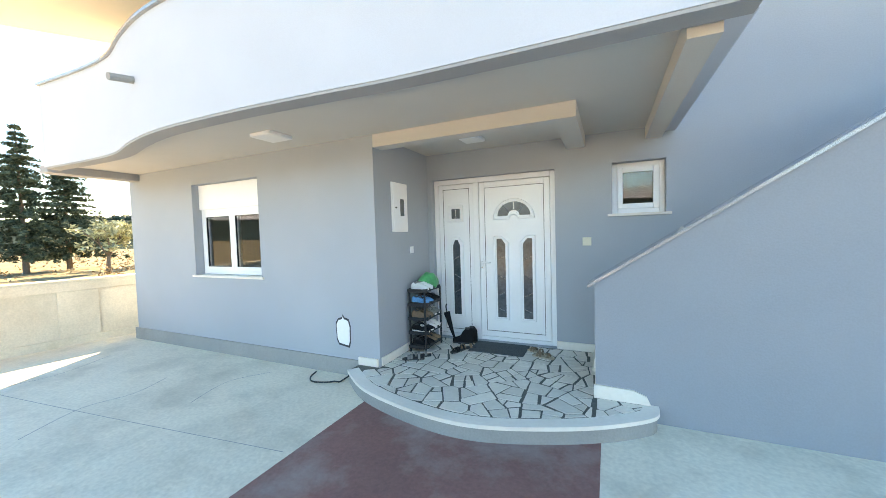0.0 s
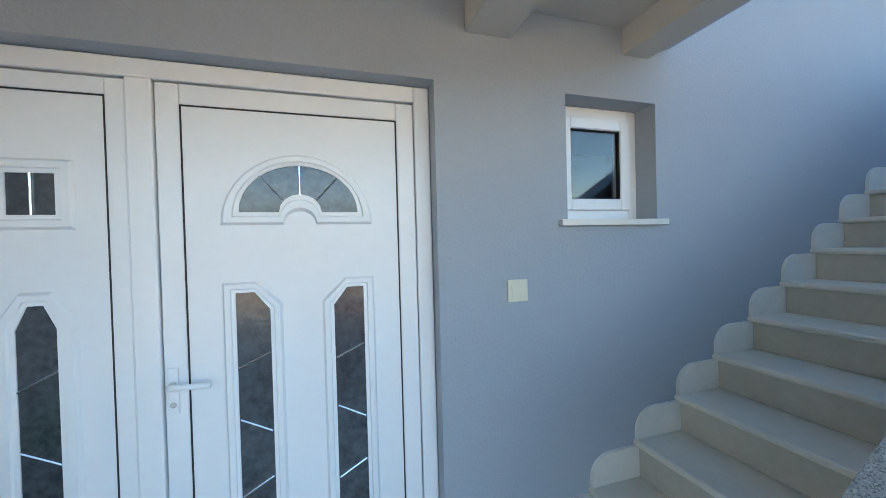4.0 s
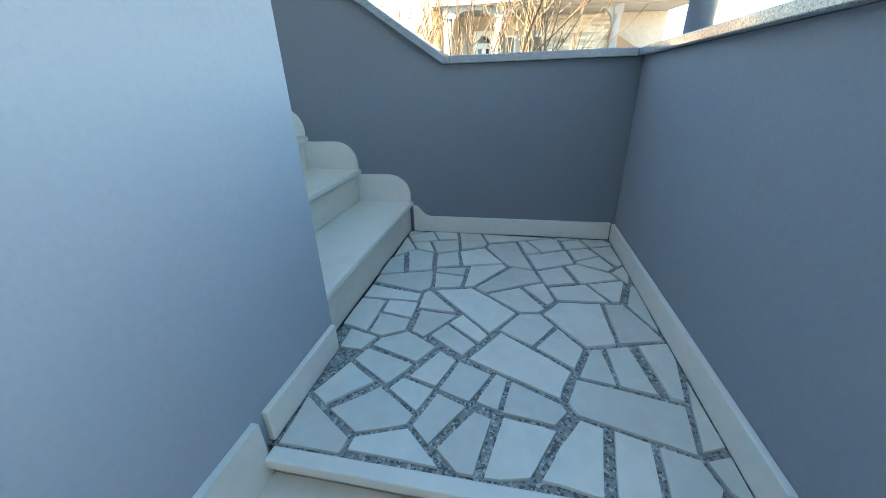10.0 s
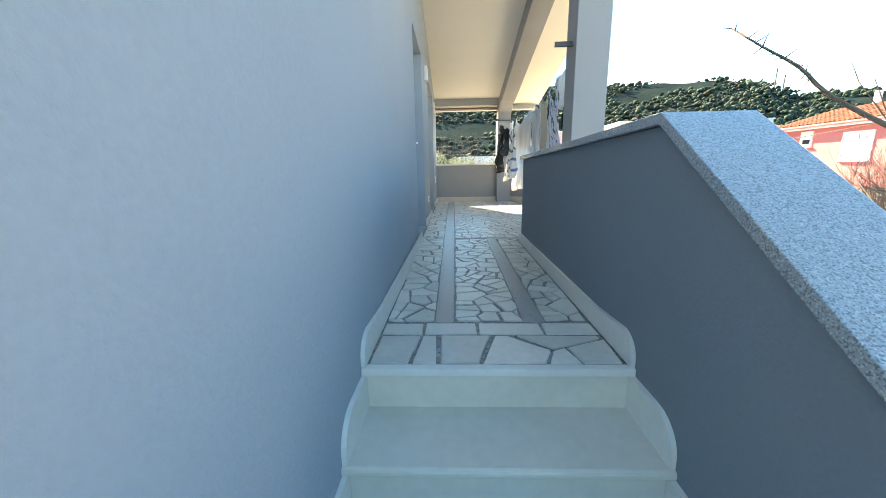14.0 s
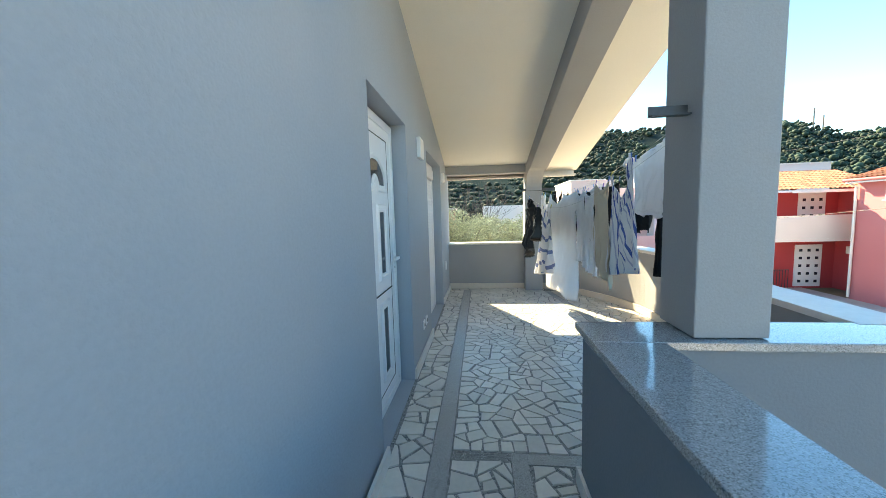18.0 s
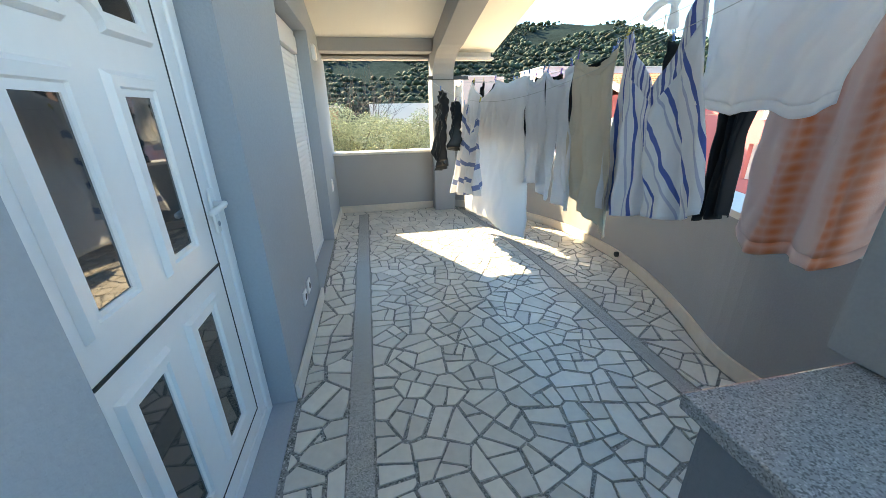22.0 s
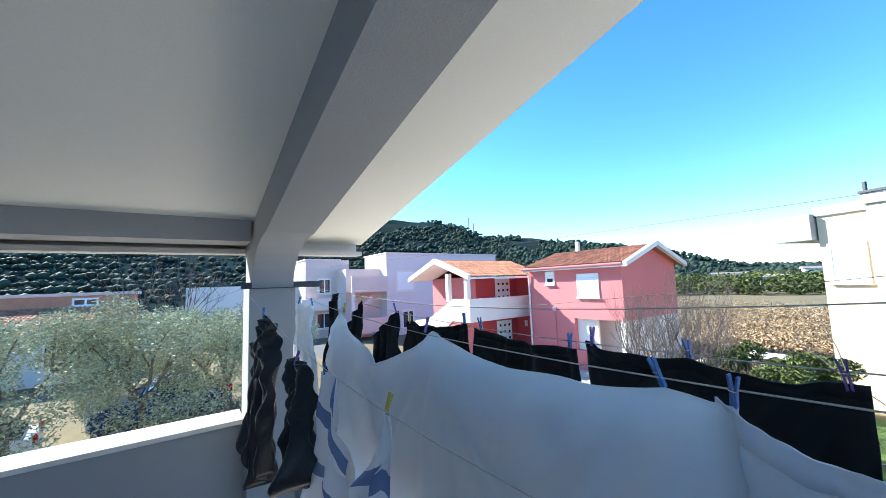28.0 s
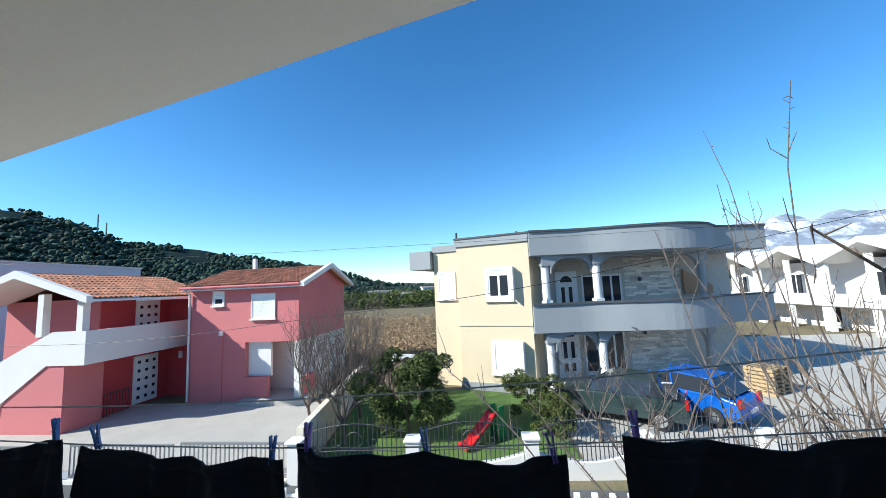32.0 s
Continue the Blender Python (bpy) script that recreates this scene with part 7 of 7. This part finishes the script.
for k, (x, y, h) in enumerate(((2.6, 19.4, 4.7), (5.2, 19.8, 4.8), (7.4, 20.4, 4.6), (0.0, 21.5, 4.5), (9.6, 23.0, 3.9), (-3.0, 21.5, 3.8), (4.0, 23.6, 4.2), (7.0, 25.6, 4.2), (-6.5, 24.0, 4.0))):
    leafy_tree((x, y, 0), h, 1.35, M_OLIVE, 20 + k, "grey-green olive tree with a loose crown", "olive_tree", 17000, 0.052, low=0.24)
shoot_tree((11.0, 2.0, 0), 14, 6.0, 3, "tall bare tree with long straight shoots", 0.8)
shoot_tree((11.9, 3.6, 0), 10, 4.8, 8, "bare tree with long straight shoots", 0.7)
shoot_tree((11.2, 1.0, 0), 11, 7.2, 12, "bare tree with long straight shoots", 0.8)
old = bare_tree((10.4, 0.3, 0), 3.7, 18, "bare tree with dark twisted branches", 8, 4, 0.85, r=0.055, m=M_BARK)
arch_b = spline([(0.0, 0.06, 0.6), (-0.45, 0.9, 2.3), (-1.25, 1.9, 3.45), (-1.8, 2.6, 4.14), (-1.87, 2.92, 4.46), (-1.9, 3.3, 4.73), (-1.93, 3.7, 5.02)], 5)
bm = bm_new()
tube(bm, [tuple(p) for p in arch_b], 0.026, 0.006, 7)
rnd = random.Random(44)
for k in range(34):
    c = arch_b[rnd.randrange(6, len(arch_b))]
    e = Vector((rnd.uniform(-1, 1), rnd.uniform(-1, 1), rnd.uniform(-0.6, 1))).normalized()
    tube(bm, [c, c + e * rnd.uniform(0.04, 0.13)], 0.006, 0.002, 4)
part("branch", bm, M_BARK, old, "long arching branch with thorny spurs")
bare_tree((19.6, 12.3, 0), 3.4, 9, "bare garden tree beside the wall", 6, 3, 0.8, r=0.035)
bare_tree((18.0, 10.3, 0), 3.0, 10, "bare garden tree with tangled twigs", 9, 4, 0.9, r=0.035)
bare_tree((20.2, 10.6, 0), 3.2, 13, "bare garden tree with tangled twigs", 9, 4, 0.9, r=0.035)
bare_tree((19.2, 11.4, 0), 3.4, 16, "bare garden tree with tangled twigs", 10, 4, 0.9, r=0.035)
bare_tree((18.2, 2.4, 0), 2.6, 15, "small bare tree behind the fence", 6, 3, 0.8, r=0.025)
bare_tree((5.0, 31.0, 0), 6.0, 14, "bare brown tree behind the olives", 7, 4, 0.7, r=0.05)
leafy_tree((18.5, 8.35, 0), 2.85, 1.65, M_LEAF, 41, "round evergreen garden bush", "bush", 26000, 0.058, 0.07, low=0.16)
leafy_tree((20.1, 4.1, 0), 1.7, 1.6, M_LEAF, 42, "low evergreen garden bush", "bush", 10000, 0.05, 0.05, low=0.2)
leafy_tree((18.6, 3.6, 0), 1.3, 1.6, M_LEAF, 43, "low evergreen garden bush", "bush", 8000, 0.05, 0.05, low=0.2)
# white sheet thrown over the hedge
bm = bm_new()
g = [[bm.verts.new((22.5 + 0.13 * i, 10.1 - 0.2 * j, 1.86 + 0.3 * noise.noise(Vector((i * 0.5, j * 0.45, 2))) - 0.04 * abs(j - 4))) for j in range(9)] for i in range(6)]
for i in range(5):
    for j in range(8):
        bm.faces.new((g[i][j], g[i + 1][j], g[i + 1][j + 1], g[i][j + 1]))
tarp = thing("tarpaulin", bm, F_WHITE, "crumpled white sheet thrown over a woodpile", "tarpaulin", smooth=True)
tm = tarp.modifiers.new("thickness", "SOLIDIFY")
tm.thickness = 0.01
wp = base("woodpile", (22.4, 8.4, 0), "brown woodpile under a white sheet", "woodpile")
for k in range(9):
    boxpart("log", wp, M_BARK, (0.0, 0.02 + 0.2 * k, 0.0), (0.8, 0.2 + 0.2 * k, 1.45 + 0.05 * (k % 3)), bevel=0.03)


def conifer(at, h, seed):
    t = base("conifer", at, "tall dark conifer with layered branches", "tree", "conifers")
    bm = bm_new()
    tube(bm, [(0, 0, 0), (0, 0, h)], 0.16, 0.02, 8)
    part("trunk", bm, M_BARK, t)
    rnd = random.Random(seed)
    cl = []
    z = 0.9
    while z < h - 0.1:
        n = 6 if z < h * 0.8 else 4
        for k in range(n):
            a = 2 * math.pi * (k + rnd.uniform(0, 1)) / n
            reach = ((h - z) * 0.34 + 0.15) * rnd.uniform(0.6, 1.1)
            for q in (0.3, 0.55, 0.78, 1.0):
                cl.append(((reach * q * math.cos(a), reach * q * math.sin(a), z + 0.10 * reach * q - 0.16 * reach * q * q), 0.12 + 0.10 * min(1.5, reach) * (1.2 - q)))
        z += rnd.uniform(0.28, 0.42)
    leaves("crown", t, M_PINE, cl, 20000, 0.11, seed)


conifer((-29, 4.2, 0), 8.8, 1)
conifer((-29.6, 6.3, 0), 8.2, 2)
conifer((-32, 1.5, 0), 6.2, 3)
for k in range(9):
    leafy_tree((-24 - 2.5 * (k % 3), 6 + 4 * k, 0), 3.2 + 0.5 * (k % 4), 1.3, M_LEAF if k % 3 else M_OLIVE, 60 + k, "broad evergreen tree of the far garden", "tree", 1100, 0.16)

# brush of the fields
rnd = random.Random(77)
cl = []
for k in range(900):
    x, y = rnd.uniform(20, 75), rnd.uniform(9, 60)
    if x < 34 and (y < 45):
        continue
    cl.append(((x, y, 0.2), rnd.uniform(0.3, 1.0)))
for k in range(350):
    cl.append(((rnd.uniform(-70, -9), rnd.uniform(-8, 50), 0.15), rnd.uniform(0.3, 0.7)))
for k in range(420):
    cl.append(((rnd.uniform(24.5, 36), rnd.uniform(8.5, 15.5), 0.3), rnd.uniform(0.35, 0.95)))
for k in range(700):
    x = rnd.uniform(24.5, 62)
    cl.append(((x, 6.0 + (x - 6.5) * rnd.uniform(0.13, 0.36), 0.25), rnd.uniform(0.3, 0.8)))
brush = leaves("field_brush", None, M_DRYGRASS, cl, 130000, 0.10, 7)
tagged(brush, "dry brown brush over the fields", "brush", kind="stuff")


# tree line and low houses at the far side of the fields
rnd = random.Random(91)
cl = []
for k in range(260):
    a, r = math.radians(rnd.uniform(4, 30)), rnd.uniform(95, 150)
    h = rnd.uniform(1.2, 3.2)
    cl.append(((6 + r * math.cos(a), 5 + r * math.sin(a), h * 0.8), h))
tagged(leaves("far_tree_line", None, M_LEAF, cl, 26000, 0.5, 92), "line of far trees and hedges", "trees", kind="stuff")
for x, y, w, hh in ((150, 30, 13, 5.2), (148, 52, 10, 4.4), (120, 36, 8, 3.4)):
    h = base("house_low", (x, y, 0), "low distant white house with a flat pale roof", "house", "low distant houses", rz=-75)
    boxpart("wall", h, M_WHITE_R, (0, 0, 0), (w, 8, hh))
    boxpart("roof", h, M_ROSE, (-0.4, -0.4, hh), (w + 0.4, 8.4, hh + 0.5))
    far_window(h, I4, 1.5, 3.0, 0.9, 2.3, 0, M_PVC, True)
    far_window(h, I4, w - 4, w - 2.4, 0.9, 2.3, 0, M_PVC, True)


# ---- hills ----
def ridge(name, az0, az1, profile, r0, r1, m, label, steps=160, rings=26, rough=0.06, seed=0, zscale=1.0):
    """A hillside seen from the house: its skyline follows the heights (degrees) given for headings."""
    az = [a for a, _ in profile]
    el = [e for _, e in profile]
    verts, faces = [], []
    for i in range(steps + 1):
        a = az0 + (az1 - az0) * i / steps
        top = math.tan(math.radians(float(np.interp(a, az, el)))) * r1 + 4
        for j in range(rings + 1):
            t = j / rings
            r = r0 + (r1 - r0) * t
            ar = math.radians(a)
            x, y = 6 + r * math.sin(ar), 5 + r * math.cos(ar)
            n = noise.noise(Vector((x * 0.012, y * 0.012, seed))) + 0.5 * noise.noise(Vector((x * 0.04, y * 0.04, seed)))
            z = top * (t ** 1.25) * (1 + rough * 2 * n * (1 - 0.5 * t)) - 0.5 * (1 - t)
            verts.append((x, y, z))
    for i in range(steps):
        for j in range(rings):
            o = i * (rings + 1) + j
            faces.append((o, o + 1, o + rings + 2, o + rings + 1))
    me = bpy.data.meshes.new(name)
    me.from_pydata(verts, [], faces)
    me.materials.append(m)
    me.polygons.foreach_set("use_smooth", [True] * len(me.polygons))
    ob = new(name, me)
    return tagged(ob, label, "hill", kind="structure"), verts


HILL = [(-75, 2.2), (-60, 3), (-40, 7), (-20, 10), (0, 11), (15, 11.2), (28, 10.5), (34, 9.9), (38, 9.1), (41, 7.2), (46, 6.9), (52, 5.8), (58, 5.0), (65, 3.9), (70, 2.2), (74, 1.0), (84, 0.5)]
# bluish tint of the base colour stands for haze over the hills
M_HILL = mat("haze_blue_wooded_hill", (0.020, 0.034, 0.034), 0.95, 0.4, 0.03, 0.3, 0.0, stain=(0.07, 0.075, 0.065), stain_amt=0.5, spec=0.0)
hill, hv = ridge("backdrop_hill", -75, 84, HILL, 110, 330, M_HILL, "dark wooded hill behind the houses")
# pine crowns on the hill
rnd = random.Random(31)
ico = bmesh.new()
bmesh.ops.create_icosphere(ico, subdivisions=1, radius=1)
iv = [v.co.copy() for v in ico.verts]
fi = [[v.index for v in f.verts] for f in ico.faces]
ico.free()
verts, faces = [], []
for k in range(42000):
    p = Vector(hv[rnd.randrange(len(hv))]) + Vector((rnd.uniform(-7, 7), rnd.uniform(-7, 7), 0))
    if p.z < 2 or noise.noise(p * 0.02) < -0.28:
        continue
    if p.x < 22 and p.y > 0 and rnd.random() < 0.35:
        continue
    s = rnd.choice((0.5, 0.7, 0.9, 1.1, 1.7)) * rnd.uniform(0.85, 1.15) * (0.55 + 0.45 * min(1.0, math.hypot(p.x - 6, p.y - 5) / 300))
    o = len(verts)
    for v in iv:
        q = v * s * rnd.uniform(0.75, 1.25)
        verts.append((p.x + q.x, p.y + q.y, p.z + s * 0.5 + q.z * 0.9))
    faces += [[o + i for i in f] for f in fi]
me = bpy.data.meshes.new("pine_wood")
me.from_pydata(verts, [], faces)
me.materials.append(leafmat("far_pine_crowns", (0.034, 0.056, 0.040), 0.55))
me.polygons.foreach_set("use_smooth", [True] * len(me.polygons))
tagged(new("pine_wood", me), "pine crowns covering the hill", "wood", kind="stuff")

# the rock's blue is aerial haze mixed into the base colour
M_SNOW = mat("haze_blue_far_mountain", (0.20, 0.23, 0.29), 0.9, 0.25, 0.004, 0.02, 0.0, stain=(0.85, 0.87, 0.92), stain_amt=1.0)
M_SNOW.node_tree.nodes["Noise Texture.002"].inputs["Scale"].default_value = 0.012
ridge("backdrop_mountains", 100, 262, [(100, 2), (118, 4.2), (126, 6.3), (132, 6.1), (138, 5.4), (146, 5.6), (160, 5.2), (180, 5.4), (205, 5.0), (230, 4.4), (262, 3)], 1400, 2300, M_SNOW, "far rocky mountains with snow", 150, 20, 0.22, 5)
ridge("backdrop_low_hills", 60, 300, [(60, 0.5), (100, 0.9), (126, 2.0), (180, 4.0), (230, 2.5), (300, 2.2)], 500, 760, M_HILL, "low dark hills in the distance", 90, 8, 0.1, 8)

# masts on the hill
for dx in (0, 5):
    bm = bm_new()
    a = math.radians(39.5 + dx * 0.15)
    bx(bm, 6 + 318 * math.sin(a) - 0.25, 5 + 318 * math.cos(a) - 0.25, 40, 6 + 318 * math.sin(a) + 0.25, 5 + 318 * math.cos(a) + 0.25, 62 - dx)
    thing("mast", bm, M_STEEL, "thin steel mast on the hill", "mast", "masts on the hill")


# ---- fence and gate along the lane ----
def fx(y):
    return 15.94 + (7.66 - y) * 0.045


fence = base("garden_fence", (0, 0, 0), "low white wall with wrought iron panels and stone posts", "fence")
posts = [10.73, 7.66, 4.70, 2.0, -0.9, -3.8]
for y in posts:
    x = fx(y)
    boxpart("post", fence, M_WHITE_R, (x - 0.17, y - 0.17, 0), (x + 0.17, y + 0.17, 0.98))
    boxpart("post_cap", fence, M_WHITE_R, (x - 0.22, y - 0.22, 0.981), (x + 0.22, y + 0.22, 1.05), bevel=0.02)
for y0, y1 in zip(posts, posts[1:]):
    bm = bm_new()
    n = 10
    top = []
    for k in range(n + 1):
        t = k / n
        y = y0 - 0.2 + (y1 - y0 + 0.4) * t
        top.append((fx(y), y, 0.62 - 0.22 * math.sin(math.pi * t)))
    vs = [[bm.verts.new((x + o, y, zz)) for o, zz in ((-0.1, 0), (0.1, 0), (0.1, z), (-0.1, z))] for x, y, z in top]
    for r, s in zip(vs, vs[1:]):
        for q in range(4):
            bm.faces.new((r[q], r[(q + 1) % 4], s[(q + 1) % 4], s[q]))
    part("wall_panel", bm, M_WHITE_R, fence)
    bm = bm_new()
    for zz in (0.12, 0.0):
        tube(bm, [(fx(y0 - 0.2 + (y1 - y0 + 0.4) * k / 12), y0 - 0.2 + (y1 - y0 + 0.4) * k / 12, 1.18 - zz * 4 + (0.22 if zz == 0 else 0.05) * math.sin(math.pi * k / 12)) for k in range(13)], 0.014, n=5)
    panel = part("iron_panel", bm, M_IRON, fence, "dark wrought iron panel with a ring")
    m = 22
    for k in range(1, m):
        t = k / m
        y = y0 - 0.2 + (y1 - y0 + 0.4) * t
        z0, z1 = 0.62 - 0.22 * math.sin(math.pi * t), 1.28 + 0.22 * math.sin(math.pi * t)
        bm = bm_new()
        tube(bm, [(fx(y), y, z0 - 0.02), (fx(y), y, z1), (fx(y), y, z1 + 0.01), (fx(y), y, z1 + 0.10)], 0.014, 0.004, 5)
        part("bar", bm, M_IRON, panel)
    bm = bm_new()
    tube(bm, [(fx((y0 + y1) / 2) - 0.015, (y0 + y1) / 2 + 0.22 * math.cos(a), 1.0 + 0.2 * math.sin(a)) for a in [2 * math.pi * k / 14 for k in range(15)]], 0.013, n=5)
    part("ring", bm, M_IRON, panel)
    for sgn in (-1, 1):
        bm = bm_new()
        tube(bm, [(fx((y0 + y1) / 2) - 0.015, (y0 + y1) / 2 + sgn * (0.5 - 0.16 * a / 6 * math.cos(a)), 0.98 + 0.16 * a / 6 * math.sin(a)) for a in [0.5 * k for k in range(14)]], 0.010, n=5)
        part("scroll", bm, M_IRON, panel)
gate = base("sliding_gate", (0, 0, 0), "long pale gate of thin upright bars", "gate")
M_GATE = mat("grey_gate_paint", (0.24, 0.24, 0.235), 0.5, 0.1, 8, 60, 0.1)
for y0, y1 in ((10.95, 14.0), (14.1, 17.2), (17.3, 20.4)):
    bm = bm_new()
    for z in (0.12, 0.92):
        bx(bm, fx(y0) - 0.03, y0, z, fx(y0) + 0.03, y1, z + 0.06)
    part("gate_frame", bm, M_GATE, gate)
    n = 24
    for k in range(n + 1):
        y = y0 + (y1 - y0) * k / n
        boxpart("bar", gate, M_GATE, (fx(y0) - 0.012, y - 0.014, 0.18), (fx(y0) + 0.012, y + 0.014, 0.92))
boxpart("gate_wall", gate, M_WHITE_R, (fx(15.2) - 0.12, 10.95, 0), (fx(12) + 0.25, 20.5, 0.11))
bm = bm_new()
prism(bm, [(16.15, 10.72), (24.0, 11.75), (24.0, 11.95), (16.15, 10.92)], 0, 1.2)
thing("wall_drive", bm, M_WALL_OLD, "low concrete wall between the gardens", "garden wall", kind="structure")


# our own low boundary at the lane
bm = bm_new()
bx(bm, 13.25, -14, 0, 13.45, 14, 0.5)
own = thing("lane_wall", bm, M_WHITE_R, "low white wall along the lane", "garden wall", kind="structure")
for k in range(70):
    y = -9 + k * 0.3
    boxpart("picket", own, M_WHITE_R, (13.32, y, 0.5), (13.37, y + 0.1, 1.15), "")
for z in (0.65, 0.98):
    boxpart("rail", own, M_WHITE_R, (13.371, -9, z), (13.40, 12, z + 0.06))

# red slide with a green ladder
sl = base("garden_slide", (18.45, 5.55, 0.03), "red plastic garden slide with a green ladder", "slide", rz=135)
sl.scale = (0.72, 0.72, 0.72)
bm = bm_new()
path = [(0.0, 1.05), (0.2, 1.05), (0.5, 0.78), (0.85, 0.62), (1.2, 0.38), (1.55, 0.16), (1.95, 0.13)]
rows_ = [[bm.verts.new((x, y, z + h)) for y, h in ((-0.24, 0.14), (-0.22, 0.0), (0.22, 0.0), (0.24, 0.14), (0.27, 0.14), (0.26, -0.03), (-0.26, -0.03), (-0.27, 0.14))] for x, z in path]
for r, s in zip(rows_, rows_[1:]):
    for q in range(8):
        bm.faces.new((r[q], r[(q + 1) % 8], s[(q + 1) % 8], s[q]))
bm.faces.new(rows_[0][::-1])
bm.faces.new(rows_[-1])
part("chute", bm, mat("red_plastic", (0.60, 0.02, 0.02), 0.4, 0.06, 4, 30, 0.05), sl, smooth=True)
M_GREENP = mat("green_plastic", (0.03, 0.25, 0.08), 0.45, 0.08, 4, 30, 0.05)
for y in (-0.28, 0.24):
    boxpart("ladder_side", sl, M_GREENP, (-0.35, y, 0), (0.02, y + 0.05, 1.35), bevel=0.02)
for k in range(4):
    boxpart("rung", sl, M_GREENP, (-0.3 + 0.06 * k, -0.23, 0.2 + 0.25 * k), (-0.15 + 0.06 * k, 0.24, 0.25 + 0.25 * k))


# ---- parked cars ----
def car(at, rz, paint, label, length=4.2, hatch=True):
    c = base("car", at, label, "car", "parked cars", rz=rz)
    h = length / 2
    bm = bm_new()
    prof = [(-h, 0.35), (-h + 0.02, 0.75), (-h + 0.25, 0.92), (-h + 1.1, 1.0), (h - 0.55, 0.98), (h - 0.08, 0.85), (h, 0.5), (h - 0.05, 0.28), (-h + 0.1, 0.28)]
    prism(bm, prof, -0.86, 0.86, "y")
    for v in bm.verts:
        v.co.y *= 1 - 0.06 * max(0, (v.co.z - 0.6)) - 0.07 * (abs(v.co.x) / h) ** 4
    part("body", bm, paint, c, bevel=0.05)
    bm = bm_new()
    cab = [(-h + 1.05, 0.99), (-h + 1.75, 1.44), (-0.1, 1.52), (h - 0.9, 1.44), (h - 0.3, 0.97)]
    prism(bm, cab, -0.8, 0.8, "y")
    for v in bm.verts:
        v.co.y *= 1 - 0.28 * max(0, v.co.z - 0.98)
    cb = part("cabin", bm, M_GLASS_FAR, c, "dark car windows", bevel=0.03)
    bm = bm_new()
    prism(bm, [(-h + 1.68, 1.43), (-h + 1.8, 1.465), (-0.1, 1.545), (h - 0.95, 1.465), (h - 0.85, 1.43)], -0.69, 0.69, "y")
    part("roof", bm, paint, cb, bevel=0.02)
    for x in (-h + 1.2, 0.15, h - 0.7):
        for s in (-1, 1):
            bm = bm_new()
            tube(bm, [(x, s * 0.815, 0.98), (x + (0.25 if x < 0 else -0.1), s * 0.71, 1.45)], 0.035, n=5)
            part("pillar", bm, paint, cb)
    for x in (-h + 0.8, h - 0.8):
        for s in (-1, 1):
            bm = bm_new()
            tube(bm, [(x, s * 0.70, 0.31), (x, s * 0.88, 0.31)], 0.31, n=20)
            wh = part("wheel", bm, M_BLACK, c)
            bm = bm_new()
            tube(bm, [(x, s * 0.86, 0.31), (x, s * 0.895, 0.31)], 0.19, n=14)
            part("rim", bm, M_CHROME, wh)
    for s in (-1, 1):
        boxpart("tail_light", c, mat("red_lens", (0.35, 0.01, 0.01), 0.2, 0.05, 5, 30, 0.0), (h - 0.12, s * 0.68 - 0.12, 0.70), (h - 0.01, s * 0.68 + 0.1, 0.98), bevel=0.02)
        boxpart("headlight", c, M_LAMP, (-h + 0.0, s * 0.6 - 0.16, 0.62), (-h + 0.12, s * 0.6 + 0.16, 0.78), bevel=0.02)
    boxpart("number_plate", c, M_PVC, (h - 0.02, -0.26, 0.5), (h + 0.012, 0.26, 0.61))
    return c


P_BLUE = mat("blue_car_paint", (0.01, 0.10, 0.42), 0.2, 0.03, 1, 10, 0.0)
P_DARK = mat("dark_green_car_paint", (0.03, 0.05, 0.05), 0.2, 0.05, 1, 10, 0.0)
P_WHITE = mat("white_car_paint", (0.7, 0.7, 0.7), 0.25, 0.03, 1, 10, 0.0)
car((20.8, -1.25, 0.02), -143, P_BLUE, "bright blue parked hatchback")
car((20.3, 1.1, 0.02), -118, P_DARK, "dark parked car under the bare tree")
car((5.6, 23.0, 0), 12, mat("navy_car_paint", (0.02, 0.05, 0.16), 0.25, 0.05, 1, 10, 0.0), "dark blue parked car behind the olive trees")
car((0.8, 20.9, 0), 8, P_WHITE, "white parked car behind the olive trees")
car((-1.8, 26.2, 0), 20, P_DARK, "dark parked car beyond the olive trees")

# pallets stacked beside the drive
pal = base("pallet_stack", (22.9, -5.6, 0.02), "stack of wooden pallets under a grey sheet", "pallets", rz=-60)
M_WOOD = mat("raw_pallet_wood", (0.42, 0.30, 0.17), 0.85, 0.2, 4, 40, 0.4, 0.004)
for k in range(7):
    bm = bm_new()
    z = k * 0.15
    for j in range(6):
        bx(bm, -0.6, -0.5 + j * 0.18, z + 0.10, 0.6, -0.38 + j * 0.18, z + 0.125)
    for j in range(3):
        bx(bm, -0.6 + j * 0.53, -0.5, z, -0.46 + j * 0.53, 0.52, z + 0.10)
    tagged(part("pallet", bm, M_WOOD, pal), kind="stuff")

# overhead cables
for pts, r in (([(14, 40, 5.0), (14, 33.6, 4.56), (14, 21, 4.02), (14, 16, 3.88), (14, 12.8, 3.97), (14, 9.44, 4.27), (14, 5.72, 4.62), (14, 2.08, 5.18), (14, -3, 6.1), (14, -12, 7.9)], 0.006), ([(14.5, 40, 6.4), (14.5, 20, 5.95), (14.5, 5, 5.8), (14.5, -10, 6.0), (14.5, -30, 6.6)], 0.0035)):
    bm = bm_new()
    tube(bm, [tuple(p) for p in spline(pts, 6)], r, n=5)
    thing("overhead_cable", bm, M_PLASTIC, "thin dark overhead cable crossing the lane", "cable", "overhead cables")
